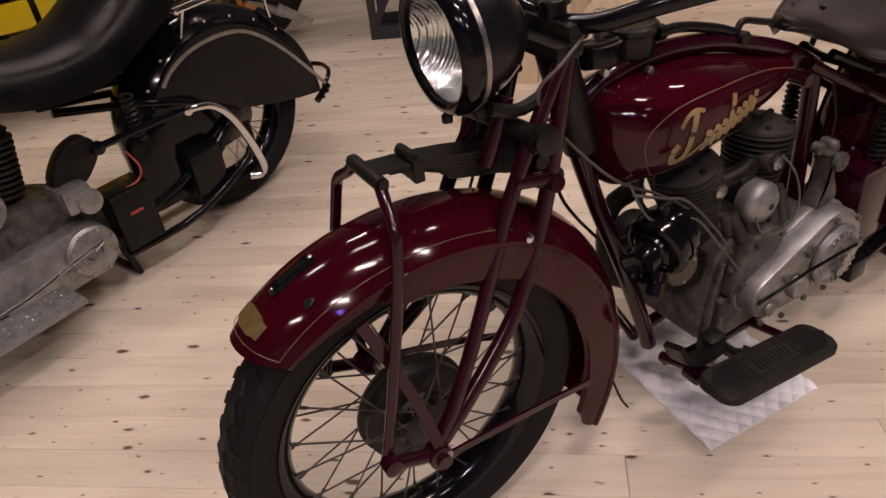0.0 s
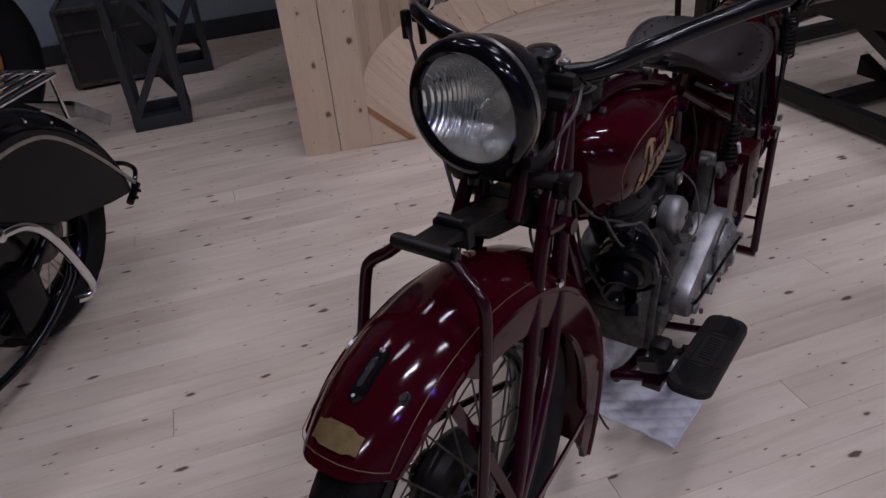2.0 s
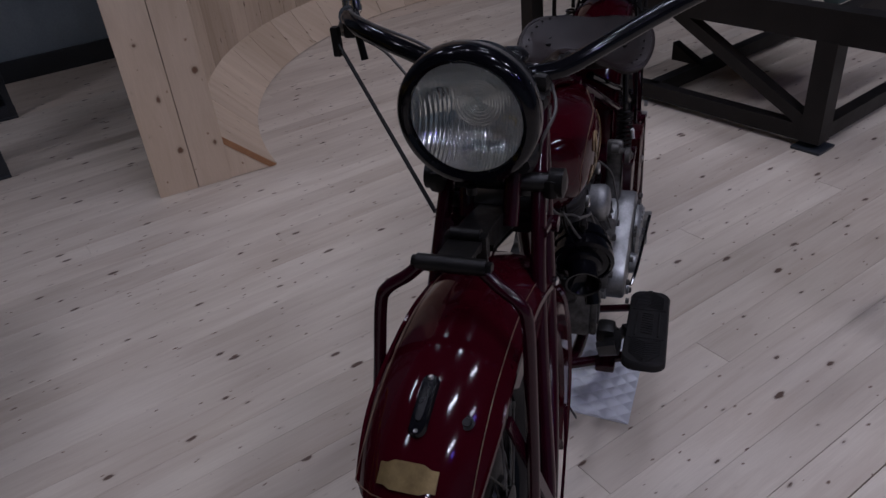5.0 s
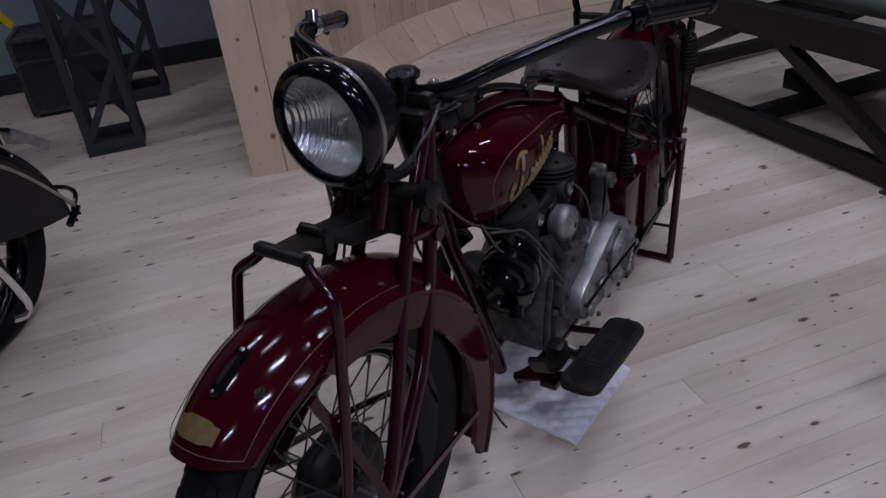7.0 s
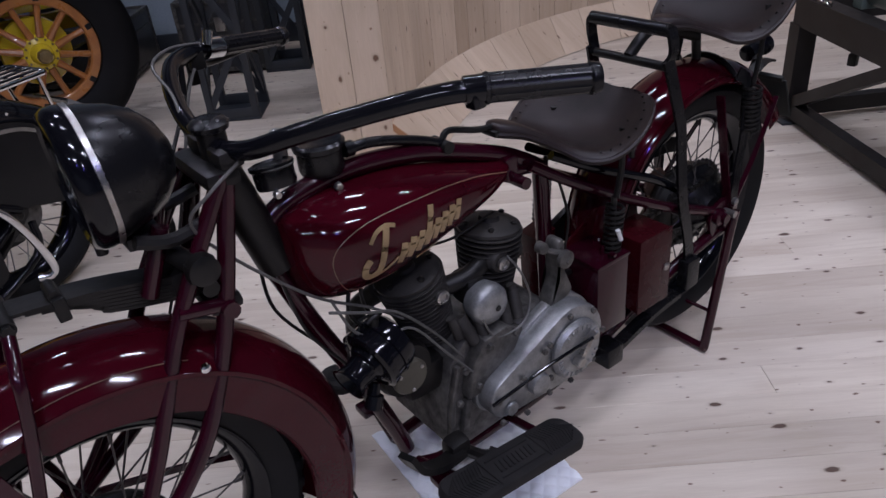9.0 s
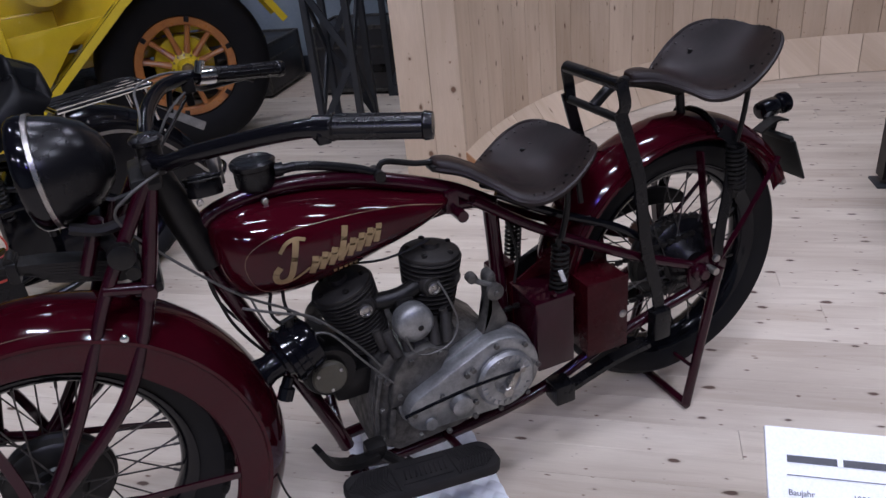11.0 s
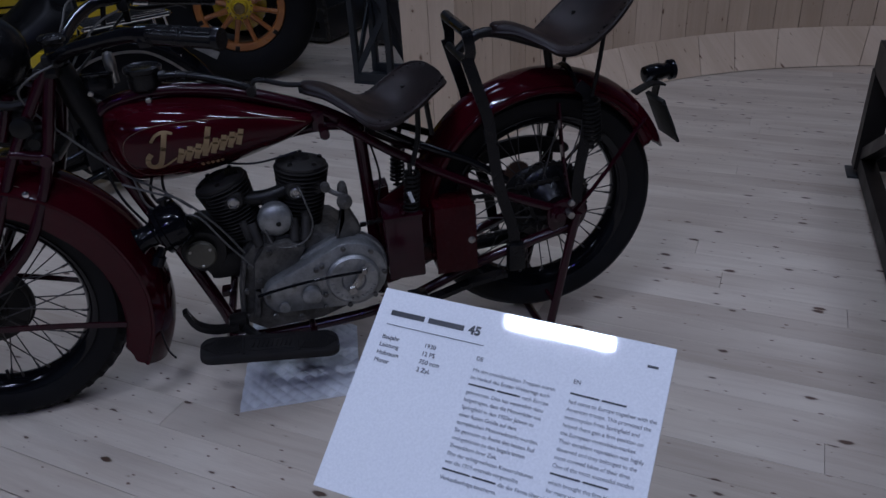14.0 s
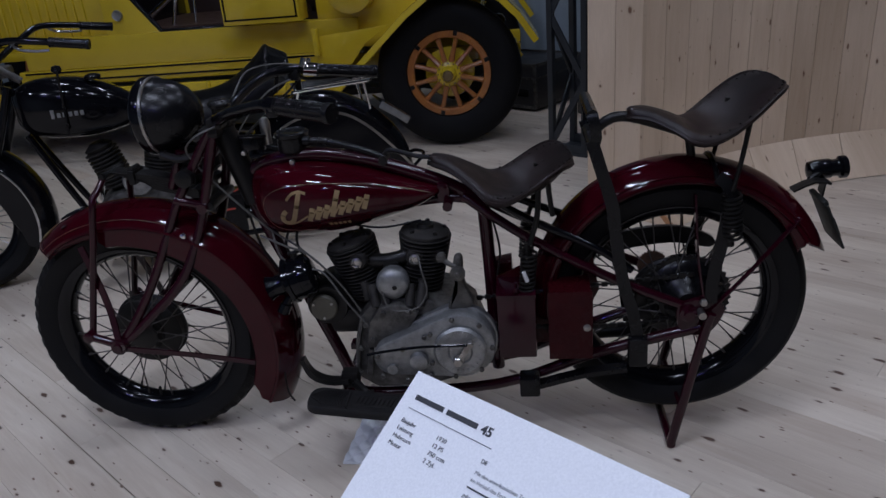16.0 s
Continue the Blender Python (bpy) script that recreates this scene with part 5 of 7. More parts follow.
# footboards and pedals
for s in (-1, 1):
    pts = []
    L, W, r = 0.318, 0.088, 0.03
    for k in range(8):
        a = math.pi / 2 * k / 7
        pts.append((L / 2 - r + r * math.sin(a), -(W / 2 - r) - r * math.cos(a)))
    q = pts + [(x, -y) for x, y in reversed(pts)]
    q = q + [(-x, y) for x, y in reversed(q)]
    vs = [Vector((x, y, 0)) for x, y in q] + [Vector((x, y, 0.014)) for x, y in q] + [Vector((x * 0.975, y * 0.93, 0.019)) for x, y in q]
    n = len(q)
    fs = [(i, (i + 1) % n, n + (i + 1) % n, n + i) for i in range(n)] + [(n + i, n + (i + 1) % n, 2 * n + (i + 1) % n, 2 * n + i) for i in range(n)] + [tuple(range(2 * n, 3 * n)), tuple(reversed(range(n)))]
    tilt = Matrix.Translation((0.668, s * 0.205, 0.184)) @ Matrix.Rotation(radians(-1 * s), 4, "Z") @ Matrix.Rotation(radians(8), 4, "Y")
    board = part("footboard", xf(tilt, (vs, fs)), BOARD_RUBBER, bike, "black ribbed rubber footboard")
    for side in (-1, 1):
        for k in range(12):
            x = side * (0.066 + 0.007 * k)
            half = 0.031 if k < 9 else 0.031 - 0.006 * (k - 8)
            part("rib", xf(tilt, sweep([(x, -half, 0.0205), (x + side * 0.012, 0, 0.0205), (x, half, 0.0205)], ring2d(0.0016, 5))), BOARD_RUBBER, board)
    frame_bars = [rod((-0.062, -0.036, 0.02), (-0.062, 0.036, 0.02), 0.0025, 6), rod((0.062, -0.036, 0.02), (0.062, 0.036, 0.02), 0.0025, 6), rod((-0.052, -0.024, 0.02), (0.052, -0.024, 0.02), 0.002, 6), rod((-0.052, 0.024, 0.02), (0.052, 0.024, 0.02), 0.002, 6)]
    for k in range(9):
        frame_bars.append(rod((-0.042 + 0.0105 * k, -0.012, 0.02), (-0.037 + 0.0105 * k, 0.013, 0.02), 0.0022, 5))
    for bar_geo in frame_bars:
        part("raised_bar", xf(tilt, bar_geo), BOARD_RUBBER, board)
    part("board_bracket", join(rod((0.565, s * 0.04, 0.145), (0.58, s * 0.19, 0.19), 0.011), block(0.04, 0.04, 0.018, 0.562, s * 0.13, 0.17, 0.005)), MAROON_TUBE, bike)
    part("board_bracket", rod((0.77, s * 0.05, 0.146), (0.775, s * 0.18, 0.168), 0.009), MAROON_TUBE, bike)
part("clutch_pedal", join(strap([(0.487, -0.135, 0.285), (0.507, -0.14, 0.245), (0.55, -0.142, 0.225), (0.60, -0.14, 0.225)], 0.035, 0.012, 4, (0, 0.2, 1)), block(0.045, 0.04, 0.045, 0.60, -0.125, 0.222, 0.012), tube([(0.61, -0.14, 0.22), (0.64, -0.15, 0.19), (0.665, -0.165, 0.188)], 0.012, 8, 3), strap([(0.645, -0.16, 0.20), (0.66, -0.18, 0.195), (0.68, -0.19, 0.19)], 0.03, 0.01, 2)), BLACK_IRON, bike, "greasy black foot clutch pedal")

# tail: lamp and blank number plate
tail = part("tail_plate", join(xf(Matrix.Translation((1.735, -0.005, 0.56)) @ Matrix.Rotation(radians(-24), 4, "Y"), join(block(0.006, 0.105, 0.115, 0, 0, -0.01, 0.002), block(0.012, 0.09, 0.014, 0, 0, 0.05, 0.003)))), surface("dark_green_black_plate", (0.008, 0.010, 0.009), (0.02, 0.02, 0.017), (0.5, 0.7), 0.0, 30, 200, 0.1, 0, 0.001, 0.25), bike, "dark worn rear number plate with illegible bars")
for k in range(4):
    part("plate_bar", xf(Matrix.Translation((1.735, -0.005, 0.56)) @ Matrix.Rotation(radians(-24), 4, "Y"), block(0.002, 0.018, 0.045, 0.0045, -0.038 + 0.025 * k, -0.012, 0.0005)), BLACK_SATIN, tail)
part("tail_bracket", join(strap([(1.655, 0, 0.625), (1.70, 0, 0.645), (1.735, 0, 0.64)], 0.03, 0.005, 3), tube([(1.70, 0.02, 0.64), (1.73, 0.035, 0.655), (1.75, 0.045, 0.655)], 0.008, 8, 3), strap([(1.735, 0.04, 0.6), (1.735, 0.03, 0.64)], 0.03, 0.004)), BLACK_IRON, bike)
LM = Matrix.Translation((1.72, 0.047, 0.655)) @ Vector((1, 0.05, 0.06)).to_track_quat("Z", "Y").to_matrix().to_4x4()
lamp_ob = part("tail_lamp", xf(LM, lathe([(0.008, -0.02), (0.02, -0.016), (0.023, 0.0), (0.023, 0.03), (0.02, 0.034), (0.02, 0.05), (0.026, 0.054), (0.026, 0.066), (0.022, 0.068), (0.002, 0.066)], 26)), BLACK, bike, "small black tail lamp")

# cables
for pts, r, mat in (
    ([(0.35, -0.06, 0.86), (0.30, -0.075, 0.84), (0.27, -0.06, 0.80), (0.32, -0.05, 0.72), (0.42, -0.05, 0.61), (0.50, -0.07, 0.56), (0.55, -0.085, 0.52)], 0.0025, CABLE),
    ([(0.42, -0.09, 0.60), (0.48, -0.1, 0.575), (0.535, -0.095, 0.545), (0.60, -0.1, 0.47), (0.645, -0.11, 0.40)], 0.0025, CABLE),
    ([(0.44, -0.06, 0.60), (0.46, -0.085, 0.54), (0.51, -0.09, 0.51), (0.56, -0.095, 0.50), (0.61, -0.11, 0.43), (0.66, -0.115, 0.36)], 0.0025, CABLE),
    ([(0.38, -0.035, 0.65), (0.40, -0.04, 0.55), (0.45, -0.045, 0.46), (0.47, -0.05, 0.43)], 0.0032, BLACK_IRON),
    ([(0.38, 0.04, 0.66), (0.39, 0.05, 0.55), (0.46, 0.045, 0.44), (0.50, 0.04, 0.40)], 0.0032, BLACK_IRON),
    ([(0.48, -0.05, 0.60), (0.47, -0.06, 0.55), (0.52, -0.07, 0.49)], 0.0035, BLACK_IRON),
    ([(0.50, -0.05, 0.60), (0.50, -0.06, 0.55), (0.55, -0.07, 0.47)], 0.0035, BLACK_IRON),
    ([(0.79, -0.075, 0.53), (0.80, -0.1, 0.50), (0.81, -0.11, 0.45), (0.79, -0.12, 0.415), (0.75, -0.12, 0.402), (0.715, -0.115, 0.41), (0.70, -0.105, 0.45)], 0.0022, CABLE),
    ([(0.33, 0.06, 0.86), (0.345, 0.12, 0.91), (0.35, 0.2, 0.94), (0.40, 0.26, 0.945), (0.46, 0.29, 0.935)], 0.0025, CABLE),
    ([(0.44, 0.285, 0.90), (0.39, 0.2, 0.88), (0.33, 0.12, 0.80), (0.27, 0.10, 0.66), (0.2, 0.1, 0.5)], 0.0025, CABLE),
    ([(0.60, -0.02, 0.60), (0.70, -0.03, 0.585), (0.80, -0.03, 0.60)], 0.0025, BLACK_IRON),
    ([(0.97, -0.03, 0.60), (0.985, -0.04, 0.52), (0.975, -0.04, 0.45)], 0.003, BLACK_IRON),
    ([(0.405, -0.06, 0.22), (0.415, -0.085, 0.16), (0.43, -0.09, 0.13)], 0.0025, BLACK_IRON),
):
    part("cable", tube(pts, r, 6, 6), mat, bike)
part("tie_strap", rod((1.04, -0.12, 0.497), (1.048, -0.122, 0.472), 0.005), surface("white_tag", (0.6, 0.6, 0.58), None, (0.4, 0.6)), bike, "small white tag on the spring")

# ---- absorbent pad under the engine ----
def pad_thing():
    c = [Vector(p) for p in ((0.562, -0.185, 0), (0.86, -0.2, 0), (0.89, 0.1, 0), (0.60, 0.215, 0))]
    vs, fs, n = [], [], 112
    for j in range(n + 1):
        for i in range(n + 1):
            u, v = i / n, j / n
            p = (c[0] * (1 - u) + c[1] * u) * (1 - v) + (c[3] * (1 - u) + c[2] * u) * v
            q = 0.006 * (abs(math.sin(math.pi * 8 * (u + v))) * abs(math.sin(math.pi * 8 * (u - v)))) ** 0.7
            p.z = 0.003 + q + 0.004 * noise.noise(Vector((u * 3, v * 3, 0.4))) * (u * (1 - u) * v * (1 - v)) * 8
            vs.append(p)
    for j in range(n):
        for i in range(n):
            fs.append((j * (n + 1) + i, j * (n + 1) + i + 1, (j + 1) * (n + 1) + i + 1, (j + 1) * (n + 1) + i))
    k = len(vs)
    vs += [Vector((p.x, p.y, 0.0008)) for p in c]
    edge = [i for i in range(n + 1)]
    fs.append(tuple([k, k + 1] + edge[::-1]))
    fs.append(tuple([k + 1, k + 2] + [j * (n + 1) + n for j in range(n, -1, -1)]))
    fs.append(tuple([k + 2, k + 3] + [n * (n + 1) + i for i in range(n + 1)]))
    fs.append(tuple([k + 3, k] + [j * (n + 1) for j in range(n + 1)]))
    ob = part("absorbent_pad", (vs, fs), PAD)
    return tagged(ob, "white quilted absorbent pad lying on the floor under the engine", "pad")


pad_thing()


# ---- information sign ----
def sign_thing():
    tl, tr, bl = Vector((0.907, -0.80, 0.662)), Vector((1.23, -1.035, 0.65)), Vector((0.753, -0.975, 0.504))
    ex = (tr - tl).normalized()
    w = (tr - tl).length
    ey = ((tl - bl) - ex * ex.dot(tl - bl)).normalized()
    h = (tl - bl).length
    ez = ex.cross(ey)
    m = Matrix((ex, ey, ez)).transposed().to_4x4()
    m.translation = bl + (tl - bl - ey * h) * 0
    sign = thing("information_sign", "white slanted information sign with black print on a dark post", "sign")
    part("panel", xf(m, block(w, h, 0.008, w / 2, h / 2, -0.004, 0.0015)), PAPER, sign, "glossy white printed panel", 5)
    mid = m @ Vector((w / 2, h / 2, -0.01))
    part("post", join(rod((mid.x, mid.y, 0.012), (mid.x, mid.y, mid.z - 0.004), 0.016, 16)), GREY_STEEL, sign)
    part("base_plate", block(0.26, 0.26, 0.012, mid.x, mid.y, 0.006, 0.003), GREY_STEEL, sign)
    part("backing", xf(m, block(0.2, 0.14, 0.01, w / 2, h / 2, -0.0135, 0.002)), GREY_STEEL, sign)

    def at(x, y):
        return m @ Matrix.Translation((x, y, 0.0006))

    def bars(name, items):
        for x, y, a, b in items:
            part(name, xf(m, block(a, b, 0.0006, x + a / 2, y, 0.0006)), INK, sign)

    U = w / 0.40
    bars("title_bar", [(0.021 * U, h - 0.0345, 0.05, 0.0075), (0.077 * U, h - 0.0345, 0.052, 0.0075)])
    words("45", 0.017, INK, "title_number", sign, m=at(0.136 * U, h - 0.04), bold=0.0006, depth=0.0003)
    bars("title_rule", [(0.02 * U, h - 0.052, 0.142, 0.0008)])
    left = ("Baujahr", "Leistung", "Hubraum", "Motor")
    right = ("1930", "12 PS", "750 ccm", "2 Zyl.")
    for k in range(4):
        words(left[k], 0.0086, INK, "data_label", sign, m=at(0.02 * U, h - 0.073 - 0.0112 * k), depth=0.0003)
        words(right[k], 0.0086, INK, "data_value", sign, m=at(0.083 * U, h - 0.073 - 0.0112 * k), depth=0.0003)
    words("DE", 0.0078, INK, "language_mark", sign, m=at(0.158 * U, h - 0.073), depth=0.0003)
    words("EN", 0.0078, INK, "language_mark", sign, m=at(0.287 * U, h - 0.073), depth=0.0003)
    german = ("Mit den amerikanischen Truppen waren", "im Verlauf des Ersten Weltkriegs auch", "@        nach Europa", "gekommen. Dies hat wesentlich dazu", "beigetragen, dass die Motorräder aus", "Springfield in den 1920er Jahren zu", "einer festen Größe auf dem", "europäischen Motorradmarkt wurden.", "Sie genossen zu Recht den besten Ruf", "und gehörten zu den begehrtesten", "Zweirädern ihrer Zeit.", "Eine der erfolgreichsten Konstruktionen", "war die 1919 erstmals vorgestellte", "@, die der Firma über viele Jahre", "Verkaufserfolge bescherte.")
    english = ("@", "had come to Europe together with the", "American troops. This promoted the", "motorcycles from Springfield and", "helped them gain a firm position on", "the European motorbike-market.", "Their excellent reputation was highly", "deserved and they belonged to the", "most coveted bikes of their time.", "One of the most successful models", "@", "which brought the firm big sales figures", "for many years.")
    for lines, x0 in ((german, 0.158), (english, 0.287)):
        for k, line in enumerate(lines):
            y = h - 0.0885 - 0.01 * k
            if line.startswith("@"):
                bars("text_bar", [(x0 * U, y + 0.0025, 0.036, 0.0022), (x0 * U + 0.039, y + 0.0025, 0.03, 0.0022)])
                rest = line[1:].strip()
                if rest:
                    words(rest.lstrip(", "), 0.0072, INK_GREY, "text_line", sign, m=at(x0 * U + 0.072, y), depth=0.0003, spacing=0.95)
            else:
                words(line, 0.0072, INK_GREY, "text_line", sign, m=at(x0 * U, y), depth=0.0003, spacing=0.95)
    bars("corner_mark", [(w - 0.03, h - 0.03, 0.013, 0.003)])


sign_thing()

# ---- the black motorcycle behind ----
def black_bike():
    b = thing("motorcycle", "vintage black motorcycle with a large leather saddle and luggage rack", "motorcycle", "", Matrix.Translation((0.15, 1.495, 0)) @ Matrix.Rotation(radians(22), 4, "Z"))
    tyre, tread = mesh_of(tyre_geo(0.305, 0.11, 0.22), RUBBER), None
    for name, x in (("rear_wheel", 0.0), ("front_wheel", -1.5)):
        rim = part(name, xf(SIDE, lathe([(r - 0.017, z) for r, z in RIM_PROF], 48, True)), BLACK, b, "black spoked wheel")
        rim.matrix_local = Matrix.Translation((x, 0, 0.305))
        t = new("tyre", tyre)
        t.parent = rim
        part("tread", tread_geo(0.305, 0.11, 40), RUBBER, rim)
        part("hub", xf(SIDE, lathe([(0.02, -0.07), (0.045, -0.06), (0.045, -0.05), (0.03, -0.04), (0.03, 0.04), (0.075, 0.045), (0.08, 0.07), (0.02, 0.075)], 28)), ALLOY_DIRTY, rim)
        part("brake_drum", xf(SIDE, lathe([(0.03, -0.075), (0.11, -0.07), (0.118, -0.055), (0.118, 0.0), (0.03, 0.01)], 36)), BLACK_IRON, rim, "black brake drum")
        for i in range(36):
            a = 2 * math.pi * i / 36
            side = -1 if i % 2 else 1
            lead = 0.6 if (i // 2) % 2 else -0.6
            part("spoke", rod((0.045 * math.cos(a + lead), side * 0.055, 0.045 * math.sin(a + lead)), (0.197 * math.cos(a), side * 0.01, 0.197 * math.sin(a)), 0.002, 5), STEEL, rim)
    R2 = [(185, 0.335), (150, 0.35), (120, 0.348), (90, 0.345), (60, 0.342), (35, 0.352), (15, 0.38), (-8, 0.41)]
    V2 = [(185, 0.18), (150, 0.24), (120, 0.26), (90, 0.255), (30, 0.27), (5, 0.265), (-4, 0.22), (-8, 0.1)]
    rf = part("rear_fender", fender_geo(0.0, 0.30, R2, V2, 0.095, 185, -8, 60, 0.05), BLACK, b, "deep valanced glossy black rear fender")
    for s in (-1, 1):
        part("trim", strap([(-0.21, s * 0.098, 0.485), (-0.17, s * 0.098, 0.52), (-0.1, s * 0.098, 0.55), (-0.02, s * 0.098, 0.561), (0.06, s * 0.098, 0.556), (0.127, s * 0.098, 0.533), (0.2, s * 0.098, 0.478), (0.28, s * 0.098, 0.395), (0.385, s * 0.098, 0.268)], 0.011, 0.005, 4, (0, 1, 0)), STEEL, rf, "dull metal trim strip")
    for k in range(8):
        a = 160 - 17 * k
        q = interp(R2, a) - 0.036
        part("fender_rivet", disc_y([(0.005, 0), (0.004, 0.003)], q * math.cos(radians(a)), -0.083, 0.30 + q * math.sin(radians(a)), 10), CHROME, rf)
    part("tail_loop", tube([(0.38, -0.09, 0.255), (0.43, -0.075, 0.29), (0.462, 0, 0.295), (0.43, 0.075, 0.29), (0.38, 0.09, 0.255)], 0.008, 8, 5), BLACK, b, "black tail bumper loop")
    for s in (-1, 1):
        part("tail_bumper", join(rod((0.40, s * 0.09, 0.255), (0.33, s * 0.1, 0.225), 0.012), bolt(0.375, -0.105 * -s - 0.004, 0.244, 0.006, 0.005), bolt(0.35, -0.108 * -s - 0.004, 0.233, 0.006, 0.005)), BLACK, b)
    tilt = Matrix.Translation((0.335, 0, 0.528)) @ Matrix.Rotation(radians(36), 4, "Y")
    part("number_plate", xf(tilt, block(0.17, 0.16, 0.008, 0, 0, 0, 0.003)), BLACK_SATIN, b, "dark rear number plate")
    part("plate_strip", xf(tilt, block(0.15, 0.006, 0.032, 0, -0.084, -0.012, 0.002)), ALLOY, b, "plain grey strip")
    # rack
    rack = part("luggage_rack", join(tube([(-0.1, -0.1, 0.665), (0.22, -0.1, 0.675), (0.235, -0.08, 0.675), (0.235, 0.08, 0.675), (0.22, 0.1, 0.675), (-0.1, 0.1, 0.665)], 0.007, 8), rod((-0.1, -0.105, 0.665), (-0.1, 0.105, 0.665), 0.009)), CHROME, b, "chrome luggage rack")
    for y in (-0.06, -0.02, 0.02, 0.06):
        part("rack_bar", rod((-0.1, y, 0.668), (0.235, y, 0.678), 0.005, 8), CHROME, rack)
    for s in (-1, 1):
        part("rack_strut", rod((0.2, s * 0.1, 0.67), (0.22, s * 0.09, 0.55), 0.006, 8), CHROME, rack)
        part("rack_strut", rod((-0.08, s * 0.1, 0.665), (-0.1, s * 0.085, 0.59), 0.006, 8), CHROME, rack)
    # saddle
    big = [(0.0, 0.05, -0.02, 0.0), (0.06, 0.12, -0.02, -0.01), (0.16, 0.16, -0.045, -0.035), (0.28, 0.175, -0.055, -0.06), (0.38, 0.17, -0.04, -0.045), (0.46, 0.174, 0.0, 0.01), (0.50, 0.174, 0.03, 0.03), (0.53, 0.172, 0.055, 0.055), (0.552, 0.166, 0.077, 0.077), (0.566, 0.155, 0.094, 0.094), (0.577, 0.138, 0.103, 0.103), (0.588, 0.115, 0.106, 0.106)]
    st, ed = curve([(p, q, r) for p, q, r, _ in big], 4), curve([(p, r, 0) for p, _, _, r in big], 4)
    vs, fs, n = [], [], 14
    for p, e in zip(st, ed):
        top = [Vector((p.x, (-1 + 2 * j / n) * p.y, p.z + 0.02 * (1 - abs(-1 + 2 * j / n) ** 2) - 0.03 * abs(-1 + 2 * j / n) ** 4 - max(0, p.x - 0.46) * 0.3 * abs(-1 + 2 * j / n) ** 3)) for j in range(n + 1)]
        back = min(1, max(0, (p.x - 0.40) / 0.17))
        vs += top + [v + Vector((0.02 + 0.055 * back, 0, -0.075 + 0.03 * back)) for v in reversed(top)]
    m = 2 * (n + 1)
    for i in range(len(st) - 1):
        fs += [(i * m + j, i * m + (j + 1) % m, (i + 1) * m + (j + 1) % m, (i + 1) * m + j) for j in range(m)]
    fs += [tuple(range(m)), tuple(reversed(range((len(st) - 1) * m, len(st) * m)))]
    part("saddle", shift(-0.76, 0, 0.735, (vs, fs)), LEATHER_BLACK, b, "large padded black leather saddle with worn stitching", 60)
    part("saddle_mount", join(rod((-0.42, -0.06, 0.66), (-0.42, -0.06, 0.55), 0.014), rod((-0.38, 0.06, 0.66), (-0.38, 0.06, 0.55), 0.014), block(0.05, 0.06, 0.05, -0.36, -0.06, 0.6, 0.01)), BLACK_IRON, b)
    # tank, frame, fork
    TK = [(-1.17, 0.78, 0.66, 0.03), (-1.13, 0.815, 0.62, 0.09), (-1.05, 0.83, 0.60, 0.125), (-0.93, 0.82, 0.59, 0.13), (-0.82, 0.78, 0.60, 0.11), (-0.74, 0.73, 0.62, 0.07), (-0.69, 0.69, 0.64, 0.03)]
    vs, fs, n = [], [], 24
    sec = curve([(p, q, r) for p, q, r, _ in TK], 4)
    wid = curve([(p, w, 0) for p, _, _, w in TK], 4)
    for p, w in zip(sec, wid):
        for j in range(n):
            c, s = math.cos(2 * math.pi * j / n), math.sin(2 * math.pi * j / n)
            vs.append(Vector((p.x, w.y * math.copysign(abs(c) ** 0.6, c), (p.y + p.z) / 2 + (p.y - p.z) / 2 * math.copysign(abs(s) ** 0.75, s))))
    for i in range(len(sec) - 1):
        fs += [(i * n + j, i * n + (j + 1) % n, (i + 1) * n + (j + 1) % n, (i + 1) * n + j) for j in range(n)]
    fs += [tuple(range(n)), tuple(reversed(range((len(sec) - 1) * n, len(sec) * n)))]
    tk = part("fuel_tank", (vs, fs), BLACK, b, "glossy black fuel tank with a small silver mark", 50)
    part("tank_mark", join(*[block(0.013, 0.003, 0.018 if k else 0.034, -1.02 + 0.021 * k, -0.131, 0.70 + (0.006 if k == 0 else 0), 0.001) for k in range(6)]), ALLOY, tk, "plain silver bars")
    for x in (-1.0, -0.86):
        part("tank_cap", shift(x, -0.04, 0.81, lathe([(0.03, 0), (0.032, 0.012), (0.02, 0.02), (0.002, 0.022)], 20)), BLACK_SATIN, tk)
    part("shift_knob", join(rod((-0.98, -0.14, 0.62), (-0.96, -0.15, 0.86), 0.005), shift(-0.96, -0.15, 0.86, lathe([(0.012, 0), (0.02, 0.01), (0.016, 0.024), (0.002, 0.028)], 16))), BLACK_SATIN, b)
    part("top_tube", tube([(-1.2, 0, 0.80), (-0.8, 0, 0.68), (-0.55, 0, 0.56), (-0.25, 0, 0.52), (-0.02, 0, 0.45)], 0.016, 10, 4), BLACK, b)
    for s in (-1, 1):
        part("lower_tube", tube([(-1.15, s * 0.03, 0.62), (-1.0, s * 0.07, 0.28), (-0.92, s * 0.1, 0.16), (-0.55, s * 0.1, 0.15), (-0.2, s * 0.1, 0.22), (-0.02, s * 0.1, 0.31)], 0.014, 10, 4), BLACK, b)
        part("seat_stay", tube([(-0.5, s * 0.04, 0.52), (-0.2, s * 0.1, 0.44), (0.0, s * 0.105, 0.33)], 0.012, 10, 4), BLACK, b)
        part("fork_leg", tube([(-1.22, s * 0.07, 0.84), (-1.33, s * 0.085, 0.58), (-1.4, s * 0.09, 0.42), (-1.5, s * 0.1, 0.33)], 0.015, 10, 4), BLACK, b)
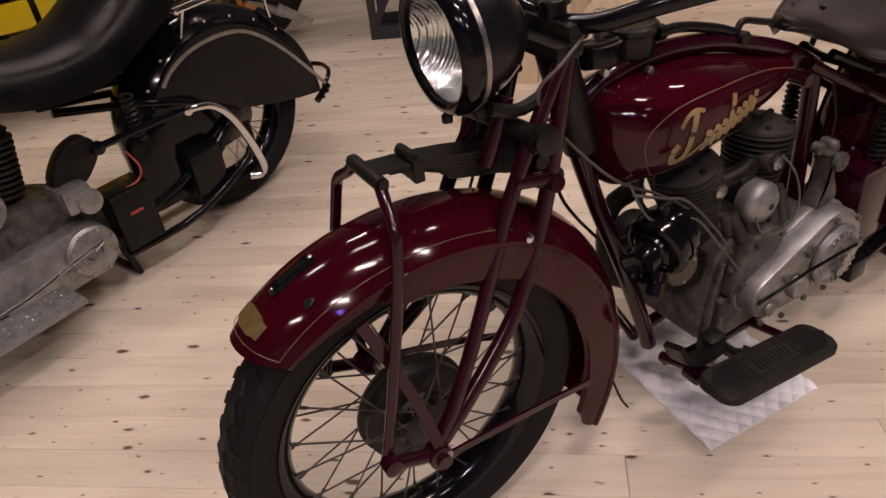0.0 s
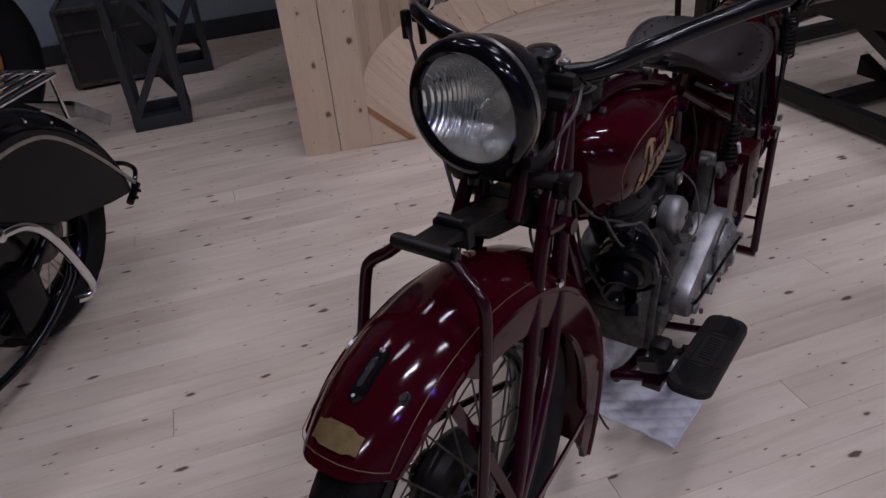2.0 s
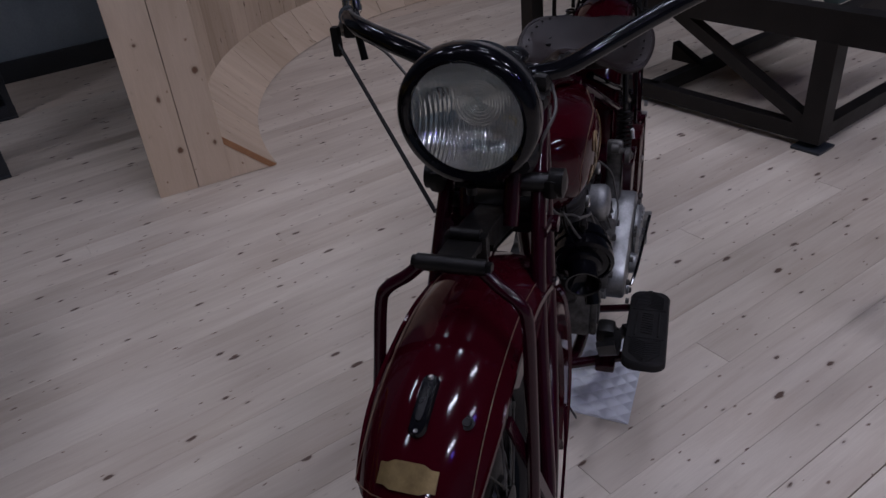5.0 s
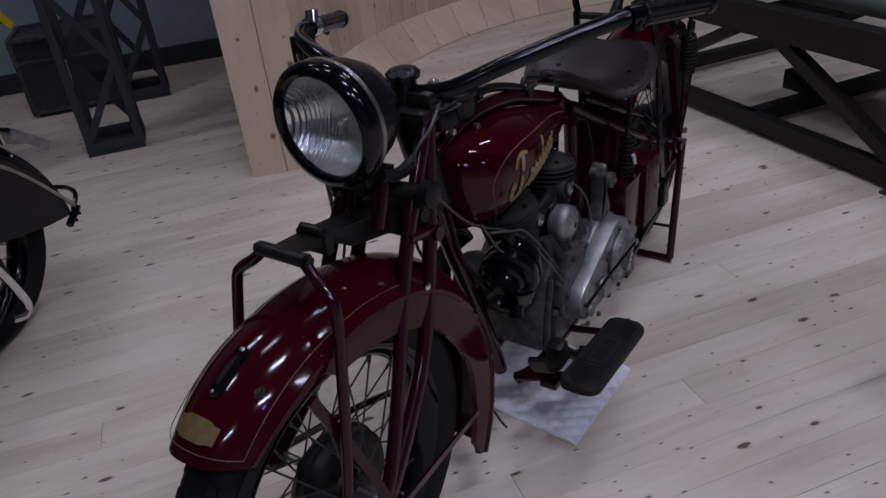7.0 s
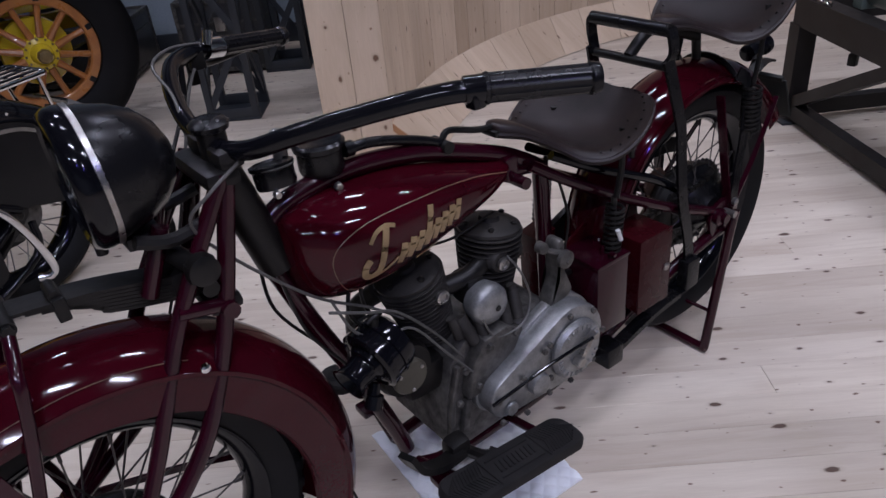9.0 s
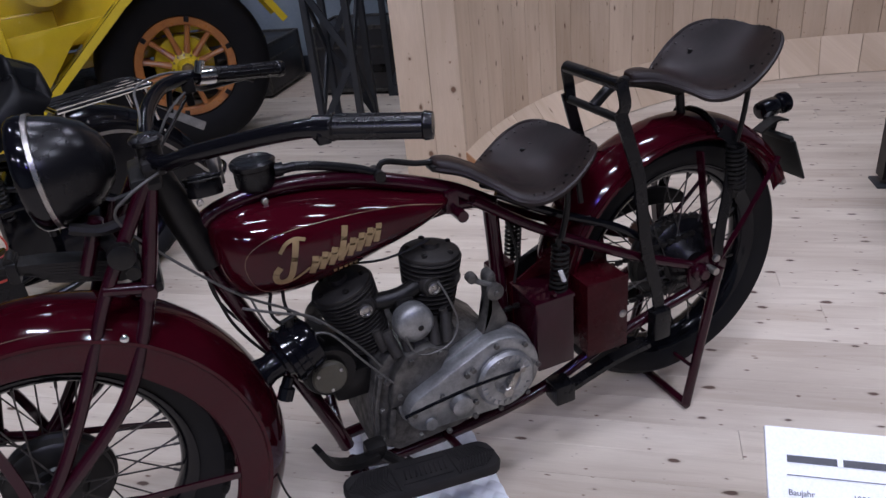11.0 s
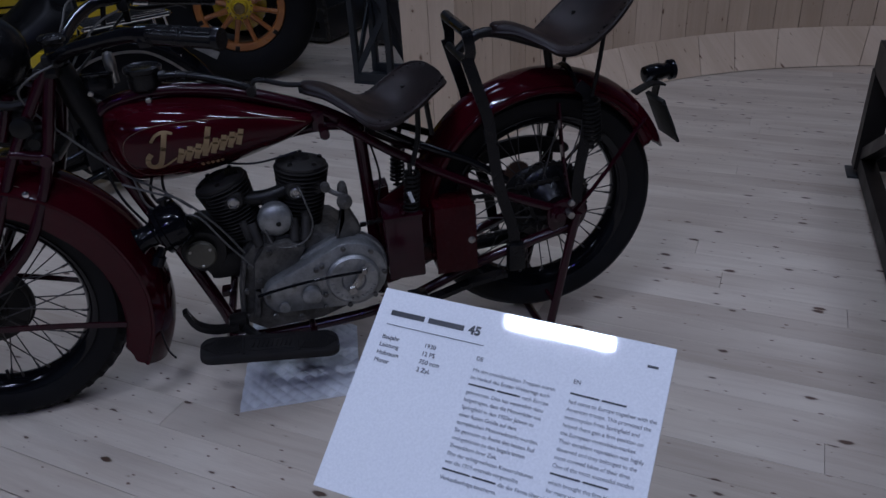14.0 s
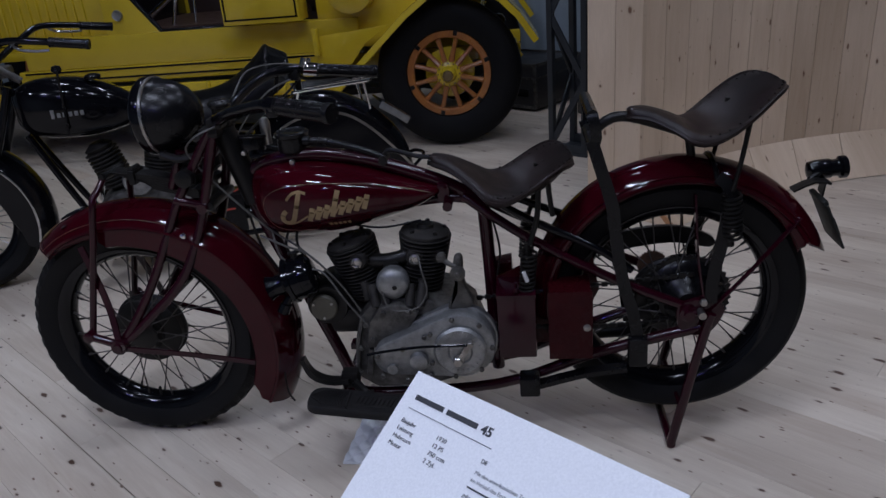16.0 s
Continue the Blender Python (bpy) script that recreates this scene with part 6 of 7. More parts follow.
        part("fork_leg", tube([(-1.16, s * 0.07, 0.82), (-1.26, s * 0.085, 0.58), (-1.36, s * 0.09, 0.40), (-1.5, s * 0.1, 0.33)], 0.015, 10, 4), BLACK, b)
    FR2 = [(150, 0.36), (90, 0.355), (0, 0.365), (-25, 0.37)]
    FV2 = [(150, 0.02), (120, 0.08), (60, 0.12), (0, 0.1), (-25, 0.05)]
    ff = part("front_fender", fender_geo(-1.5, 0.305, FR2, FV2, 0.095, 148, -25, 48, 0.05), BLACK, b, "deep glossy black front fender")
    part("trim", fender_line(-1.5, 0.305, [(a, r - 0.055) for a, r in FR2], 0.0965, 140, -20, -1.0, 0, 0, 36, 0.005), CHROME, ff, "dull chrome trim strip")
    hl = Matrix.Translation((-1.37, 0, 0.90)) @ Matrix.Rotation(radians(-92), 4, "Y")
    part("headlight", xf(hl, lathe([(0.095, 0), (0.098, -0.02), (0.09, -0.06), (0.06, -0.11), (0.02, -0.13), (0.0, -0.132)], 36)), BLACK, b, "black headlight")
    bars = part("handlebar", join(*[tube([(-1.2, s * 0.03, 0.90), (-1.19, s * 0.12, 0.92), (-1.13, s * 0.24, 0.97), (-1.08, s * 0.3, 1.0), (-1.0, s * 0.33, 1.0), (-0.80, s * 0.36, 0.97)], 0.0125, 10, 5) for s in (-1, 1)]), BLACK, b, "black enamelled handlebar")
    for s in (-1, 1):
        part("grip", grip_geo((-0.92, s * 0.343, 0.988), (-0.79, s * 0.362, 0.968), 0.017), BLACK_SATIN, bars)
        part("lever", tube([(-1.05, s * 0.31, 1.0), (-1.02, s * 0.35, 0.975), (-0.96, s * 0.37, 0.965), (-0.92, s * 0.375, 0.965)], 0.005, 6, 3), STEEL, bars)
    part("control_cable", tube([(-1.05, -0.3, 1.0), (-1.2, -0.32, 1.06), (-1.33, -0.2, 1.02), (-1.28, -0.1, 0.85)], 0.004, 6, 5), BLACK_IRON, b)
    part("instrument_panel", join(block(0.1, 0.12, 0.04, -1.2, 0, 0.87, 0.012), rod((-1.2, -0.1, 0.93), (-1.1, -0.1, 0.84), 0.014)), ALLOY_DIRTY, b)
    # engine side
    part("crankcase", join(plate(outline([(-0.97, 0.12), (-0.97, 0.27), (-0.87, 0.35), (-0.68, 0.35), (-0.53, 0.29), (-0.50, 0.17), (-0.62, 0.10)]), -0.1, 0.1, 0.015)), ALLOY_DIRTY, b, "cast aluminium crankcase")
    pc = part("primary_cover", plate(teardrop((-0.85, 0.18), 0.075, (-0.60, 0.187), 0.075), -0.165, -0.1, 0.008), ALLOY, b, "cast aluminium primary cover")
    part("cover_disc", disc_y([(0.072, 0), (0.072, 0.01), (0.064, 0.018), (0.024, 0.02), (0.02, 0.012), (0.002, 0.012)], -0.60, -0.165, 0.19, 36), ALLOY, pc)
    for k in range(8):
        a = radians(20 + 45 * k)
        part("cover_screw", bolt(-0.60 + 0.062 * math.cos(a), -0.183, 0.19 + 0.062 * math.sin(a), 0.006, 0.005), STEEL, pc)
    part("release_arm", join(rod((-0.605, -0.196, 0.205), (-0.575, -0.196, 0.217), 0.007), tube([(-0.58, -0.198, 0.217), (-0.69, -0.2, 0.2), (-0.8, -0.2, 0.18), (-0.92, -0.19, 0.17)], 0.004, 6, 3)), CHROME, b)
    part("magneto", join(block(0.08, 0.1, 0.07, -0.57, -0.11, 0.33, 0.014), disc_y([(0.035, 0), (0.032, 0.012), (0.008, 0.016)], -0.55, -0.158, 0.315, 22)), ALLOY, b, "cast aluminium magneto housing")
    for x0, x1 in ((-0.86, -0.92), (-0.70, -0.66)):
        m = Matrix.Translation((x0, 0, 0.36)) @ Vector((x1 - x0, 0, 0.2)).to_track_quat("Z", "Y").to_matrix().to_4x4()
        prof = [(0.045, 0)]
        for k in range(10):
            prof += [(0.05, 0.012 + 0.016 * k), (0.068, 0.014 + 0.016 * k), (0.068, 0.018 + 0.016 * k), (0.05, 0.02 + 0.016 * k)]
        part("cylinder", xf(m, lathe(prof + [(0.06, 0.18), (0.03, 0.2), (0.002, 0.2)], 32)), CYL_IRON, b, "finned dark cylinder", 30)
    part("round_cover", disc_y([(0.06, -0.03), (0.062, 0.0), (0.056, 0.016), (0.02, 0.024), (0.002, 0.025)], -0.78, -0.1, 0.39, 32), ALLOY, b, "round pale engine cap")
    part("battery", join(block(0.12, 0.09, 0.17, -0.44, -0.11, 0.2, 0.006), block(0.124, 0.094, 0.012, -0.44, -0.11, 0.287, 0.003)), BLACK_SATIN, b, "black battery with a small red mark")
    part("battery_mark", block(0.04, 0.002, 0.008, -0.44, -0.1565, 0.222, 0.0005), RED_WIRE, b, "small red bar")
    part("red_wire", tube([(-0.44, -0.14, 0.29), (-0.40, -0.15, 0.30), (-0.385, -0.155, 0.335), (-0.40, -0.14, 0.385)], 0.003, 6, 5), RED_WIRE, b, "thin red wire")
    part("side_box", join(block(0.12, 0.09, 0.16, -0.165, -0.085, 0.205, 0.02), block(0.14, 0.07, 0.24, -0.30, -0.07, 0.29, 0.03)), BLACK, b, "glossy black oil tank and side box")
    part("chain_cover", plate(outline([(-0.46, 0.16), (-0.40, 0.25), (-0.2, 0.27), (-0.02, 0.35), (0.04, 0.31), (-0.02, 0.25), (-0.2, 0.14)]), -0.075, -0.06, 0.004), BLACK, b, "black chain cover")
    part("lower_rail", tube([(-0.5, -0.13, 0.10), (-0.25, -0.14, 0.105), (-0.02, -0.13, 0.19), (0.01, -0.12, 0.29)], 0.012, 10, 4), BLACK, b, "black lower frame rail")
    part("pedal_arm", join(tube([(-0.46, -0.12, 0.42), (-0.35, -0.15, 0.43), (-0.2, -0.15, 0.425)], 0.011, 8, 3), disc_y([(0.02, 0), (0.018, 0.012), (0.006, 0.016)], -0.46, -0.12, 0.42, 16)), BLACK, b)
    part("oil_guard", plate(outline([(-0.60, 0.37), (-0.55, 0.44), (-0.48, 0.46), (-0.45, 0.41), (-0.50, 0.35), (-0.56, 0.33)]), -0.11, -0.06, 0.01), BLACK_IRON, b)
    part("side_spring", coil((-0.345, -0.14, 0.53), (-0.345, -0.14, 0.40), 0.016, 0.004, 9), BLACK_IRON, b)
    part("saddle_bag_bar", join(tube([(-0.19, -0.15, 0.42), (-0.12, -0.155, 0.405), (-0.07, -0.16, 0.355), (-0.03, -0.165, 0.26), (-0.005, -0.17, 0.16), (-0.02, -0.165, 0.13), (-0.05, -0.15, 0.135)], 0.0125, 12, 6), disc_y([(0.016, 0), (0.016, 0.008), (0.006, 0.012)], -0.19, -0.15, 0.42, 16)), CHROME, b, "bent chrome guard bar")
    part("exhaust", tube([(-0.9, 0.1, 0.4), (-0.95, 0.15, 0.25), (-0.6, 0.16, 0.14), (0.1, 0.16, 0.2)], 0.025, 12, 5), CHROME, b)
    for s in (-1, 1):
        fb = part("footboard", xf(Matrix.Translation((-0.86, s * 0.25, 0.155)), block(0.30, 0.12, 0.014, 0, 0, 0, 0.005)), ALLOY, b, "silver studded footboard")
        for i in range(9):
            for j in range(4):
                part("stud", shift(-0.98 + 0.03 * i, s * 0.25 - 0.042 + 0.028 * j, 0.162, lathe([(0.004, 0), (0.003, 0.003), (0.001, 0.0035)], 8)), CHROME, fb)
        part("board_arm", rod((-0.86, s * 0.08, 0.15), (-0.86, s * 0.25, 0.15), 0.011), BLACK, b)
    part("centre_stand", join(tube([(-0.5, 0.1, 0.16), (-0.47, 0.13, 0.012), (-0.47, -0.09, 0.012), (-0.5, -0.09, 0.16)], 0.011, 8)), BLACK, b, "black centre stand under the frame")


black_bike()

# ---- the yellow car ----
def car():
    c = thing("vintage_car", "bright yellow open vintage car with wooden spoked wheels", "car", "", Matrix.Translation((0, 0.13, 0.0)))
    Y = 2.72

    def wheel_at(x, y):
        t = part("wheel", shift(x, y, 0.445, xf(SIDE, lathe([(0.255, -0.03), (0.262, -0.045), (0.3, -0.058), (0.35, -0.065), (0.405, -0.06), (0.433, -0.035), (0.443, 0.0), (0.433, 0.035), (0.405, 0.06), (0.35, 0.065), (0.3, 0.058), (0.262, 0.045), (0.255, 0.03)], 72, True))), RUBBER, c, "black tyre on an orange wooden wheel")
        part("felloe", shift(x, y, 0.445, xf(SIDE, lathe([(0.215, -0.03), (0.255, -0.03), (0.258, 0.03), (0.252, 0.036), (0.22, 0.036), (0.213, 0.03)], 64, True))), WHEEL_WOOD, t, "varnished orange wooden rim")
        for k in range(12):
            a = 2 * math.pi * (k + 0.5) / 12
            ca, sa = math.cos(a), math.sin(a)
            path = [(x + r * ca, y - 0.004 - q, 0.445 + r * sa) for r, q in ((0.07, 0.028), (0.1, 0.02), (0.16, 0.006), (0.22, 0.002))]
            part("wheel_spoke", sweep(path, [ring2d(w, 8, w * 0.9) for w in (0.022, 0.019, 0.015, 0.018)]), WHEEL_WOOD, t, "tapered orange wooden spoke")
        for k in range(6):
            a = 2 * math.pi * k / 6 + 0.3
            part("rim_clip", xf(Matrix.Translation((x + 0.243 * math.cos(a), y - 0.034, 0.445 + 0.243 * math.sin(a))) @ Matrix.Rotation(-a, 4, "Y"), block(0.03, 0.012, 0.026, 0, 0, 0, 0.004)), BLACK_IRON, t)
        part("brake_drum", shift(x, y + 0.05, 0.445, xf(SIDE, lathe([(0.02, -0.03), (0.15, -0.03), (0.155, 0.0), (0.15, 0.012), (0.1, 0.02), (0.02, 0.022)], 40))), YELLOW, t, "yellow brake drum")
        part("hub", shift(x, y - 0.03, 0.445, xf(SIDE, lathe([(0.02, -0.02), (0.082, -0.016), (0.085, 0.0), (0.078, 0.012), (0.05, 0.022), (0.044, 0.06), (0.036, 0.075), (0.01, 0.078)], 36))), YELLOW, t, "yellow wheel hub with bolts")
        part("hub_cap", shift(x, y - 0.105, 0.445, xf(SIDE, lathe([(0.034, 0), (0.034, 0.01), (0.028, 0.022), (0.01, 0.026)], 8))), BRASS, t, "aged brass hub cap")
        for k in range(12):
            a = 2 * math.pi * k / 12
            part("hub_bolt", bolt(x + 0.066 * math.cos(a), y - 0.046, 0.445 + 0.066 * math.sin(a), 0.006, 0.006), BRASS, t)

    wheel_at(0.61, 2.76)
    wheel_at(-2.75, 2.76)
    wheel_at(0.61, 4.05)
    wheel_at(-2.75, 4.05)
    part("axle", join(rod((0.61, 2.8, 0.445), (0.61, 4.0, 0.445), 0.035), rod((-2.75, 2.8, 0.445), (-2.75, 4.0, 0.445), 0.03)), BLACK_IRON, c)
    # chassis and body sides
    for y in (Y, 4.0):
        part("chassis_rail", join(block(2.55, 0.05, 0.115, -1.5, y, 0.44, 0.012), block(1.3, 0.05, 0.09, 0.40, y + (0.3 if y < 3 else -0.3), 0.52, 0.012)), YELLOW, c, "yellow chassis rail")
    part("lower_body", block(2.15, 1.18, 0.10, -1.12, 3.37, 0.565, 0.008), YELLOW, c, "yellow lower body")
    for z in (0.505, 0.548, 0.60):
        part("coach_line", block(2.1, 0.006, 0.011, -1.1, 2.777, z, 0.002), BLACK, c, "black coach line")
    part("body_sill", block(2.2, 1.16, 0.19, -1.03, 3.37, 0.71, 0.008), YELLOW, c)
    part("bonnet", join(block(1.15, 0.86, 0.5, -2.1, 3.37, 0.94, 0.05), block(1.2, 0.92, 0.06, -2.1, 3.37, 0.70, 0.01)), YELLOW, c, "yellow louvred bonnet")
    for k in range(11):
        part("louvre", block(0.018, 0.022, 0.26, -1.74 - 0.062 * k, 2.935, 0.93, 0.007), YELLOW, c, "raised bonnet louvre")
    part("bonnet_line", join(block(0.008, 0.004, 0.44, -1.60, 2.935, 0.93), block(0.9, 0.004, 0.008, -2.05, 2.935, 0.765)), BLACK, c, "black bonnet coach line")
    part("cowl", plate([(-1.54, 0.66), (-1.54, 1.18), (-1.46, 1.18), (-1.18, 0.80), (-0.62, 0.80), (-0.62, 0.66)], 2.80, 2.83, 0.004), YELLOW, c, "yellow cowl side with a cut-out")
    part("cowl_far", plate([(-1.54, 0.66), (-1.54, 1.18), (-1.46, 1.18), (-1.18, 0.80), (-0.62, 0.80), (-0.62, 0.66)], 3.92, 3.95, 0.004), YELLOW, c)
    part("cowl_edge", tube([(-1.46, 2.81, 1.18), (-1.18, 2.81, 0.805), (-0.62, 2.81, 0.805)], 0.016, 10), BLACK, c, "dark beaded opening edge")
    part("dashboard", block(0.03, 1.08, 0.45, -1.5, 3.37, 0.98, 0.004), BLACK, c)
    part("floor_pan", block(1.0, 1.06, 0.02, -1.0, 3.37, 0.817), surface("brown_leather_cabin", (0.05, 0.025, 0.015), (0.035, 0.018, 0.012), (0.4, 0.6)), c, "dark brown cabin floor")
    part("cabin_side", block(0.9, 0.02, 0.35, -1.0, 3.90, 0.88, 0.004), surface("dark_brown_cabin", (0.03, 0.016, 0.011), (0.02, 0.012, 0.01), (0.4, 0.6)), c, "dark brown cabin lining")
    part("seat_base", join(block(0.5, 1.0, 0.2, -0.42, 3.4, 0.82, 0.04), block(0.16, 1.0, 0.5, -0.2, 3.4, 1.05, 0.05)), LEATHER, c, "dark leather bench seat")
    part("steering_column", join(rod((-1.45, 3.15, 0.85), (-0.85, 3.15, 1.25), 0.02), rod((-1.2, 2.98, 0.72), (-1.1, 2.98, 1.1), 0.012), rod((-1.05, 3.02, 0.72), (-1.02, 3.02, 1.02), 0.01)), CHROME, c, "steering column and levers")
    part("cowl_lamp", disc_y([(0.03, 0), (0.034, 0.01), (0.03, 0.022), (0.026, 0.02), (0.002, 0.02)], -1.44, 2.80, 0.92, 26), ALLOY, c, "small round nickel lamp")
    # side box, drum, rear body
    sb = part("side_box", block(0.47, 0.2, 0.26, -0.46, 2.70, 0.955, 0.012), YELLOW, c, "yellow side box with a black line")
    part("box_line", join(block(0.445, 0.004, 0.01, -0.46, 2.5985, 0.855), block(0.445, 0.004, 0.01, -0.46, 2.5985, 1.055), block(0.01, 0.004, 0.2, -0.675, 2.5985, 0.955), block(0.01, 0.004, 0.2, -0.245, 2.5985, 0.955)), BLACK, sb)
    part("side_tank", shift(0.065, 2.85, 0.98, xf(Matrix.Rotation(math.pi / 2, 4, "X"), lathe([(0.002, -0.22), (0.1, -0.21), (0.14, -0.18), (0.145, 0.0), (0.14, 0.18), (0.1, 0.21), (0.002, 0.22)], 36))), YELLOW, c, "yellow drum tank")
    part("rear_body", join(block(0.62, 1.15, 0.36, 0.12, 3.42, 0.80, 0.02), block(0.55, 1.0, 0.2, 0.55, 3.42, 0.85, 0.03)), YELLOW, c, "yellow rear body")
    part("splash_apron", plate([(-0.20, 0.50), (-0.16, 0.72), (0.28, 0.76), (0.12, 0.66), (-0.14, 0.345), (-0.2, 0.345)], 2.70, 2.715, 0.002), YELLOW, c, "yellow splash apron")
    part("apron_ledge", block(0.03, 0.06, 0.16, -0.17, 2.68, 0.69, 0.006), YELLOW, c)
    # fender running down to the step
    fen = [(1.15, 0.63), (1.05, 0.78), (0.95, 0.88), (0.82, 0.945), (0.66, 0.96), (0.52, 0.92), (0.38, 0.82), (0.2, 0.66), (0.02, 0.50), (-0.14, 0.36)]
    for y in (2.74, 4.07):
        f = part("rear_fender", sweep([(x, y, z) for x, z in fen], [(-0.14, -0.008), (0.14, -0.008), (0.15, -0.03), (0.155, -0.03), (0.148, 0.006), (-0.148, 0.006), (-0.155, -0.03), (-0.15, -0.03)], False, (0.2, 0, 1)), YELLOW, c, "long sloping yellow rear fender")
        part("fender_line", sweep([(x, y - 0.11, z + 0.008) for x, z in fen], [(-0.004, 0), (0.004, 0), (0.004, 0.002), (-0.004, 0.002)], False, (0.2, 0, 1)), BLACK, f)
        part("running_board", block(2.2, 0.3, 0.03, -1.22, y + 0.02, 0.335, 0.006) if y > 3 else block(0.22, 0.3, 0.03, -0.24, y, 0.335, 0.006), YELLOW, c, "yellow running board")
    part("step_bracket", join(block(0.24, 0.1, 0.11, -0.42, 2.66, 0.27, 0.01), block(0.26, 0.12, 0.012, -0.42, 2.66, 0.225, 0.003)), YELLOW, c, "yellow step bracket")
    part("hanger", rod((-0.9, 2.69, 0.40), (-0.9, 2.69, 0.5), 0.014), YELLOW, c)
    part("hanger", rod((-0.55, 2.68, 0.42), (-0.4, 2.68, 0.42), 0.03), YELLOW, c)
    part("tail_lamp", join(shift(0.92, 2.84, 0.72, xf(SIDE, lathe([(0.03, -0.05), (0.045, -0.03), (0.045, 0.03), (0.03, 0.05)], 20))), rod((0.92, 2.84, 0.72), (0.86, 2.9, 0.70), 0.012)), BLACK, c, "black tail lamp")
    part("spring_shackle", join(block(0.05, 0.06, 0.09, 1.0, 2.9, 0.56, 0.012), rod((0.98, 2.86, 0.58), (1.05, 2.86, 0.50), 0.02)), YELLOW, c, "yellow spring shackle")
    part("rear_spring", strap([(0.1, 2.92, 0.42), (0.6, 2.92, 0.34), (1.05, 2.92, 0.46)], 0.05, 0.04, 5), BLACK_IRON, c, "black leaf spring")
    part("underbody", block(2.8, 1.0, 0.04, -1.0, 3.4, 0.34), BLACK_IRON, c)


car()

# ---- truss towers, flight cases, steel trestle ----
def truss(x, y, turn, label):
    t = thing("truss_tower", label, "truss", "black truss towers", Matrix.Translation((x, y, 0)) @ Matrix.Rotation(radians(turn), 4, "Z"))
    s, h = 0.11, 3.4
    for a in (-1, 1):
        for b in (-1, 1):
            part("upright", block(0.034, 0.034, h, a * s, b * s, h / 2 + 0.012, 0.003), GREY_STEEL, t)
    n = 9
    for k in range(n):
        z0, z1 = 0.06 + 0.36 * k, 0.06 + 0.36 * (k + 1)
        if k % 2:
            z0, z1 = z1, z0
        part("brace", strap([(-s, -s - 0.004, z0), (s, -s - 0.004, z1)], 0.012, 0.034, 0, (0, 0, 1)), GREY_STEEL, t)
        part("brace", strap([(-s, s + 0.004, z1), (s, s + 0.004, z0)], 0.012, 0.034, 0, (0, 0, 1)), GREY_STEEL, t)
        part("brace", strap([(-s - 0.004, -s, z0), (-s - 0.004, s, z1)], 0.012, 0.034, 0, (0, 0, 1)), GREY_STEEL, t)
        part("brace", strap([(s + 0.004, -s, z1), (s + 0.004, s, z0)], 0.012, 0.034, 0, (0, 0, 1)), GREY_STEEL, t)
    part("base_plate", block(0.26, 0.26, 0.012, 0, 0, 0.006, 0.002), GREY_STEEL, t)
    part("foot_frame", join(block(0.26, 0.03, 0.05, 0, -s, 0.037, 0.003), block(0.26, 0.03, 0.05, 0, s, 0.037, 0.003)), GREY_STEEL, t)


truss(1.37, 2.605, -37, "dark grey steel lattice truss tower standing on the floor")
truss(1.96, 3.15, -37, "dark grey steel lattice truss tower near the hall wall")


def flight_case(x, y, w, d, h, turn, label):
    c = thing("flight_case", label, "case", "black flight cases", Matrix.Translation((x, y, 0)) @ Matrix.Rotation(radians(turn), 4, "Z"))
    part("case_body", block(w, d, h - 0.02, 0, 0, h / 2 + 0.01, 0.006), CASE_BLACK, c)
    e = 0.024
    for a in (-1, 1):
        for b in (-1, 1):
            part("edge_rail", block(e, e, h - 0.02, a * (w / 2 - 0.006), b * (d / 2 - 0.006), h / 2 + 0.01, 0.004), ALLOY_DIRTY, c)
        for z in (0.03, h):
            part("edge_rail", block(w, e, e, 0, a * (d / 2 - 0.006), z, 0.004), ALLOY_DIRTY, c)
            part("edge_rail", block(e, d, e, a * (w / 2 - 0.006), 0, z, 0.004), ALLOY_DIRTY, c)
    part("lid_band", block(w + 0.008, d + 0.008, 0.016, 0, 0, h * 0.72, 0.002), ALLOY_DIRTY, c)
    part("latch", block(0.06, 0.014, 0.08, 0.0, -d / 2 - 0.004, h * 0.7, 0.004), STEEL, c)
    part("handle", block(0.12, 0.012, 0.05, w * 0.3, -d / 2 - 0.004, h * 0.4, 0.004), BLACK_SATIN, c)
    part("foot", block(w * 0.9, d * 0.9, 0.02, 0, 0, 0.01, 0.002), BLACK_SATIN, c)


flight_case(1.06, 4.03, 0.62, 0.55, 0.33, -37, "black flight case with metal edges on the floor")
flight_case(1.75, 3.45, 0.5, 0.4, 0.42, -37, "black case with metal edges behind the truss")


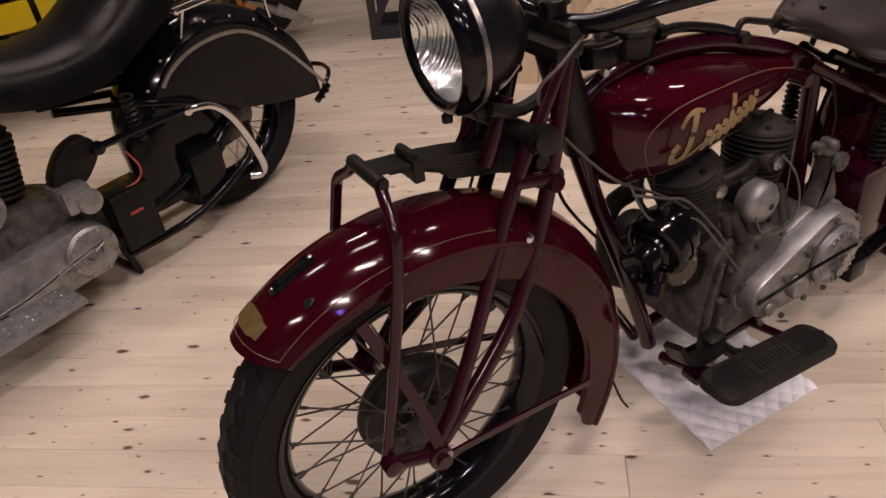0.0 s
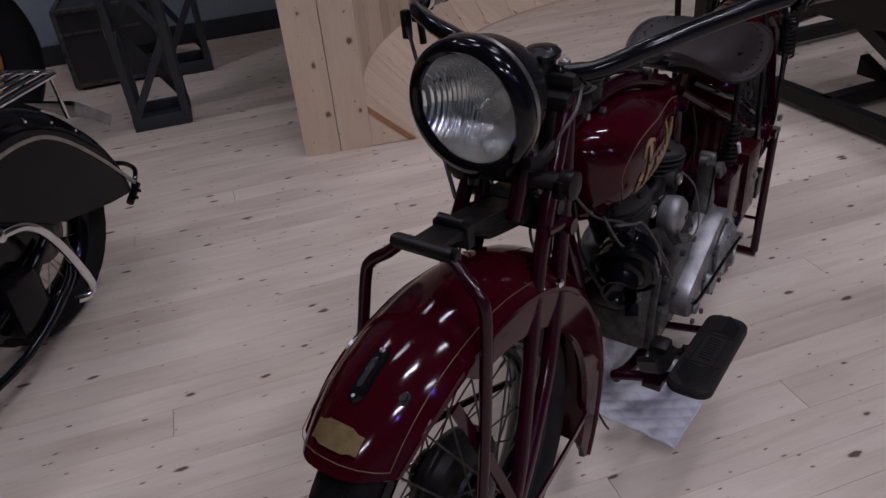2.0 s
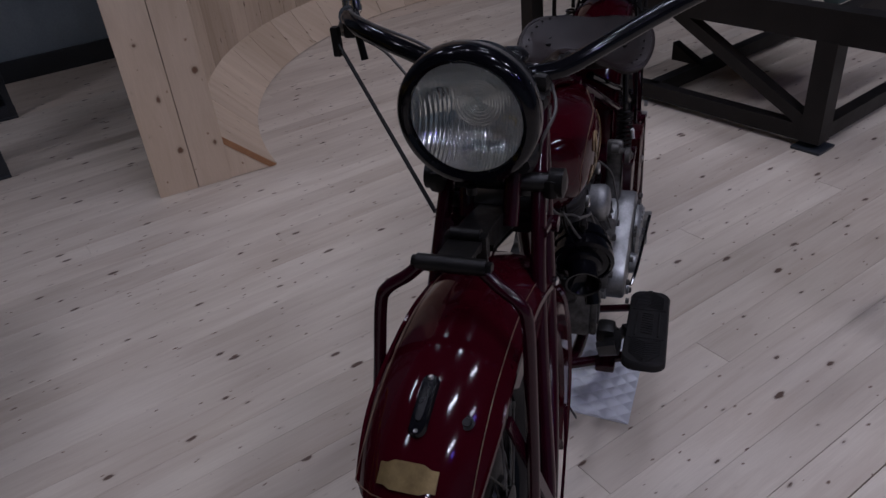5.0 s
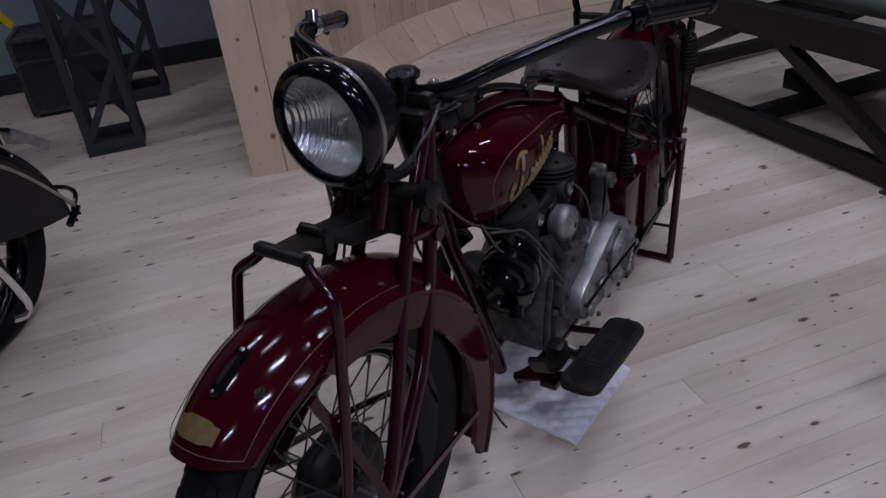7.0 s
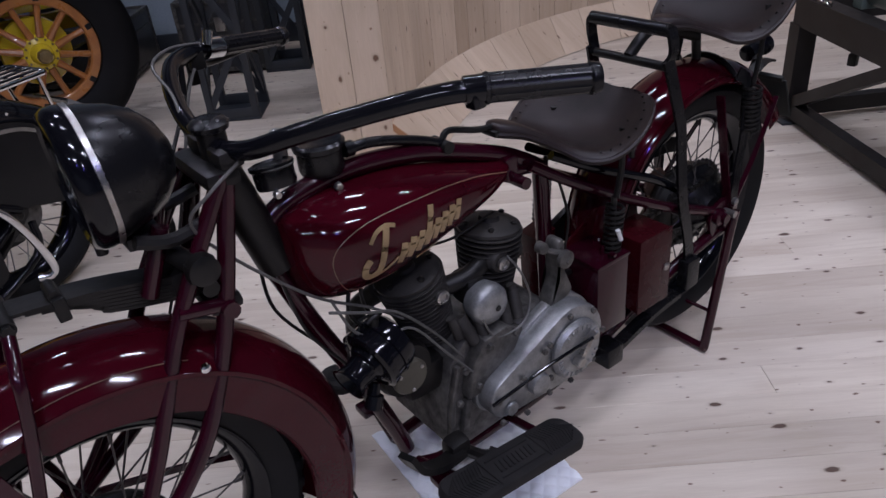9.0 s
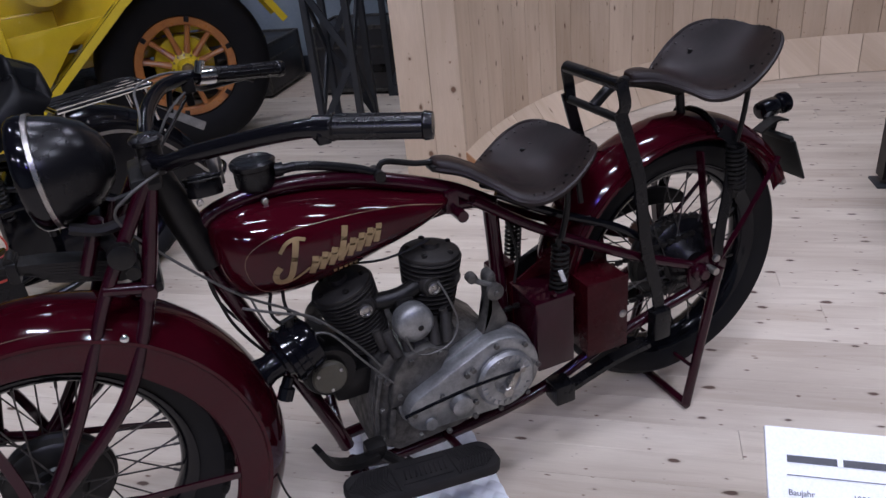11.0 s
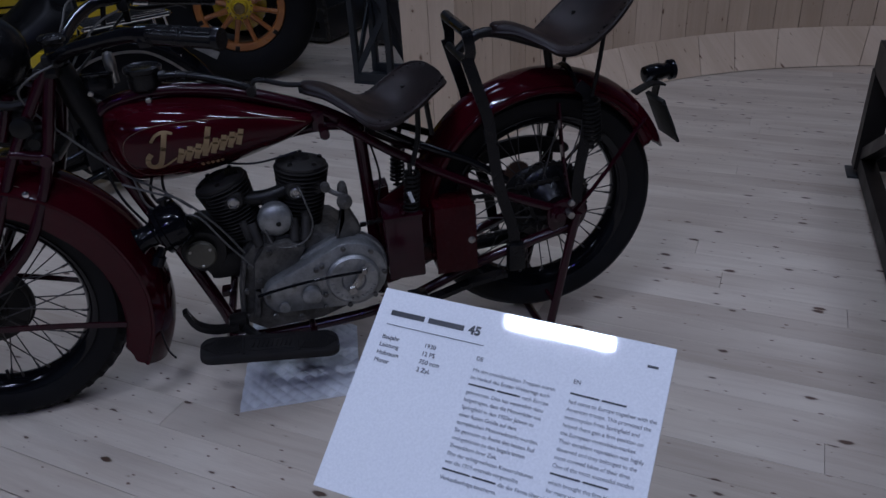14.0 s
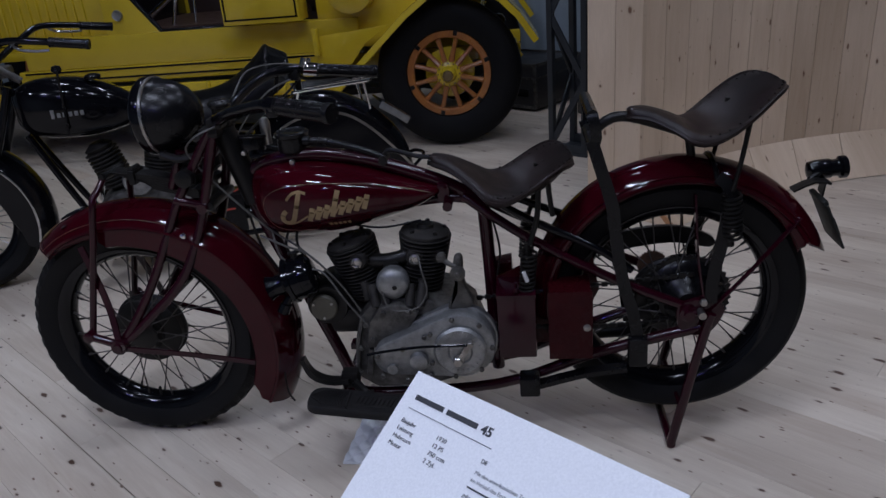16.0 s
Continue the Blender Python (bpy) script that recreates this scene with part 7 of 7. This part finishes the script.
def trestle():
    t = thing("steel_trestle", "dark steel trestle frame with a roller and brown boards on top", "trestle")
    f1, f2 = Vector((2.10, -0.68, 0)), Vector((2.905, 0.53, 0))
    d = (f2 - f1).normalized()
    e = Vector((d.y, -d.x, 0))
    L, W = (f2 - f1).length, 1.25

    def P(a, b, z):
        q = f1 + d * a + e * b
        return (q.x, q.y, z)

    def beam(name, a, b, w, h, label=""):
        return part(name, strap([a, b], w, h, 0, (0, 0, 1)), DARK_STEEL, t, label)

    for b in (0, W):
        beam("floor_rail", P(0, b, 0.055), P(L, b, 0.055), 0.05, 0.06, "dark steel floor rail")
        beam("top_beam", P(-0.32, b, 0.45), P(L + 0.02, b, 0.45), 0.07, 0.11, "heavy dark steel top beam")
        for a in (0, L):
            part("post", strap([P(a, b, 0.03), P(a, b, 0.40)], 0.075, 0.075, 0, (e.x, e.y, 0)), DARK_STEEL, t)
            part("foot_plate", xf(Matrix.Translation(P(a, b, 0.005)) @ Matrix.Rotation(math.atan2(d.y, d.x), 4, "Z"), block(0.11, 0.11, 0.01, 0, 0, 0, 0.002)), GREY_STEEL, t, "steel foot plate")
        for a, m in ((0.03, 0.62), (L - 0.03, L - 0.62)):
            part("diagonal", strap([P(a, b, 0.09), P(m, b, 0.40)], 0.045, 0.05, 0, (e.x, e.y, 0)), DARK_STEEL, t)
    for a in (0.0, L / 2, L):
        beam("cross_rail", P(a, 0, 0.055), P(a, W, 0.055), 0.05, 0.06)
        beam("cross_beam", P(a, 0, 0.45), P(a, W, 0.45), 0.06, 0.09)
    part("stop_wedge", plate([(0, 0.08), (0.16, 0.08), (0.0, 0.16)], 0, 0.05, 0.003), DARK_STEEL, t).matrix_local = Matrix.Translation(P(L - 0.6, 0.3, 0)) @ Matrix.Rotation(math.atan2(-d.y, -d.x), 4, "Z")
    part("deck_board", xf(Matrix.Translation(P(0.45, 0.45, 0.517)) @ Matrix.Rotation(math.atan2(d.y, d.x), 4, "Z"), block(0.9, 0.5, 0.02, 0, 0, 0, 0.003)), surface("brown_deck_board", (0.28, 0.18, 0.12), (0.2, 0.13, 0.085), (0.5, 0.7)), t, "worn brown deck board")
    part("roller", join(tube([P(0.1, 0.12, 0.56), P(L - 0.25, 0.12, 0.56)], 0.055, 24), tube([P(L - 0.25, 0.12, 0.56), P(L - 0.18, 0.12, 0.56)], 0.03, 16)), GREEN_STEEL, t, "grey-green steel roller")
    part("bearing_block", join(xf(Matrix.Translation(P(L - 0.22, 0.12, 0.53)) @ Matrix.Rotation(math.atan2(d.y, d.x), 4, "Z"), block(0.06, 0.12, 0.07, 0, 0, 0, 0.01))), GREEN_STEEL, t)
    part("bearing_block", join(xf(Matrix.Translation(P(0.06, 0.12, 0.53)) @ Matrix.Rotation(math.atan2(d.y, d.x), 4, "Z"), block(0.06, 0.12, 0.07, 0, 0, 0, 0.01))), GREEN_STEEL, t)
    for k in range(7):
        q = Vector(P(L - 0.08 - 0.018 * k, -0.02, 0.513))
        part("chain_link", tube([q + d * (0.014 * math.cos(a)) + (e if k % 2 else Vector((0, 0, 1))) * (0.008 * math.sin(a)) for a in [2 * math.pi * i / 10 for i in range(10)]], 0.0028, 6, 0, True), CHROME, t)
    part("padlock", join(rod(P(L - 0.31, 0.03, 0.395), P(L - 0.31, 0.03, 0.36), 0.004), xf(Matrix.Translation(P(L - 0.31, 0.03, 0.34)), block(0.03, 0.03, 0.045, 0, 0, 0, 0.006))), BLACK_IRON, t, "small hanging dark weight")


trestle()

# ---- boards of the round wall, its apron and the floor ----
rng = random.Random(7)
step = 3.75
a = A0 - 0.75
while a > A1:
    w = step * rng.uniform(0.8, 1.2)
    b = max(a - w, A1)
    ob = part("wall_board", sector(R_IN, R_IN + 0.0245, a - 0.05, b + 0.05, 0, H_WALL - rng.uniform(0, 0.02), 3), PINE_WALL, round_wall)
    a = b
for r0, r1 in ((R_IN - 0.002, R_IN + 0.128), (R_IN + 0.131, R_OUT + 0.004)):
    part("end_board", sector(r0, r1, A0, A0 - 0.72, 0, H_WALL, 1), PINE_WALL, round_wall)
a = A0 - 0.2
skew = 2.0
while a > A1 + 1:
    w = rng.uniform(5.2, 7.5)
    b = max(a - w, A1)
    vs = []
    for i in range(4):
        f = i / 3
        lo, hi = a + (b - a) * f, a + (b - a) * f
        gap = 0.05 if i == 0 else (-0.05 if i == 3 else 0)
        lo2 = lo - gap
        hi2 = hi - gap - (skew if a < A0 - 1 and i == 0 else 0) - (skew if i == 3 else 0) - (skew if 0 < i < 3 else 0)
        if a >= A0 - 1 and i == 0:
            hi2 = hi - gap
        vs += [ringpoint(R_APRON, lo2, 0.004), ringpoint(R_IN - 0.001, hi2, H_APRON), ringpoint(R_IN - 0.001, hi2, H_APRON - 0.028), ringpoint(R_APRON + 0.03, lo2, 0.001)]
    fs = []
    for i in range(3):
        for j in range(4):
            fs.append((4 * i + j, 4 * i + (j + 1) % 4, 4 * i + 4 + (j + 1) % 4, 4 * i + 4 + j))
    fs += [(3, 2, 1, 0), (12, 13, 14, 15)]
    part("apron_board", (vs, fs), PINE_WALL, round_wall)
    a = b
p0, p1, p2 = ringpoint(R_APRON + 0.035, A0 - 0.05, 0.002), ringpoint(R_IN - 0.003, A0 - 0.05, 0.002), ringpoint(R_IN - 0.003, A0 - 0.05, H_APRON - 0.032)
off = ringpoint(R_IN, A0 - 0.6, 0) - ringpoint(R_IN, A0 - 0.05, 0)
part("apron_wedge", ([p0, p1, p2, p0 + off, p1 + off, p2 + off], [(0, 1, 2), (5, 4, 3), (0, 3, 4, 1), (1, 4, 5, 2), (2, 5, 3, 0)]), PINE_WALL, round_wall, "pale wedge closing the apron's end")
q = [ringpoint(R_APRON + 0.005, A0 + 0.02, 0.004), ringpoint(R_IN - 0.002, A0 + 0.02, H_APRON - 0.001), ringpoint(R_IN - 0.002, A0 + 0.02, H_APRON - 0.03), ringpoint(R_APRON + 0.035, A0 + 0.02, 0.003)]
part("apron_edge", (q + [v + off * 0.5 for v in q], [(0, 1, 2, 3), (7, 6, 5, 4), (0, 4, 5, 1), (1, 5, 6, 2), (2, 6, 7, 3), (3, 7, 4, 0)]), surface("orange_brown_edge_wood", (0.38, 0.19, 0.08), (0.30, 0.14, 0.06), (0.5, 0.7)), round_wall, "orange-brown sawn edge of the apron")


def board_geo(length, width, h=0.022, e=0.0006):
    x, y = length / 2, width / 2
    vs = [Vector(p) for p in ((-x, -y, -h), (x, -y, -h), (x, y, -h), (-x, y, -h), (-x, -y, -e), (x, -y, -e), (x, y, -e), (-x, y, -e), (-x + e, -y + e, 0), (x - e, -y + e, 0), (x - e, y - e, 0), (-x + e, y - e, 0))]
    fs = [(3, 2, 1, 0), (8, 9, 10, 11)]
    for k in (0, 4):
        fs += [(k + i, k + (i + 1) % 4, k + 4 + (i + 1) % 4, k + 4 + i) for i in range(4)]
    return vs, fs


NEAR_U, NEAR_V = (-2.6, 4.4), (-2.2, 3.5)
rest = []
fixed = {3: 0.395, 4: 0.897}
lengths = {}
for k in range(int((HALL_V[0] - V0) / BOARD) - 1, int((HALL_V[1] - V0) / BOARD) + 1):
    v0 = max(V0 + BOARD * k, HALL_V[0])
    v1 = min(v0 + BOARD, HALL_V[1])
    if v1 - v0 < 0.02:
        continue
    gap = 0.0034 if k == 0 else 0.0005
    near = NEAR_V[0] < v0 < NEAR_V[1]
    cuts = [fixed.get(k, 0.0) + (0 if k in fixed else rng.uniform(-2.0, 2.0))]
    while cuts[0] > HALL_U[0]:
        cuts.insert(0, cuts[0] - round(rng.uniform(2.4, 4.2), 1))
    while cuts[-1] < HALL_U[1]:
        cuts.append(cuts[-1] + round(rng.uniform(2.4, 4.2), 1))
    for c0, c1 in zip(cuts, cuts[1:]):
        c0, c1 = max(c0, HALL_U[0]), min(c1, HALL_U[1])
        if c1 - c0 < 0.05:
            continue
        m = FT @ Matrix.Translation(((c0 + c1) / 2, (v0 + v1) / 2 + gap / 4, rng.uniform(-0.0003, 0.0)))
        if near and c1 > NEAR_U[0] and c0 < NEAR_U[1]:
            key = (round(c1 - c0 - 0.0012, 3), round(v1 - v0 - gap, 4))
            if key not in lengths:
                lengths[key] = mesh_of(board_geo(*key), PINE_FLOOR)
            ob = new("floor_board", lengths[key])
            ob.parent = floor
            ob.matrix_parent_inverse = floor.matrix_world.inverted()
            ob.matrix_basis = m
        else:
            rest.append(xf(FT.inverted() @ m, board_geo(c1 - c0 - 0.0012, v1 - v0 - gap)))
far = part("floor_boards", join(*rest), PINE_REST, floor, "pale pine boards of the outer floor")
tagged(far, kind="stuff")
